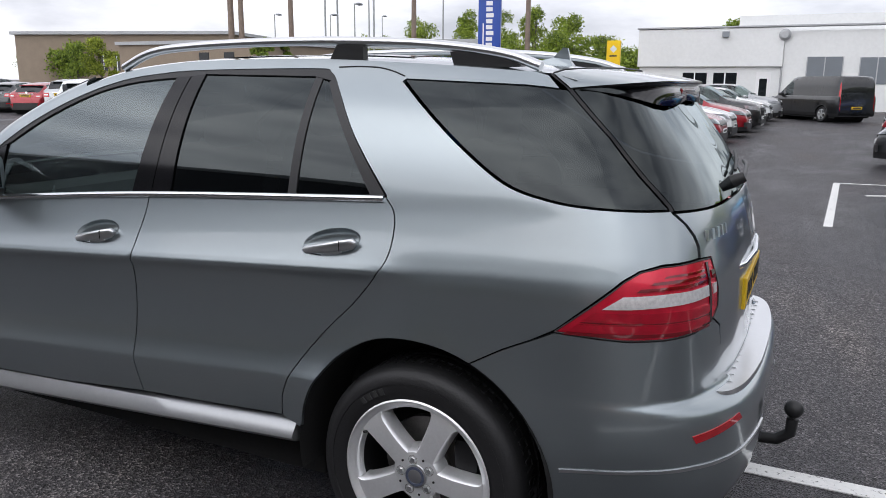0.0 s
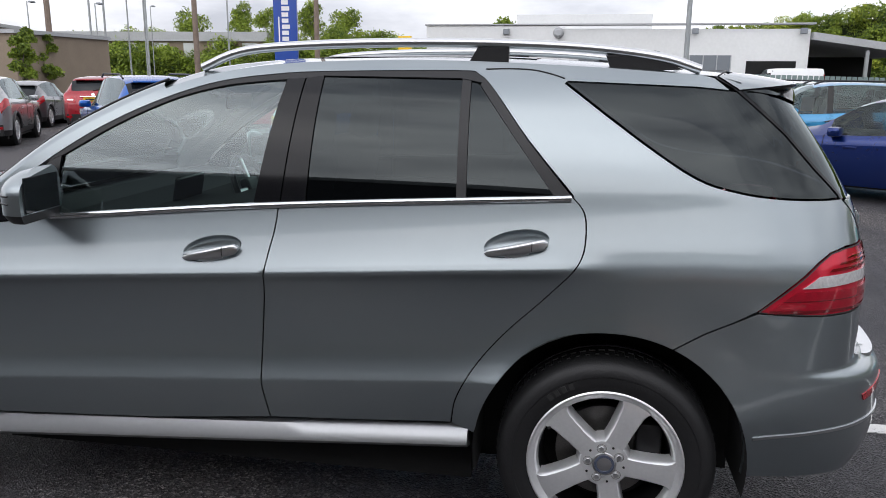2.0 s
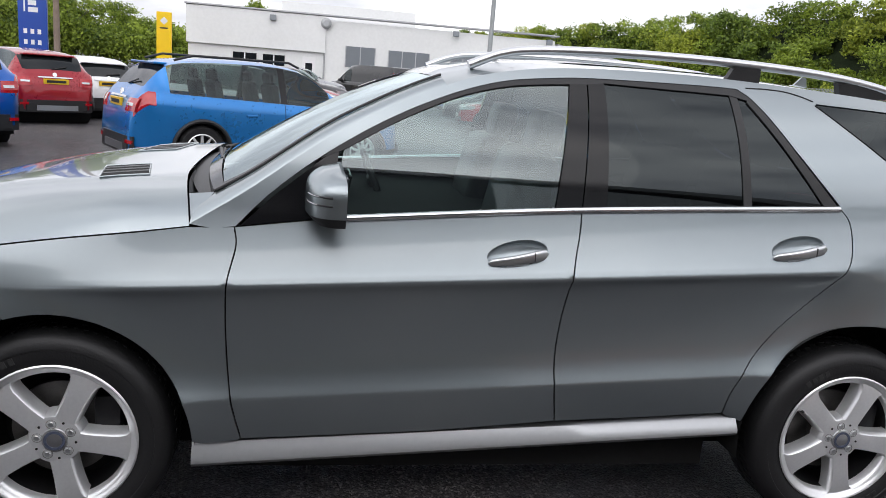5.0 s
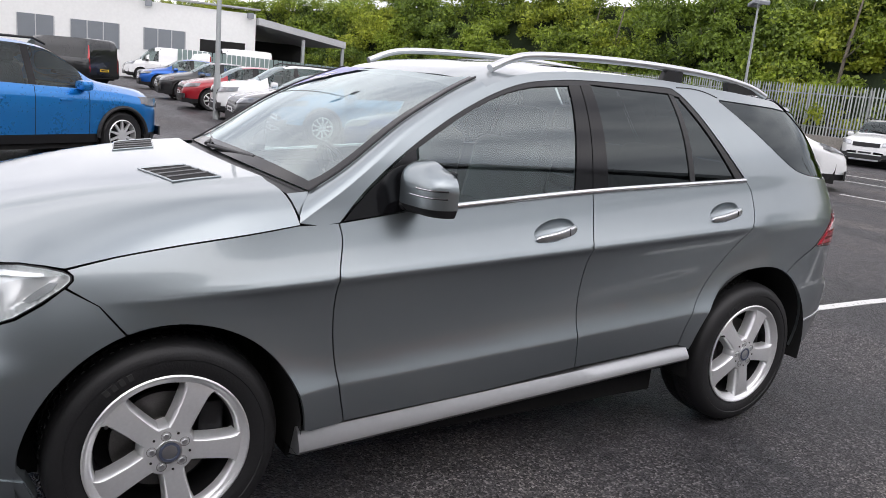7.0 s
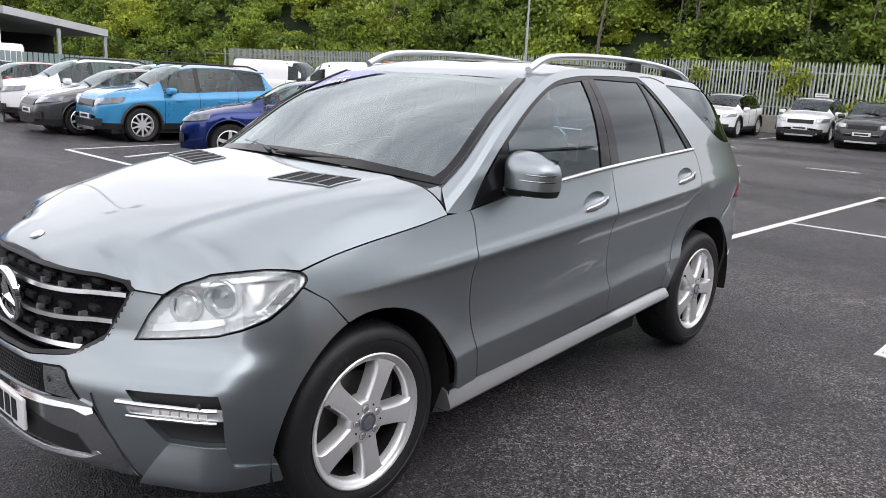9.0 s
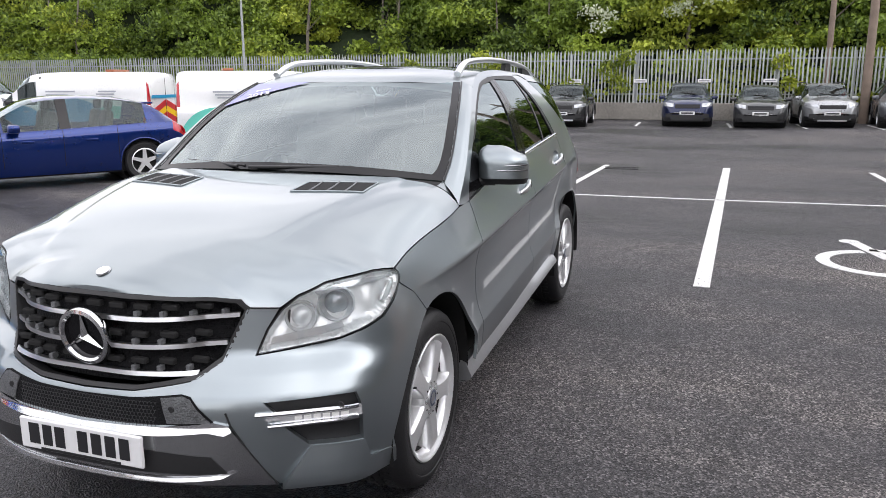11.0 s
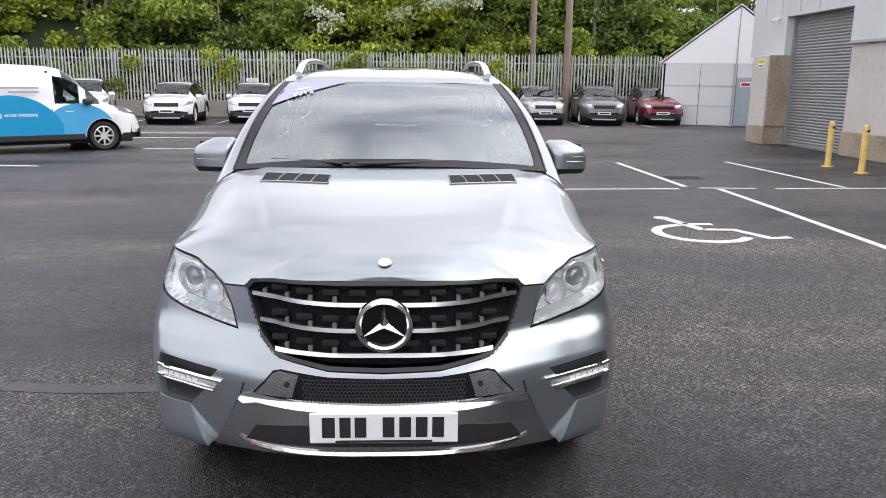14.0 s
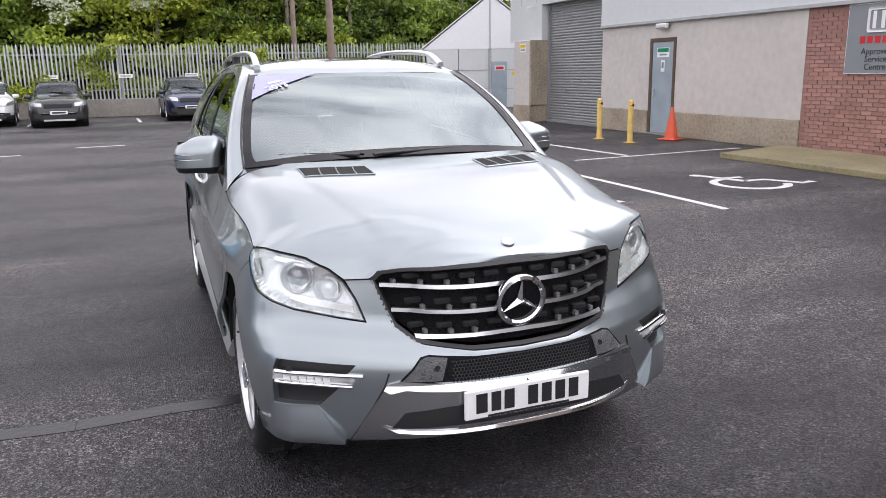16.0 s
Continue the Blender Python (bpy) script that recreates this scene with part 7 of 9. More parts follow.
roof_edge = [p for p in ROOF_PTS if p[0] > -.24] + [np.array(P3(*S((1.775, 1.678)))), np.array(P3(*S((1.85, 1.658))))]
n_ = len(roof_edge)
roof_spine = [np.array((-.235 + 2.135 * i / (n_ - 1), 0, float(pchip(-.235 + 2.135 * i / (n_ - 1), [(-.235, 1.666), (-.1, 1.702), (0, 1.722), (.4, 1.752), (.9, 1.752), (1.5, 1.725), (1.9, 1.690)])))) for i in range(n_)]
roof_edge[0] = roof_edge[0] + np.array((0, 0, -.006))
roof_spine[0] = roof_spine[0] + np.array((0, 0, -.010))
patch("roof", roof_edge, roof_spine, SUV_PAINT, "grey metallic roof", [6.0 - 3.2 * min(1, i / 10) for i in range(n_)], 22, xbow=2.6)
sun_e = [np.array((x, -.40, float(pchip(x, [(0, 1.705), (.4, 1.744), (.9, 1.746), (1.3, 1.732)])))) for x in np.linspace(.12, 1.15, 12)]
sun_c = [np.array((x, 0, float(pchip(x, [(0, 1.728), (.4, 1.757), (.9, 1.757), (1.3, 1.741)])))) for x in np.linspace(.10, 1.15, 12)]
patch("sunroof", sun_e, sun_c, M["gloss_black"], "dark glass sunroof", 2.2, 8)
sp_0, sp_1 = roof_edge[-2], roof_edge[-1]
sp_e = [np.array(P3(*S(p), .004)) for p in ((1.775, 1.679), (1.797, 1.664), (1.818, 1.650), (1.832, 1.641), (1.838, 1.635))]
sp_c = [np.array(p) for p in ((1.86, 0, 1.695), (1.93, 0, 1.688), (2.00, 0, 1.678), (2.06, 0, 1.666), (2.092, 0, 1.658))]
patch("spoiler", sp_e, sp_c, SUV_PAINT, "grey roof spoiler over the rear glass", 6.0, 18)
lip_e = [sp_e[-1], sp_e[-1] + np.array((.001, .003, -.008)), sp_e[-1] + np.array((-.012, .010, -.016))]
lip_c = [np.array(p) for p in ((2.092, 0, 1.658), (2.094, 0, 1.649), (2.080, 0, 1.642))]
patch("spoiler_lip", lip_e, lip_c, M["gloss_black"], "thin black spoiler lip", 6.0, 18)
under = bmesh.new()
prev = None
for y_ in np.linspace(-1, 1, 41) * abs(lip_e[-1][1]):
    r_ = abs(y_ / lip_e[-1][1])
    top_ = lip_e[-1] + (lip_c[-1] - lip_e[-1]) * (1 - r_ ** 6.0)
    low_ = P3(*S(("r", abs(y_), 1.590 - .014 * math.sin(math.pi * r_) + .042 * r_ ** 6)), .010)
    row_ = [under.verts.new((top_[0] + (low_[0] - top_[0]) * k + .008 * math.sin(math.pi * k) * (1 - r_ ** 4), y_, top_[2] + (low_[2] - top_[2]) * k ** 1.15)) for k in (0, .2, .4, .6, .8, 1)]
    if prev:
        for k in range(5):
            under.faces.new((prev[k], prev[k + 1], row_[k + 1], row_[k]))
    prev = row_
bmesh.ops.recalc_face_normals(under, faces=under.faces)
part("spoiler_underside", under, M["gloss_black"], suv, "black spoiler underside", True)
part("brake_light", box(2.050, 2.093, -.15, .15, 1.610, 1.634, .006), LENS["deep"], suv, "high-level brake light")
for sd in (-1, 1):
    e_ = abs(sp_0[1])
    part("roof_seam", tube([(sp_0[0], sd * e_, sp_0[2] + .002), (1.797, sd * e_ * .93, 1.691), (1.830, sd * e_ * .7, 1.697), (1.852, sd * e_ * .4, 1.701), (1.862, 0, 1.702)], .003, 6), M["black"], suv)
fin = bmesh.new()
fo_ = [(1.46, 1.716), (1.66, 1.708), (1.642, 1.735), (1.632, 1.778), (1.612, 1.782), (1.575, 1.744)]
for sd in (1, -1):
    vs = [fin.verts.new((x, sd * (.026 if z < 1.72 else .006), z)) for x, z in fo_]
    fin.faces.new(vs if sd < 0 else vs[::-1])
fv = list(fin.verts)
for i in range(6):
    j = (i + 1) % 6
    fin.faces.new((fv[i], fv[j], fv[6 + j], fv[6 + i]))
bmesh.ops.recalc_face_normals(fin, faces=fin.faces)
part("aerial_fin", fin, SUV_PAINT, suv, "grey shark-fin aerial")
for sd in (-1, 1):
    path_ = catmull([(-.10, sd * .575, 1.698), (.02, sd * .568, 1.748), (.16, sd * .562, 1.772), (.5, sd * .556, 1.788), (.9, sd * .553, 1.790), (1.3, sd * .553, 1.775), (1.58, sd * .558, 1.742), (1.72, sd * .565, 1.700)], 8)
    rb = bmesh.new()
    prev = None
    for i, p in enumerate(path_):
        q = path_[min(i + 1, len(path_) - 1)]
        o_ = path_[max(i - 1, 0)]
        d = Vector(q) - Vector(o_)
        up = Vector((-d.z, 0, d.x)).normalized()
        ring = [rb.verts.new(Vector(p) + Vector((0, .021 * math.cos(a), 0)) + up * .017 * math.sin(a)) for a in [2 * math.pi * k / 12 for k in range(12)]]
        if prev:
            for k in range(12):
                rb.faces.new((prev[k], prev[(k + 1) % 12], ring[(k + 1) % 12], ring[k]))
        else:
            rb.faces.new(ring)
        prev = ring
    rb.faces.new(prev[::-1])
    bmesh.ops.recalc_face_normals(rb, faces=rb.faces)
    rl = part("roof_rail", rb, M["satin"], suv, "satin aluminium roof rail", True)
    for x0, x1 in ((.90, 1.06), (1.42, 1.66)):
        fb_ = bmesh.new()
        zt = 1.775 if x0 < 1.2 else 1.748
        if x0 < 0:
            zt = 1.752
        q = [(x0, 1.690), (x1, 1.700), (x1 + (.0 if x0 < 1.2 else -.10), zt), (x0 + (.05 if x0 < 1.2 else -.02), zt)]
        vs0 = [fb_.verts.new((x, sd * .556 - .016, z)) for x, z in q]
        vs1 = [fb_.verts.new((x, sd * .556 + .016, z)) for x, z in q]
        fb_.faces.new(vs0)
        fb_.faces.new(vs1[::-1])
        for i in range(4):
            fb_.faces.new((vs0[i], vs1[i], vs1[(i + 1) % 4], vs0[(i + 1) % 4]))
        bmesh.ops.recalc_face_normals(fb_, faces=fb_.faces)
        part("rail_foot", fb_, M["black"], rl, "black rail foot")

# bonnet
he = dense([S(p) for p in HOOD_E], 0.03)
k_end = next(i for i, p in enumerate(he) if p[0] >= S(HOOD_E[-1])[0] - 0.02)
he = he[:k_end + 1]
hood_edge = [np.array(P3(*p)) for p in he]
x0_, x1_ = hood_edge[0][0], hood_edge[-1][0]
hood_spine = []
for p in hood_edge:
    u = (p[0] - x0_) / (x1_ - x0_)
    xs = x0_ + (-1.10 - x0_) * max(0.0, u)
    hood_spine.append(np.array((xs, 0, float(pchip(xs, [(-2.29, .974), (-2.26, 1.004), (-2.21, 1.030), (-2.1, 1.066), (-1.9, 1.116), (-1.6, 1.175), (-1.3, 1.214), (-1.1, 1.232)])))))
HOOD_POW = [3.0 + 8.5 * min(1, max(0, (p[0] + 2.0) / .75)) ** 1.5 for p in hood_edge]
bonnet = patch("bonnet", hood_edge, hood_spine, SUV_PAINT, "grey metallic bonnet", HOOD_POW, 48, xbow=3.0)
for v in bonnet.data.vertices:
    u = min(1, max(0, (v.co.x + 2.2) / 1.0))
    k = min(1, max(0, (.43 + .24 * u - abs(v.co.y)) / .05))
    v.co.z += .009 * k * k * (3 - 2 * k) * min(1, u * 3)


bonnet_tree = BVHTree.FromPolygons([v.co for v in bonnet.data.vertices], [p.vertices for p in bonnet.data.polygons])


def hood_z(x, y):
    """Height of the bonnet at a place in plan."""
    at_ = bonnet_tree.ray_cast(Vector((x, y, 3)), Vector((0, 0, -1)))[0]
    return at_.z if at_ else 1.2


fin_dark = pbr("vent_slat_grey", (0.16, 0.165, 0.17), 0.4, var=0.1)
for sd in (-1, 1):
    vb_ = bmesh.new()
    lines_ = [(.278 + .0345 * q, -1.432 + .0060 * q) for q in range(10)]
    grid = [[vb_.verts.new((x0_v + .165 * k, sd * y, hood_z(x0_v + .165 * k, y) + .0022)) for k in (0, .25, .5, .75, 1)] for y, x0_v in lines_]
    for p, q in zip(grid, grid[1:]):
        for k in range(4):
            vb_.faces.new((p[k], p[k + 1], q[k + 1], q[k]))
    bmesh.ops.recalc_face_normals(vb_, faces=vb_.faces)
    vent = part("bonnet_vent", vb_, M["dark"], suv, "black slatted bonnet vent", True)
    on_ = lambda y, x_: (x_, sd * y, hood_z(x_, y) + .0035)
    rim_ = [on_(y, x_) for y, x_ in lines_] + [on_(lines_[-1][0], lines_[-1][1] + .165 * k) for k in (.25, .5, .75)] + [on_(y, x_ + .165) for y, x_ in lines_[::-1]] + [on_(lines_[0][0], lines_[0][1] + .165 * k) for k in (.75, .5, .25, 0)]
    part("vent_rim", tube(rim_, .0032, 6), SUV_PAINT, vent, "grey vent rim", True)
    for i in range(3):
        y_, xv_ = lines_[0][0] + .0776 * (i + 1), lines_[0][1] + .0135 * (i + 1)
        part("slat", tube([on_(y_ - .020 * k * k, xv_ + .163 * k) for k in (0, .25, .5, .75, 1)], .0036, 6), fin_dark, vent, "", True)
part("bonnet_badge", moved(cyl(.026, .024, .005, 24), pose(-2.225, 0, 1.026, 0, -24)), M["satin"], suv, "round plain silver bonnet badge")

# windscreen and cowl
ws_low, ws_top = np.array((-.985, -.80, 1.150)), None
edge_ws = [np.array(P3(*S(p))) for p in ROOF_E if -1.04 <= p[0] <= -.19]
outer_ws = edge_ws
edge_ws = []
for i, p in enumerate(outer_ws):
    k = i / len(outer_ws)
    w_ = (1 - k) ** 2.2
    edge_ws.append(np.array((p[0] - .010 + .080 * w_, p[1] + .066 + .034 * w_, p[2] + .030 + .062 * w_)))
nw = len(edge_ws)
spine_ws = []
for i in range(nw):
    k = i / (nw - 1)
    spine_ws.append(np.array((-1.045 + (1.045 - .215) * k, 0, 1.243 + (1.664 - 1.243) * k + .034 * math.sin(math.pi * k))))
patch("windscreen", edge_ws, spine_ws, M["screen"], "clear windscreen", 2.2, 18)
patch("windscreen_border", [np.array((p[0] - .004, p[1], p[2] + .003)) for p in edge_ws[:3]], [np.array((p[0] - .004, 0, p[2] + .004)) for p in spine_ws[:3]], M["gloss_black"], "black screen border", 2.2, 18)
for sd in (-1, 1):
    pb_ = bmesh.new()
    prev = None
    for p, q in zip(outer_ws, edge_ws):
        mid = (p + q) / 2 + np.array((-.010, -.006, .008))
        ring = [pb_.verts.new((v[0], sd * abs(v[1]), v[2])) for v in (p, p * .6 + mid * .4 + np.array((-.004, -.003, .003)), mid, q)]
        if prev:
            for k in range(3):
                pb_.faces.new((prev[k], prev[k + 1], ring[k + 1], ring[k]))
        prev = ring
    bmesh.ops.recalc_face_normals(pb_, faces=pb_.faces)
    part("a_pillar", pb_, SUV_PAINT, suv, "grey metallic screen pillar", True)
    tb = tube([(p[0] - .006, sd * (abs(p[1]) + .006), p[2] + .004) for p in edge_ws], .0045, 8)
    part("screen_seal", tb, M["black"], suv, "", True)
patch("cowl_panel", [np.array((-1.0, -.80, 1.190)), np.array((-.945, -.78, 1.206))], [np.array((-1.115, 0, 1.222)), np.array((-1.035, 0, 1.238))], M["black"], "black scuttle panel", 2.4, 18)
for x0, y0, x1, y1 in ((-1.055, .17, -.995, -.36), (-1.045, .24, -.93, .62)):
    w_ = part("wiper", rod((x0, y0, 1.258), (x1, y1 * .8, 1.266), .008), M["black"], suv, "black wiper arm")
    part("blade", rod((x0 + .02, y0 - .03, 1.262), (x1 + .01, y1, 1.268), .005), M["rubber"], w_)


def ws_low(y):
    """The lower border of the screen, and of the pillar's foot outside it."""
    a, o_ = abs(y), (abs(edge_ws[0][1]), abs(outer_ws[0][1]))
    if a >= o_[0]:
        k = (a - o_[0]) / (o_[1] - o_[0])
        return edge_ws[0] + (outer_ws[0] - edge_ws[0]) * k
    k = 1 - (a / o_[0]) ** 2.2
    return edge_ws[0] + (spine_ws[0] - edge_ws[0]) * k


for sd in (-1, 1):
    for y0_, y1_, dip, mat_, nm_, lb_ in ((.795, .882, 0.0, SUV_PAINT, "scuttle_corner", "grey panel between bonnet and screen pillar"), (.36, .793, .045, M["black"], "scuttle_well", "dark well below the windscreen")):
        fb_ = bmesh.new()
        prev = None
        for y_ in np.linspace(y0_, y1_, 16):
            e, c = hood_edge[-1], hood_spine[-1]
            r_ = min(1, y_ / abs(e[1]))
            lo_ = (e[0] + (c[0] - e[0]) * (1 - r_ ** 3.0) + .006, sd * y_, e[2] + (c[2] - e[2]) * (1 - r_ ** HOOD_POW[-1]) + (.003 if not dip else -.006))
            hi_ = ws_low(y_)
            hi_ = (hi_[0] - .004, sd * y_, hi_[2] + (.001 if not dip else -.004))
            row_ = [fb_.verts.new(tuple(a_ + (b_ - a_) * k - (dip * math.sin(math.pi * k) ** .6 if q_ == 2 else 0) for q_, (a_, b_) in enumerate(zip(lo_, hi_)))) for k in (0, .25, .5, .75, 1)]
            if prev:
                for k in range(4):
                    fb_.faces.new((prev[k], prev[k + 1], row_[k + 1], row_[k]))
            prev = row_
        bmesh.ops.recalc_face_normals(fb_, faces=fb_.faces)
        part(nm_, fb_, mat_, suv, lb_, True)
tag_m = pbr("windscreen_sticker", (0.36, 0.37, 0.60), 0.5, var=0.1)
i_ = int(nw * .80)
sk = bmesh.new()


def ws_pt(i, y):
    e, c = edge_ws[i], spine_ws[i]
    v = 1 - min(1, abs(y) / abs(e[1]))
    return Vector((e[0] + (c[0] - e[0]) * (1 - (1 - v) ** 2.2) - .006, y, e[2] + (c[2] - e[2]) * (1 - (1 - v) ** 2.2) + .006))


for sd in (-1, 1):
    fb_ = bmesh.new()
    prev = None
    for i in range(nw):
        ye = abs(edge_ws[i][1])
        pair_ = [fb_.verts.new(ws_pt(i, sd * (ye - d_)) + Vector((.003, 0, -.003))) for d_ in (.002, .02, .042 + .03 * max(0, 1 - i / 6) ** 2)]
        if prev:
            for k in range(2):
                fb_.faces.new((prev[k], prev[k + 1], pair_[k + 1], pair_[k]))
        prev = pair_
    bmesh.ops.recalc_face_normals(fb_, faces=fb_.faces)
    part("windscreen_border", fb_, M["gloss_black"], suv, "black screen border", True)
y_a, y_b = abs(edge_ws[nw - 2][1]) - .03, abs(edge_ws[int(nw * .66)][1]) - .03
sk.faces.new([sk.verts.new(p) for p in (ws_pt(nw - 2, .27), ws_pt(nw - 2, y_a), ws_pt(int(nw * .82), (y_a + y_b) / 2), ws_pt(int(nw * .64), y_b), ws_pt(int(nw * .78), .50))])
stk = part("price_sticker", sk, tag_m, suv, "violet corner sticker with pale bars")
p0_, p1_, p2_ = ws_pt(nw - 8, .505), ws_pt(nw - 8, .405), ws_pt(nw - 4, .505)
ex_ = (p1_ - p0_).normalized()
ez_ = ex_.cross(p2_ - p0_).normalized()
ey_ = ez_.cross(ex_)
fr_ = Matrix((ex_, ey_, ez_)).transposed().to_4x4()
for words_, up_, sz_ in (("2013", -.01, .068),):
    part("year_lettering", lettering(words_, sz_, Matrix.Translation(p0_ + ey_ * up_ + ez_ * .0015 - ex_ * .01) @ fr_ @ Matrix.Rotation(radians(24), 4, "Z")), M["white_sign"], stk, "white year lettering")
sb = bmesh.new()
sb.faces.new([sb.verts.new(p0_ + ez_ * .002 + ex_ * a + ey_ * b) for a, b in ((-.05, .030), (.03, .062), (.022, .080), (-.058, .048))])
part("sticker_bar", sb, M["white_sign"], stk)

# front: bumper, lamps, grille
DUCT = [("f", .611, .626), ("f", .739, .629), ("f", .819, .633), ("f", .868, .634), ("f", .882, .60), ("f", .886, .55), ("f", .884, .462), ("f", .82, .463), ("f", .735, .466), ("f", .668, .541), ("f", .652, .58)]
LOWER = [("f", 0, .640), ("f", .2, .646), ("f", .365, .662), ("f", .395, .655), ("f", .425, .62), ("f", .475, .566), ("f", .3, .560), ("f", 0, .552)]
skin("front_bumper", [("f", 0, .655), ("f", .2, .662), ("f", .38, .695), ("f", .455, .748), ("f", .512, .915), ("f", .602, .909), ("f", .570, .843), ("f", .545, .758), ("f", .636, .769), ("f", .715, .781), ("f", .785, .794), ("f", .848, .819), (-1.876, .855), (-1.805, .898), (-1.748, .940), (-1.660, .8875), (-1.590, .799), *front_arch_bumper, (-1.888, .40), (-1.866, .363), (-1.835, .290), ("f", .80, .314), ("f", .66, .322), ("f", .5, .345), ("f", 0, .365)], SUV_PAINT, "grey metallic front bumper", centre=True, res=0.024, holes=(DUCT,), depth=0.030)
for nm_, poly, mt_, lb_ in (("corner_duct", [("f", .60, .64), ("f", .74, .645), ("f", .87, .65), ("f", .89, .60), ("f", .89, .45), ("f", .72, .45), ("f", .64, .54)], M["black"], "black bumper duct"),):
    skin(nm_, poly, mt_, lb_, -.028, .004, res=0.02)
HLM = {"glow": pbr("lamp_reflector", (0.97, 0.975, 0.98), 0.22, 0.35, var=0.04, scale=30), "dark": pbr("lamp_inner", (0.88, 0.89, 0.90), 0.14, 0.6, var=0.12, scale=40), "lens": pbr("lamp_projector", (0.38, 0.40, 0.42), 0.05, 0.4, var=0.2, scale=20, coat=1.0)}
cover = glass_mat("lamp_cover", (0.97, 0.98, 0.98), 1.0, 0.02, 1.4, 0.05)
lamp_rim = np.array(dense([S(p) for p in HL_LOW + HL_TOP]))


def lamp_bed(s_, z_):
    """Depth of the lamp's housing: shallow at its rim, rippled inside."""
    d = np.min(np.hypot(np.atleast_1d(s_)[:, None] - lamp_rim[:, 0], np.atleast_1d(z_)[:, None] - lamp_rim[:, 1]), 1)
    return -.002 - np.clip(d / .022, 0, 1) * (.030 + .010 * np.sin(np.atleast_1d(s_) * 38) * np.sin(np.atleast_1d(z_) * 30))


hl = skin("headlight", HL_LOW + HL_TOP, HLM["glow"], "clear headlight with two round reflectors", lamp_bed, 0.01, res=0.013)
for pc, lm in zip(skin("lamp_cover", HL_LOW + HL_TOP, cover, "clear lamp cover", 0.002, 0.003, res=0.02), hl):
    pc.parent = lm
    pc.visible_shadow = False
for sd, lm in ((-1, hl[0]), (1, hl[1])):
    for (yy, zz_, rr_), key in (((.668, .872, .050), "glow"), ((.775, .910, .058), "lens")):
        c_ = P3(*S(("f", yy, zz_)), -.036)
        turn = Matrix.Translation((c_[0], sd * abs(c_[1]), c_[2])) @ look((0, 0, 0), (-1, sd * .45, .06)) @ pose(0, 0, 0, -90)
        bowl = part("reflector", moved(lathe([(rr_ * 1.12, .0), (rr_ * 1.12, .022), (rr_ * 1.02, .026), (rr_ * .95, .020), (rr_ * .80, .006), (rr_ * .55, .000)], 32), turn), HLM["dark"], lm, "round headlight reflector", True)
        part("bulb_lens", moved(lathe([(rr_ * .72, .004), (rr_ * .66, .014), (rr_ * .45, .022), (rr_ * .2, .026), (.0005, .027)], 28), turn), HLM[key], bowl, "", True)
for nm_, poly, mt_, o_ in (("indicator", [("f", .585, .788), ("f", .66, .798), ("f", .74, .812), ("f", .80, .832), ("f", .79, .850), ("f", .72, .836), ("f", .65, .824), ("f", .59, .812)], HLM["dark"], -.014),
                           ("lamp_rib", [("f", .70, .955), ("f", .76, .975), (-1.90, .990), (-1.80, .982), (-1.80, .972), (-1.90, .975), ("f", .77, .958), ("f", .71, .942)], HLM["dark"], -.012),
                           ("lamp_rib", [(-1.84, .90), (-1.78, .935), (-1.765, .955), (-1.785, .958), (-1.83, .93), (-1.86, .905)], HLM["dark"], -.012)):
    for pc, lm in zip(skin(nm_, poly, mt_, "pale lamp insert", o_, .012, res=0.012), hl):
        pc.parent = lm
for sd in (-1, 1):
    ln_ = [P3(*q_, -.001) for q_ in dense([S(p) for p in HL_LOW + HL_TOP], .03)]
    part("headlight_seal", tube([(q_[0], sd * abs(q_[1]), q_[2]) for q_ in ln_ + ln_[:1]], .0024, 6), M["black"], suv, "", True)

GO = [("f", 0, .960), ("f", .25, .960), ("f", .42, .950), ("f", .49, .940), ("f", .512, .915), ("f", .455, .765), ("f", .40, .715), ("f", .2, .678), ("f", 0, .672)]
mesh_m = pbr("black_honeycomb", (0.007, 0.007, 0.008), 0.6, spec=0.15, var=0.3, scale=40, bump=1.0, bscale=140)
grille = skin("grille", GO, mesh_m, "black slatted grille with chrome bars", -0.045, 0.01, centre=True)[0]
skin("grille_surround", [("f", 0, .972), ("f", .25, .970), ("f", .42, .960), ("f", .495, .948), ("f", .520, .916), ("f", .462, .752), ("f", .40, .702), ("f", .2, .666), ("f", 0, .660), ("f", 0, .674), ("f", .2, .680), ("f", .395, .716), ("f", .450, .764), ("f", .505, .912), ("f", .482, .936), ("f", .42, .947), ("f", .25, .957), ("f", 0, .959)], M["black"], "black grille frame", 0.0, 0.05, centre=True, res=0.015)
fin_m = pbr("grille_fin_grey", (0.11, 0.114, 0.118), 0.45, var=0.15, scale=30)
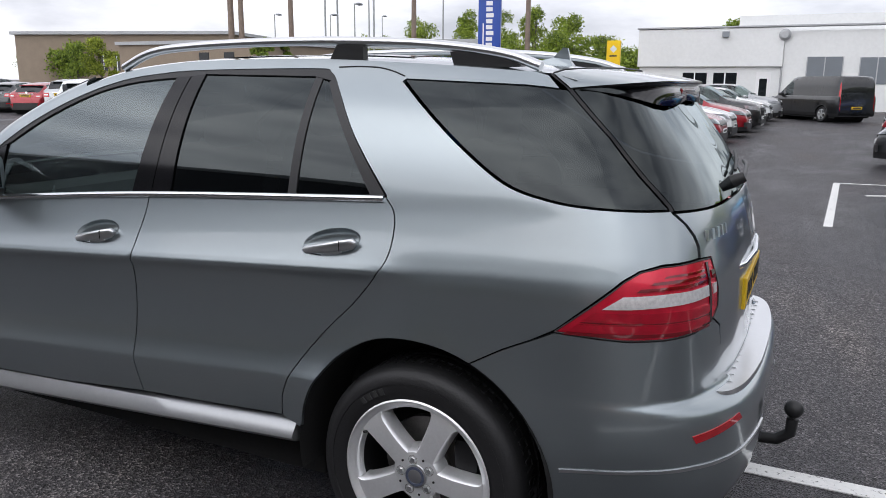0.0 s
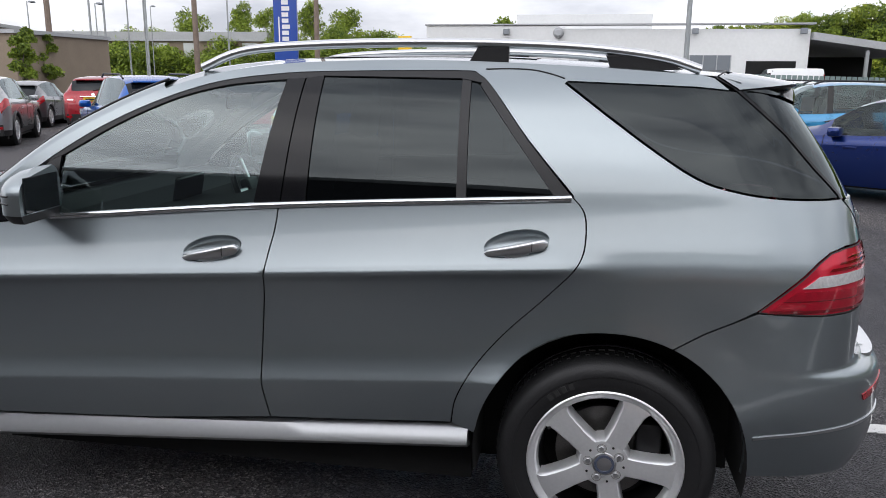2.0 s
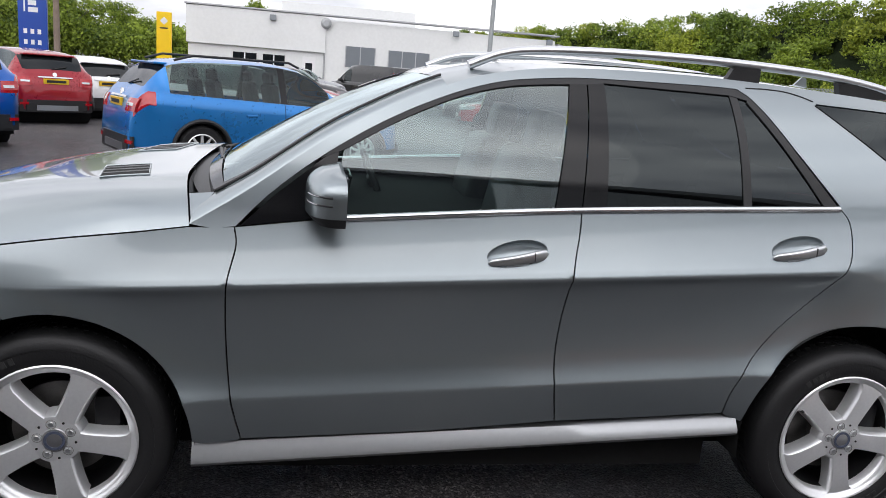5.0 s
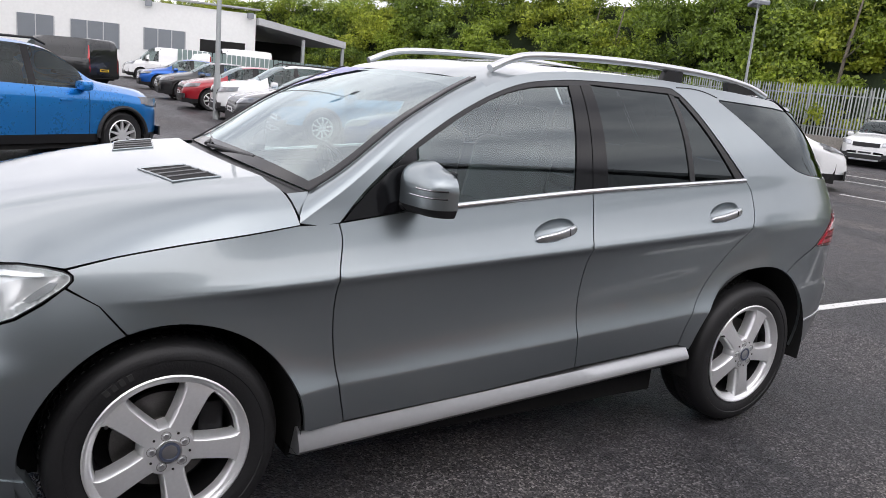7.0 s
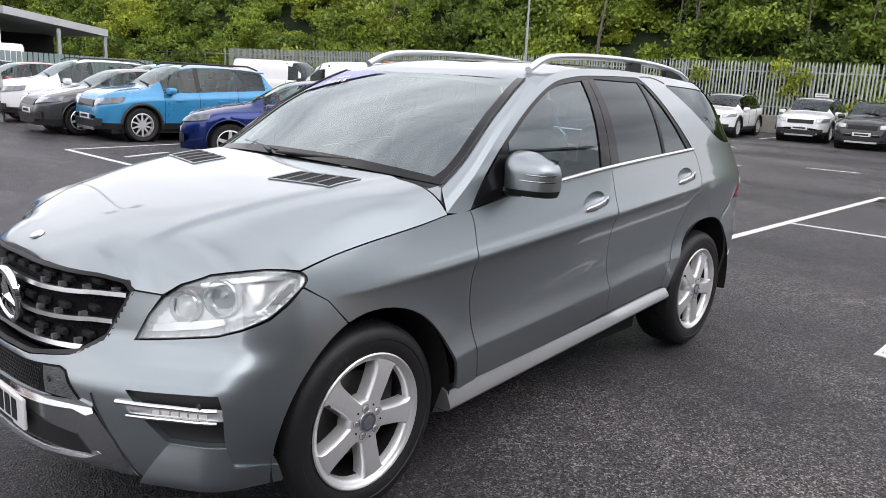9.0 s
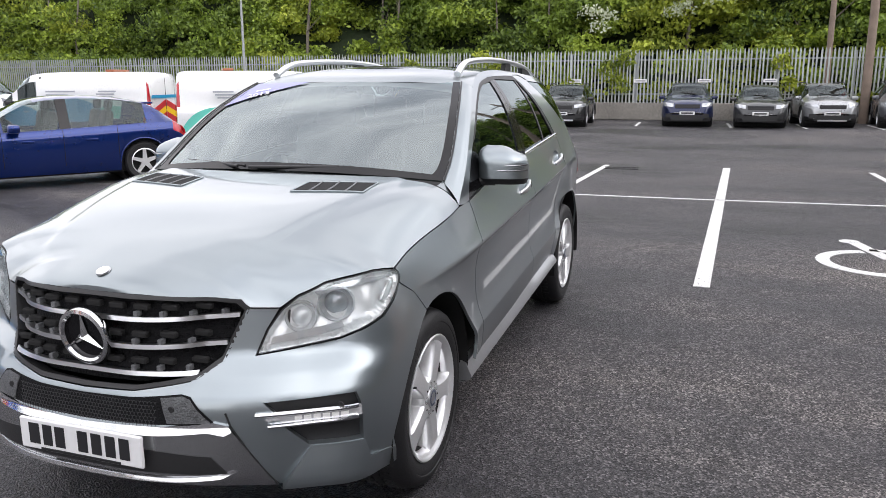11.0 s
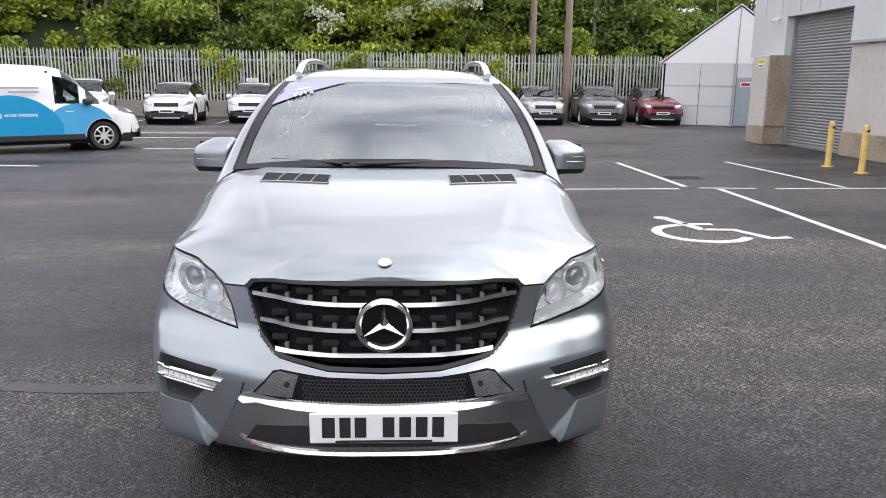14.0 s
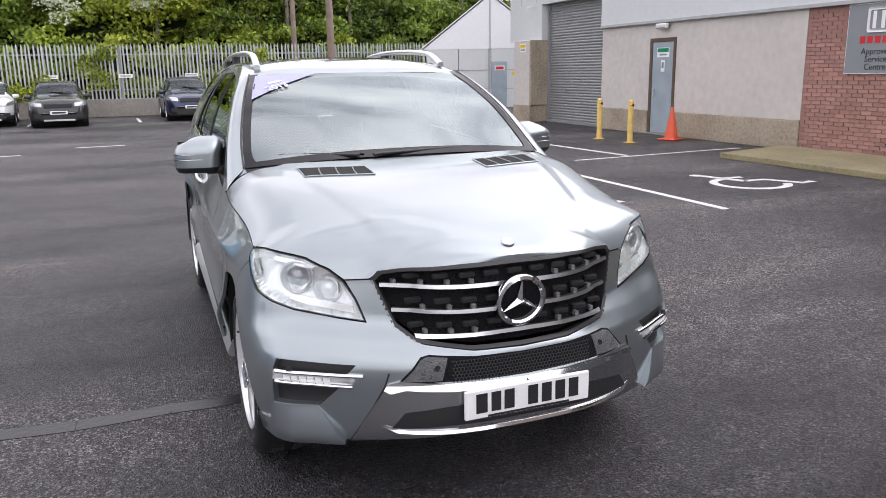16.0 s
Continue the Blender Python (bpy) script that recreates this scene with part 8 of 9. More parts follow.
for zc, yl in ((.893, .492), (.803, .460), (.716, .395)):
    bar = skin("chrome_bar", [("f", 0, zc + .007), ("f", .2, zc + .007), ("f", yl, zc + .011), ("f", yl, zc - .004), ("f", .2, zc - .008), ("f", 0, zc - .008)], M["satin"], "bright grille bar", -0.004, 0.03, centre=True, res=0.014)[0]
    bar.parent = grille
    for i in range(-5, 6):
        y_ = i * .088
        if abs(y_) < .12 or abs(y_) > yl - .03:
            continue
        p = P3(*S(("f", abs(y_), zc + .03)))
        part("grille_fin", prism([(p[0] + .008, y_ - .008), (p[0] + .034, y_ - .008), (p[0] + .034, y_ + .008), (p[0] + .008, y_ + .008)], zc + .004, zc + .023, bev=.002), fin_m, grille)
    for i in range(-4, 5):
        y_ = i * .095
        p = P3(*S(("f", abs(y_), zc + .03)))
        part("grille_block", box(p[0] + .016, p[0] + .04, y_ - .030, y_ + .030, zc + .026, zc + .046, .004), M["dark"], grille)
em = part("emblem", moved(lathe([(.082, 0), (.100, -.004), (.104, .008), (.100, .020), (.088, .024), (.080, .016), (.082, 0)], 44), pose(-2.325, 0, .828, 0, 0, 90) @ pose(0, 0, 0, -8)), M["chrome"], grille, "large plain chrome ring emblem", True)
part("emblem_disc", moved(cyl(.085, .085, .006, 36, pose(0, .006, 0, 90)), pose(-2.325, 0, .828, 0, 0, 90) @ pose(0, 0, 0, -8)), M["gloss_black"], em)
for a in (90, 210, 330):
    sb = bmesh.new()
    tip = (.088 * math.cos(radians(a)), .088 * math.sin(radians(a)))
    l_ = (.018 * math.cos(radians(a + 90)), .018 * math.sin(radians(a + 90)))
    bk = (-.006 * math.cos(radians(a)), -.006 * math.sin(radians(a)))
    v0, v1, v2, v3 = sb.verts.new((tip[0], .012, tip[1])), sb.verts.new((l_[0] + bk[0], .010, l_[1] + bk[1])), sb.verts.new((-l_[0] + bk[0], .010, -l_[1] + bk[1])), sb.verts.new((bk[0], .030, bk[1]))
    sb.faces.new((v0, v1, v3))
    sb.faces.new((v0, v3, v2))
    bmesh.ops.recalc_face_normals(sb, faces=sb.faces)
    part("emblem_spoke", moved(sb, pose(-2.325, 0, .828, 0, 0, 90) @ pose(0, 0, 0, -8)), M["chrome"], em)

low = skin("lower_grille", LOWER, mesh_m, "black honeycomb lower grille", 0.003, 0.006, centre=True)[0]
for q_ in skin("side_mesh", [("f", .30, .650), ("f", .37, .657), ("f", .395, .648), ("f", .42, .615), ("f", .462, .570), ("f", .325, .567)], pbr("grey_honeycomb", (0.10, 0.104, 0.108), 0.5, var=0.35, scale=30, bump=1.0, bscale=150), "grey honeycomb inset", 0.006, 0.004, res=0.02):
    q_.parent = low
hexes = bmesh.new()
for j_ in range(7):
    for i_ in range(-21, 22):
        y_, z_ = (i_ + .5 * (j_ % 2)) * .0135, .558 + j_ * .0125
        if abs(y_) > .285 + .1 * max(0, z_ - .6) or z_ > .640:
            continue
        px_ = P3(*S(("f", abs(y_), z_)), .004)[0]
        for a_ in (30, 150, 270):
            d_ = Vector((0, math.cos(radians(a_)), math.sin(radians(a_)))) * .0072
            c_ = Vector((px_, y_, z_))
            w_ = Vector((0, -d_.z, d_.y)).normalized() * .0014
            hexes.faces.new([hexes.verts.new(v_) for v_ in (c_ - w_, c_ + d_ - w_, c_ + d_ + w_, c_ + w_)])
bmesh.ops.recalc_face_normals(hexes, faces=hexes.faces)
tagged(part("honeycomb_mesh", hexes, pbr("mesh_plastic", (0.05, 0.05, 0.053), 0.4, var=0.1), low), kind="stuff")
chin = pbr("dark_chrome", (0.52, 0.53, 0.54), 0.22, 1.0, var=0.04)
skid = skin("skid_plate", [("f", 0, .522), ("f", .3, .534), ("f", .47, .556), ("f", .516, .548), ("f", .632, .324), ("f", .50, .338), ("f", .3, .352), ("f", 0, .356)], chin, "polished silver skid panel", 0.008, 0.02, centre=True)[0]
sl_ = skin("skid_slot", [("f", 0, .466), ("f", .3, .468), ("f", .455, .452), ("f", .50, .388), ("f", .3, .390), ("f", 0, .390)], M["black"], "black slot", 0.011, 0.004, centre=True)[0]
sl_.parent = skid
for poly in ([("f", 0, .518), ("f", .3, .528), ("f", .45, .540), ("f", .500, .528), ("f", .522, .538), ("f", .515, .558), ("f", .47, .572), ("f", .3, .556), ("f", 0, .546)],
             [("f", 0, .358), ("f", .3, .360), ("f", .48, .370), ("f", .53, .392), ("f", .520, .400), ("f", .47, .382), ("f", .3, .373), ("f", 0, .371)]):
    skin("chrome_lip", poly, M["chrome"], "chrome bumper lip", lambda s_, z_: .024 - .42 * np.clip(z_ - np.where(z_ > .45, .518, .352), 0, .036), .03, centre=True, res=0.008)[0].parent = skid
for sd in (-1, 1):
    ln_ = [P3(*S(("f", y_, z_)), .002) for y_, z_ in ((.505, .60), (.520, .552), (.56, .47), (.60, .395), (.635, .325))]
    part("skid_seam", tube([(q_[0], sd * abs(q_[1]), q_[2]) for q_ in ln_], .0035, 6), M["black"], skid)
    for lo_, hi_, nm_ in ((.588, .590, "lamp_edge"), (.547, .551, "lamp_edge")):
        ys = np.linspace(.59 if lo_ > .57 else .625, .874, 14)
        ln_ = [P3(*S(("f", y_, lo_ + (hi_ - lo_) * i_ / 13)), .006) for i_, y_ in enumerate(ys)]
        part(nm_, tube([(q_[0], sd * abs(q_[1]), q_[2]) for q_ in ln_], .0075, 8), M["chrome"], suv, "bright lamp edge", True)
drl = skin("daytime_lamp", [("f", .605, .580), ("f", .728, .586), ("f", .884, .588), ("f", .886, .553), ("f", .761, .549), ("f", .64, .546)], HLM["dark"], "bright daytime running lamp bar", .0, .012, res=0.02)
for k_ in range(6):
    y_ = .71 + .026 * k_
    for pc, lm in zip(skin("diode", [("f", y_ - .010, .575), ("f", y_ + .010, .576), ("f", y_ + .010, .562), ("f", y_ - .010, .561)], M["paper"], "", .004, .003, res=0.02), drl):
        pc.parent = lm
skin("bumper_blade", [("f", .740, .462), ("f", .82, .460), ("f", .886, .458), ("f", .890, .385), (-1.93, .375), (-1.868, .360), (-1.84, .288), ("f", .80, .310), ("f", .645, .318), ("f", .69, .385)], SUV_PAINT, "grey lower bumper blade", lambda s_, z_: .002 + .034 * np.clip((.462 - z_) / .13, 0, 1) * np.clip((1.10 - s_) / .2, .12, 1), .062, res=0.016)
npm = part("number_plate", box(-2.408, -2.394, -.26, .26, .417, .530, .004), M["plate_w"], suv, "white front number plate with dark bars")
part("plate_holder", box(-2.393, -2.372, -.18, .18, .405, .52, .004), M["black"], suv)
for y_, w_ in ((.194, .0225), (.136, .0195), (.082, .0205), (-.016, .0205), (-.074, .0205), (-.132, .0205), (-.190, .0205)):
    part("plate_bar", box(-2.4105, -2.4085, y_ - w_, y_ + w_, .440, .515), M["ink"], npm)
part("plate_line", box(-2.4105, -2.4085, -.17, .17, .421, .429), M["ink"], npm)
for sd in (-1, 1):
    for y_, z_ in ((.34, .615), (.83, .60)):
        p = P3(*S(("f", y_, z_)), .004)
        part("parking_sensor", moved(cyl(.012, .011, .004, 12), Matrix.Translation((p[0], sd * abs(p[1]), p[2])) @ pose(0, 0, 0, 0, -90, 0)), M["black"], suv)

# sills, arches, floor
for sd in (-1, 1):
    sb = bmesh.new()
    prev = None
    for i in range(21):
        k = i / 20
        x_ = -1.01 + 1.99 * k
        zt, zb_ = .376 + .102 * k, .285 + .120 * k
        ring = [sb.verts.new((x_, sd * y, z)) for y, z in ((.895, zt + .004), (.922, zt - .006), (.948, zb_ + .030), (.950, zb_ + .018), (.938, zb_ + .004), (.85, zb_ - .03))]
        if prev:
            for q in range(5):
                sb.faces.new((prev[q], prev[q + 1], ring[q + 1], ring[q]))
        else:
            sb.faces.new(ring)
        prev = ring
    sb.faces.new(prev[::-1])
    bmesh.ops.recalc_face_normals(sb, faces=sb.faces)
    part("sill", sb, M["sill"], suv, "satin aluminium sill trim", True)
for cx, cz, R in (AF, AR):
    for sd in (-1, 1):
        b2 = bmesh.new()
        n = 30
        ring0, ring1 = [], []
        for i in range(n + 1):
            a = radians(-12 + 204 * i / n)
            x_, z_ = cx + (R + .002) * math.cos(a), cz + (R + .002) * math.sin(a)
            ring0.append(b2.verts.new((x_, sd * .93, z_)))
            ring1.append(b2.verts.new((x_, sd * .60, z_)))
        for i in range(n):
            b2.faces.new((ring0[i], ring0[i + 1], ring1[i + 1], ring1[i]))
        part("wheel_arch_liner", b2, M["dark"], suv, "", True)
        part("arch_back", box(cx - R, cx + R, sd * .60, sd * .615, .25, cz + R), M["dark"], suv)
for z0, z1, w_, x0, x1 in ((.185, .36, .74, -.98, .97), (.19, .32, .55, -1.9, 1.85), (.36, 1.10, .80, -.96, .98), (.30, .55, .55, -2.1, 2.2)):
    part("inner_body", box(x0, x1, -w_, w_, z0, z1), M["dark"], suv)
part("inner_body", box(1.92, 2.20, -.58, .58, .45, 1.13), M["dark"], suv)
part("inner_body", box(1.0, 1.92, -.72, .72, .86, 1.15), M["dark"], suv)
part("inner_body", box(-1.24, -.88, -.80, .80, .90, 1.105), M["dark"], suv)
part("inner_body", box(-2.05, -1.0, -.62, .62, .5, .93), M["dark"], suv)
for sd in (-1, 1):
    part("door_inner", box(-.92, .99, sd * .80, sd * .865, .40, 1.12), M["dark"], suv)
    part("door_inner", box(-1.0, -.86, sd * .76, sd * .84, .6, 1.05), M["dark"], suv)

# door handles
for hi_, (hx, hz) in enumerate(HANDLES):
    for sd in (-1, 1):
        s0, _ = S((hx, hz))
        if sd < 0:
            rec = skin("handle_recess", HANDLE_DISH[hi_], SUV_PAINT, "scooped grey handle recess", lambda s_, z_, c_=s0, h_=hz: -.030 * np.sqrt(np.clip(1 - ((s_ - c_) / .108) ** 2 - ((z_ - h_ - .016 * (s_ - c_) / .106) / .043) ** 2, 0, 1)), .003, res=0.008)
        p = Vector(P3(s0, hz, .0)) * 1.0
        p.y *= 1 if sd < 0 else -1
        hb = bmesh.new()
        prev = None
        for i in range(19):
            k = i / 18
            x_ = -.104 + .208 * k
            end = min(1, min(k, 1 - k) / .07)
            bow = .030 * math.sin(math.pi * min(1, max(0, .04 + .92 * k))) ** .6 + .002
            hh = (.0125 + .0065 * min(1, k * 1.4)) * math.sqrt(max(.08, 1 - (1 - end) ** 2))
            c = Vector((x_, 0, .020 * (x_ / .104) - .010))
            ring = [hb.verts.new((p.x + c.x, p.y + sd * (bow + .010 * math.copysign(abs(math.cos(a)) ** .7, math.cos(a))), p.z + c.z + hh * math.copysign(abs(math.sin(a)) ** .7, math.sin(a)))) for a in [2 * math.pi * q / 14 for q in range(14)]]
            if prev:
                for q in range(14):
                    hb.faces.new((prev[q], prev[(q + 1) % 14], ring[(q + 1) % 14], ring[q]))
            else:
                hb.faces.new(ring)
            prev = ring
        hb.faces.new(prev)
        bmesh.ops.recalc_face_normals(hb, faces=hb.faces)
        hnd = part("door_handle", hb, M["satin"], suv, "grey metallic pull handle", True)
        part("key_cap_seam", box(p.x + .052, p.x + .054, p.y + sd * .028, p.y + sd * .0385, p.z - .014, p.z + .016), M["dark"], hnd)
        # added satin strip in place of the light reflected below the handle
        part("handle_reflection", moved(box(-.040, .040, -.004, .004, -.007, .007, .002), pose(p.x + .002, p.y + sd * .004, p.z - .034, 0, -9)), M["satin"], suv, "added bright strip standing for a reflection under the handle")

# door mirrors
def mirror_shell(zlo, zhi, grow=0.0):
    """One slice of the mirror housing: round inboard and in front, cut flat behind, its top falling outwards."""
    bm = bmesh.new()
    rings = []
    n = 28
    for j in range(13):
        f = j / 12
        z = zlo + (zhi - zlo) * f
        e = max(0.0, (z - .005) / .089)
        taper = max(0.02, 1 - e ** 2.6) ** .55 if z > .005 else 1.0
        low = max(0.0, (-.060 - z) / .030)
        taper *= 1 - .22 * low ** 1.6
        ring = []
        for i in range(n + 1):
            a = math.pi * i / n
            c, d = math.cos(a), math.sin(a)
            v = math.copysign(abs(c) ** .62, c)
            ring.append(bm.verts.new((-(.112 + grow) * d ** .72 * taper * (1 - .10 * v) + .028, v * (.124 + grow) * (.55 + .45 * taper) - .012 * e, z - (.030 * max(0, v) ** 1.5) * max(0, f if zhi > 0 else 0) ** 2)))
        rings.append(ring)
    for p, q in zip(rings, rings[1:]):
        for i in range(n):
            bm.faces.new((p[i], p[i + 1], q[i + 1], q[i]))
    bm.faces.new(rings[-1])
    bm.faces.new(rings[0][::-1])
    for p, q in zip(rings, rings[1:]):
        bm.faces.new((p[0], q[0], q[-1], p[-1]))
    bmesh.ops.recalc_face_normals(bm, faces=bm.faces)
    return bm


for sd in (-1, 1):
    place = Matrix.Translation((-.575, sd * .975, 1.258)) @ Matrix.Diagonal((1, sd, 1, 1)) @ pose(0, 0, 0, 0, 0, -5)
    shell = moved(mirror_shell(-.062, .093), place)
    bmesh.ops.recalc_face_normals(shell, faces=shell.faces)
    mo = part("door_mirror", shell, SUV_PAINT, suv, "grey door mirror with black base", True)
    foot = moved(mirror_shell(-.092, -.063, -.003), place)
    bmesh.ops.recalc_face_normals(foot, faces=foot.faces)
    part("mirror_base", foot, M["black"], mo, "black mirror base", True)
    part("mirror_arm", tube([(-.66, sd * .80, 1.180), (-.63, sd * .86, 1.180), (-.60, sd * .94, 1.178)], .022, 10), M["black"], mo, smooth=True)
    part("mirror_glass", moved(box(-.002, .002, -.105, .100, -.058, .066, .002), place @ pose(.031, 0, 0)), M["far_glass"], mo, "mirror glass")
    for z_, a0, a1 in ((.004, .10, .48), (-.022, .10, .62)):
        slit = []
        for k_ in range(15):
            a = math.pi * (a0 + (a1 - a0) * k_ / 14)
            c, d = math.cos(a), math.sin(a)
            slit.append(place @ Vector((-.1115 * abs(d) ** .72 * (1 - .10 * abs(c) ** .62) + .028, abs(c) ** .62 * math.copysign(1, c) * .1235, z_)))
        part("indicator", tube([tuple(p) for p in slit], .0034, 8), M["black"], mo, "dark mirror indicator slit")
        part("indicator_lens", tube([tuple(p + Vector((-.001, 0, 0))) for p in slit[5:]], .0028, 6), M["lamp_clear"], mo, "clear indicator strip")

# wheels
cap_blue = pbr("hub_cap_blue", (0.12, 0.14, 0.20), 0.3, 0.4, var=0.2, scale=60)
tyre_mark = pbr("tyre_mark_rubber", (0.028, 0.028, 0.028), 0.6, var=0.1)
for x_, z_ in ((-1.448, .375), (1.452, .380)):
    for sd in (-1, 1):
        R, w = .375, .255
        tyre = [(.262, -w / 2 + .01), (.29, -w / 2 - .004), (.330, -w / 2 - .008), (.356, -w / 2 + .004), (.370, -w / 2 + .028), (R, -w / 2 + .06), (R, -.03), (R - .008, -.028), (R - .008, -.018), (R, -.016), (R, .016), (R - .008, .018), (R - .008, .028), (R, .03), (R, w / 2 - .06), (.370, w / 2 - .028), (.356, w / 2 - .004), (.330, w / 2 + .008), (.318, w / 2 + .008), (.316, w / 2 + .005), (.296, w / 2 + .006), (.268, w / 2 - .003), (.258, w / 2 - .012)]
        wh = part("wheel", lathe(tyre, 72), M["rubber"], suv, "low-profile black tyre on a silver alloy", True)
        tb = bmesh.new()
        for i in range(72):
            a = 2 * math.pi * i / 72
            for s2 in (-1, 1):
                bb_ = box(-.006, .006, s2 * .046 - .026, s2 * .046 + .022, R - .006, R + .003)
                join(tb, moved(bb_, Matrix.Rotation(a + (.02 if s2 > 0 else 0), 4, "Y")))
        tagged(part("tread", tb, M["rubber"], wh), kind="stuff")
        part("rim", lathe([(.262, w / 2 - .006), (.266, w / 2 + .001), (.261, w / 2 + .005), (.255, w / 2 + .003), (.250, w / 2 - .003), (.243, w / 2 - .008), (.236, w / 2 - .012), (.231, w / 2 - .022), (.226, w / 2 - .045)], 72), M["alloy"], wh, "silver alloy rim", True)
        # barrel and backing disc are darkened: shade behind the spokes put into colour
        part("rim_barrel", lathe([(.226, w / 2 - .045), (.218, w / 2 - .10), (.214, -w / 2)], 48), M["alloy_dark"], wh, "rim barrel in a darker alloy colour that stands for shade", True)
        part("brake_disc", lathe([(.06, w / 2 - .085), (.075, w / 2 - .085), (.080, w / 2 - .105), (.168, w / 2 - .105), (.168, w / 2 - .130), (.06, w / 2 - .130)], 48), M["disc"], wh, "dull steel brake disc", True)
        part("wheel_backing", cyl(.214, .214, .01, 30, pose(0, w / 2 - .17, 0, 90)), M["dark"], wh)
        part("caliper", moved(box(-.045, .045, -.03, .03, -.10, .10, .018, seg=2), pose(-.150, w / 2 - .095, .03)), M["alloy_dark"], wh, smooth=True)
        part("valve", rod((.214 * math.cos(.55), w / 2 - .03, .214 * math.sin(.55)), (.226 * math.cos(.55), w / 2 + .004, .226 * math.sin(.55)), .005, 8), M["black"], wh)
        for i in range(5):
            a = 2 * math.pi * i / 5
            sb = bmesh.new()
            prof = [(.060, .0385, .0005), (.092, .0355, .0020), (.13, .0360, .0030), (.17, .0385, .0025), (.205, .0420, .0008), (.222, .0480, -.0015), (.232, .0590, -.004), (.242, .0780, -.007)]
            rows_ = []
            for r_, hw, dy in prof:
                yo = w / 2 - .006 + dy
                rows_.append([sb.verts.new(p) for p in ((-hw - .007, yo - .060, r_), (-hw - .004, yo - .022, r_), (-hw + .001, yo - .004, r_), (-hw + .005, yo, r_), (0, yo + .0015, r_), (hw - .005, yo, r_), (hw - .001, yo - .004, r_), (hw + .004, yo - .022, r_), (hw + .007, yo - .060, r_))])
            for p, q in zip(rows_, rows_[1:]):
                for k in range(8):
                    sb.faces.new((p[k], p[k + 1], q[k + 1], q[k]))
            bmesh.ops.recalc_face_normals(sb, faces=sb.faces)
            part("spoke", moved(sb, Matrix.Rotation(a + radians(47), 4, "Y")), M["alloy"], wh, smooth=True)
            la = a + radians(36 + 47)
            part("bolt_hole", lathe([(.0165, w / 2 - .0035), (.0155, w / 2 - .0025), (.0140, w / 2 - .006), (.0005, w / 2 - .0062)], 18), M["disc"], wh, smooth=True).matrix_basis = Matrix.Rotation(la, 4, "Y") @ Matrix.Translation((0, 0, .056))
            part("wheel_bolt", cyl(.0095, .0085, .007, 6, Matrix.Rotation(la, 4, "Y") @ Matrix.Translation((0, w / 2 - .0062, .056)) @ pose(0, 0, 0, -90)), M["satin"], wh)
            part("hub_stud", cyl(.0042, .0042, .002, 10, Matrix.Rotation(la + radians(36), 4, "Y") @ Matrix.Translation((0, w / 2 - .0036, .066)) @ pose(0, 0, 0, -90)), M["dark"], wh)
        part("hub", lathe([(.0005, w / 2 - .004), (.074, w / 2 - .004), (.082, w / 2 - .0055), (.088, w / 2 - .014), (.092, w / 2 - .03), (.095, w / 2 - .065)], 48), M["alloy"], wh, "", True)
        for a0_, n_b in ((24, 4), (204, 4)):
            for k_ in range(n_b):
                part("sidewall_mark", moved(box(-.0085, .0085, w / 2 + .0045, w / 2 + .0072, .288, .312, .001), Matrix.Rotation(radians(a0_ + 5.2 * k_), 4, "Y")), tyre_mark, wh)
        cap_ = part("hub_cap", lathe([(.041, w / 2 - .004), (.040, w / 2 + .001), (.036, w / 2 + .003), (.0005, w / 2 + .004)], 36), M["satin"], wh, "round silver centre cap", True)
        part("cap_ring", lathe([(.0345, w / 2 + .0031), (.0340, w / 2 + .0045), (.0255, w / 2 + .0047), (.0250, w / 2 + .0035)], 36), cap_blue, cap_, "blue ring of the centre cap", True)
        m_ = pose(x_, sd * (.918 - w / 2), z_)
        wh.matrix_basis = m_ @ (pose(0, 0, 0) if sd > 0 else pose(0, 0, 0, 0, 0, 180))

# cabin
trim_m = pbr("cabin_trim", (0.045, 0.047, 0.05), 0.6, var=0.15, scale=6)
seat_m = pbr("seat_leather", (0.03, 0.03, 0.032), 0.45, var=0.15, scale=5)
pale_m = pbr("pale_headlining", (0.46, 0.47, 0.46), 0.8, var=0.05)
dash = bmesh.new()
dp = [(-1.02, 1.135), (-.80, 1.165), (-.62, 1.150), (-.52, 1.095), (-.46, 1.00), (-.46, .70), (-1.02, .70)]
va = [dash.verts.new((x, -.76, z)) for x, z in dp]
vb = [dash.verts.new((x, .76, z)) for x, z in dp]
dash.faces.new(va)
dash.faces.new(vb[::-1])
for i in range(7):
    dash.faces.new((va[i], va[(i + 1) % 7], vb[(i + 1) % 7], vb[i]))
bmesh.ops.recalc_face_normals(dash, faces=dash.faces)
part("dashboard", dash, trim_m, suv, "dark grey dashboard")
part("screen", moved(box(-.01, .01, -.13, .13, -.07, .07, .006), pose(-.50, .0, 1.14, 0, 12)), M["gloss_black"], suv, "dark dashboard screen")
for y_ in (-.62, -.12, .12, .62):
    part("air_vent", moved(box(-.012, .012, -.055, .055, -.04, .04, .008), pose(-.485, y_, 1.05, 0, 22)), M["satin"], suv, "bright air vent")
st = part("steering_wheel", moved(lathe([(.165, -.012), (.178, -.016), (.190, -.008), (.192, .006), (.182, .016), (.168, .012), (.165, -.012)], 40), pose(-.34, .37, 1.10, 0, 0, 90) @ pose(0, 0, 0, -22)), seat_m, suv, "black leather steering wheel", True)
part("wheel_boss", moved(box(-.07, .07, -.02, .03, -.06, .06, .02, seg=2), pose(-.34, .37, 1.10, 0, 0, 90) @ pose(0, 0, 0, -22)), seat_m, st)
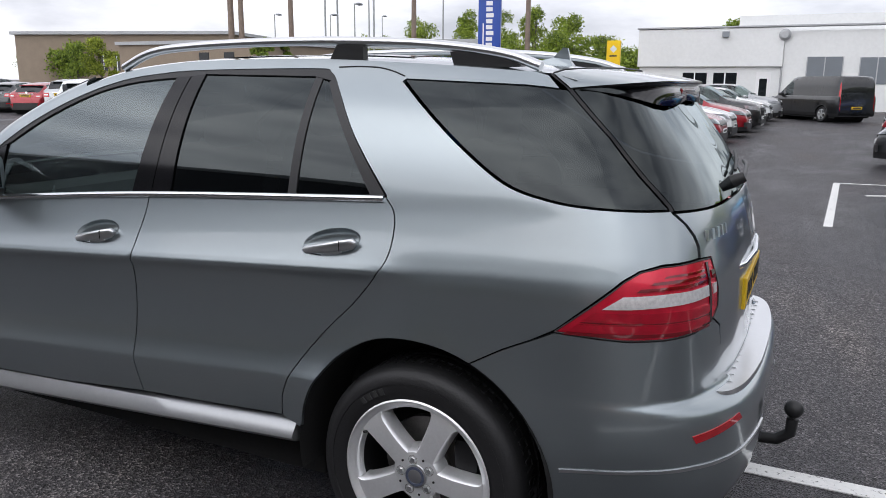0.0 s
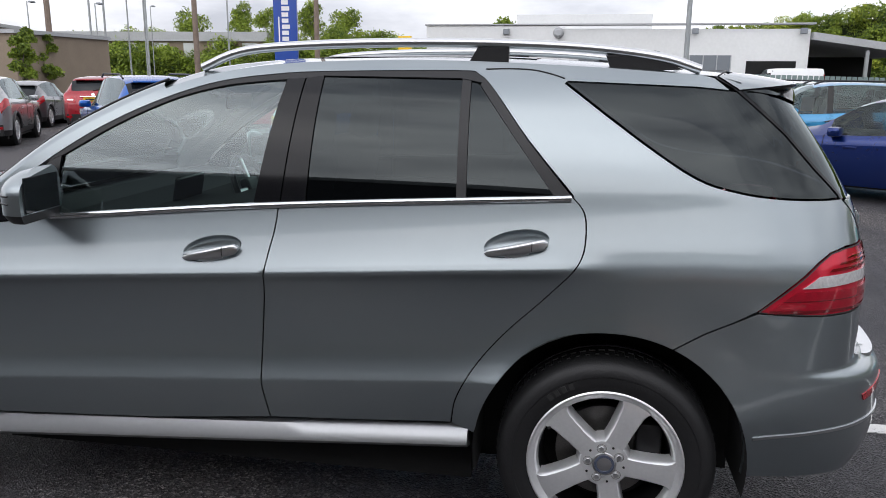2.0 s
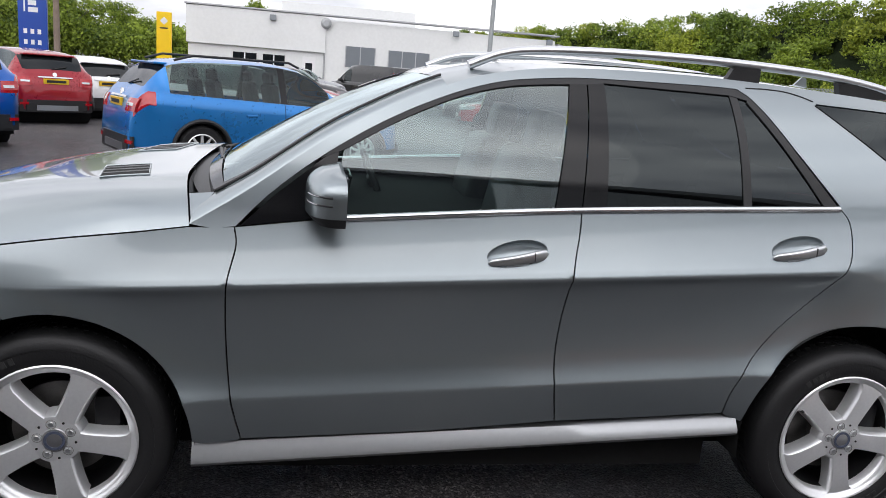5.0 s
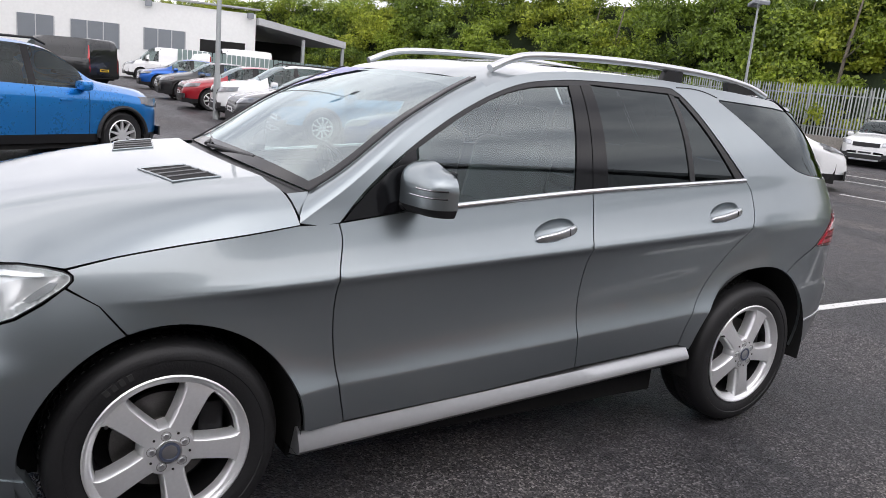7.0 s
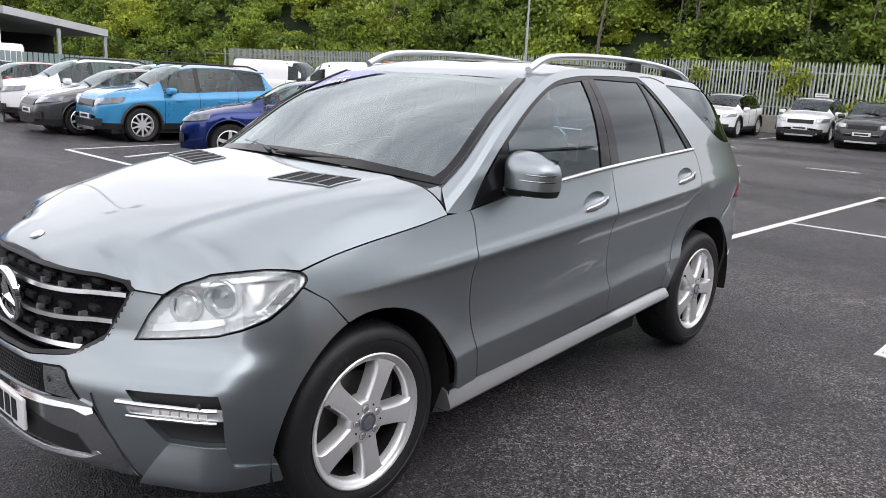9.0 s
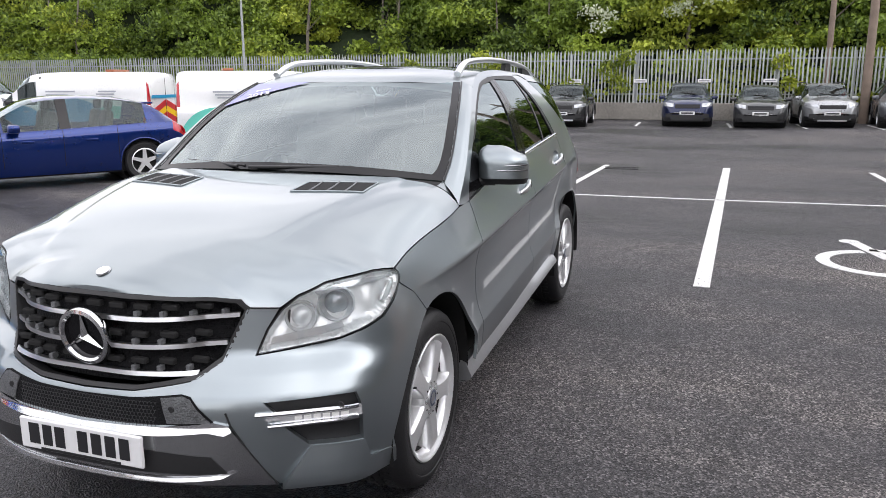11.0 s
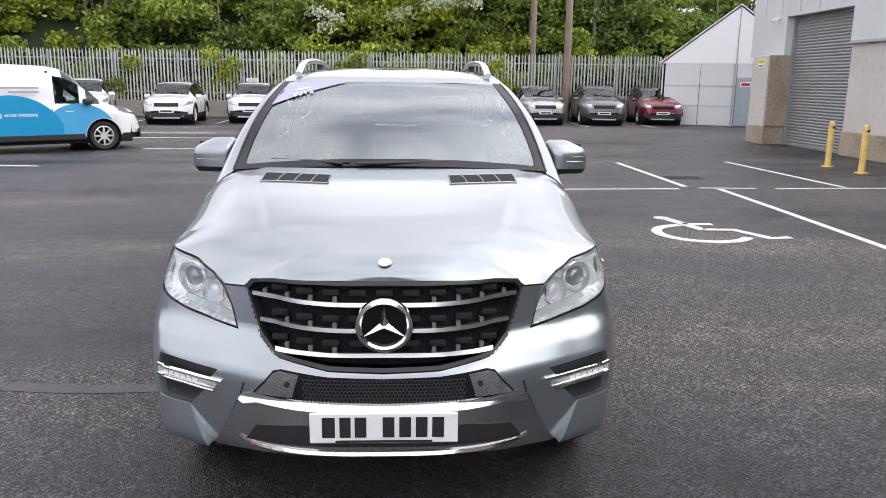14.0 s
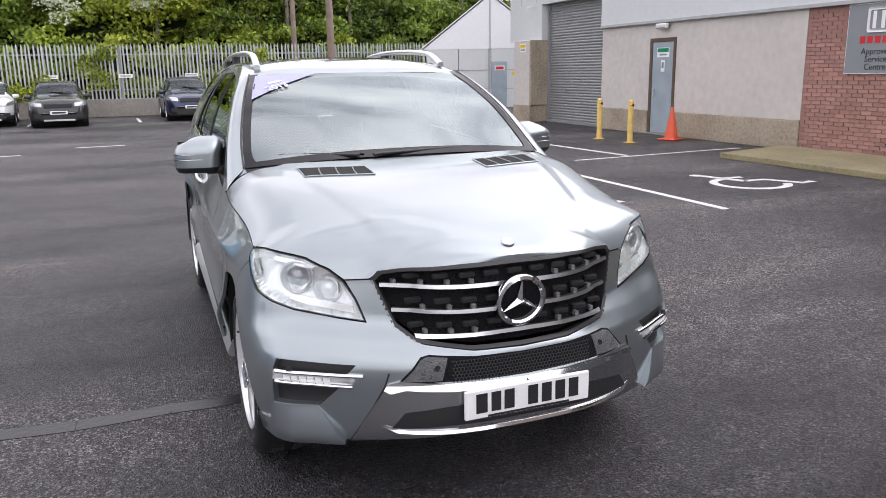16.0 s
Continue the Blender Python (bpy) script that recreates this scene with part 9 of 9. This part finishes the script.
for a in (0, 180, 270):
    part("wheel_spoke", moved(box(.05, .175, -.008, .008, -.014, .014, .005), pose(-.34, .37, 1.10, 0, 0, 90) @ pose(0, 0, 0, -22) @ Matrix.Rotation(radians(a), 4, "Y")), M["satin"], st)
for x_, y_ in ((.16, -.37), (.16, .37), (1.10, -.40), (1.10, .40)):
    ss = part("seat", moved(box(-.09, .09, -.24, .24, -.30, .34, .07, seg=3), pose(x_, y_, 1.06, 0, 12)), seat_m, suv, "dark leather seat back", True)
    part("head_restraint", moved(box(-.05, .05, -.13, .13, -.09, .09, .04, seg=3), pose(x_ + .11, y_, 1.46, 0, 10)), seat_m, ss, "", True)
hl_e = [p + np.array((0, .03, -.022)) for p in roof_edge]
hl_c = [p + np.array((-.02, 0, -.020)) for p in roof_spine]
patch("headlining", hl_e[:-2], hl_c[:-2], pale_m, "pale headlining", 2.4, 10)
part("rear_view_mirror", moved(box(-.015, .015, -.12, .12, -.035, .035, .012, seg=2), pose(-.22, 0, 1.555, 0, 10)), M["black"], suv, "dark rear-view mirror")
part("mirror_stem", rod((-.29, 0, 1.60), (-.22, 0, 1.57), .012), M["black"], suv)
part("sensor_box", moved(box(-.04, .04, -.075, .075, -.02, .006, .01), pose(-.31, 0, 1.598, 0, 25)), M["black"], suv)
for y_ in (-.38, .38):
    part("sun_visor", moved(box(-.08, .08, -.17, .17, -.008, .008, .006), pose(-.02, y_, 1.655, 0, 10)), pale_m, suv, "pale folded sun visor")


# ---- bricks of the end wall, last ----
bk = bmesh.new()
box(-.1075, .1075, -.03, .006, -.0325, .0325, .003, bk)
brick_me = obj_from("brick", bk, M["brick"])
rng = random.Random(3)
rest = bmesh.new()
count = 0
for j in range(36):
    for i in range(13):
        x_ = 6.66 - i * .225 - (.1125 if j % 2 else 0)
        z_ = .035 + j * .075
        if count < 300 and x_ > 4.2:
            b_ = part("brick", brick_me, None, bw)
            b_.location = (x_, WY + rng.uniform(-.002, .002), z_)
            count += 1
        else:
            box(x_ - .1075, x_ + .1075, WY - .03, WY + .006, z_ - .0325, z_ + .0325, bm=rest)
for j in range(1, 36, 2):
    box(6.662, 6.7675, WY - .03, WY + .006, .0025 + j * .075, .0675 + j * .075, bm=rest)
tagged(part("brickwork", rest, M["brick"], bw), kind="stuff")
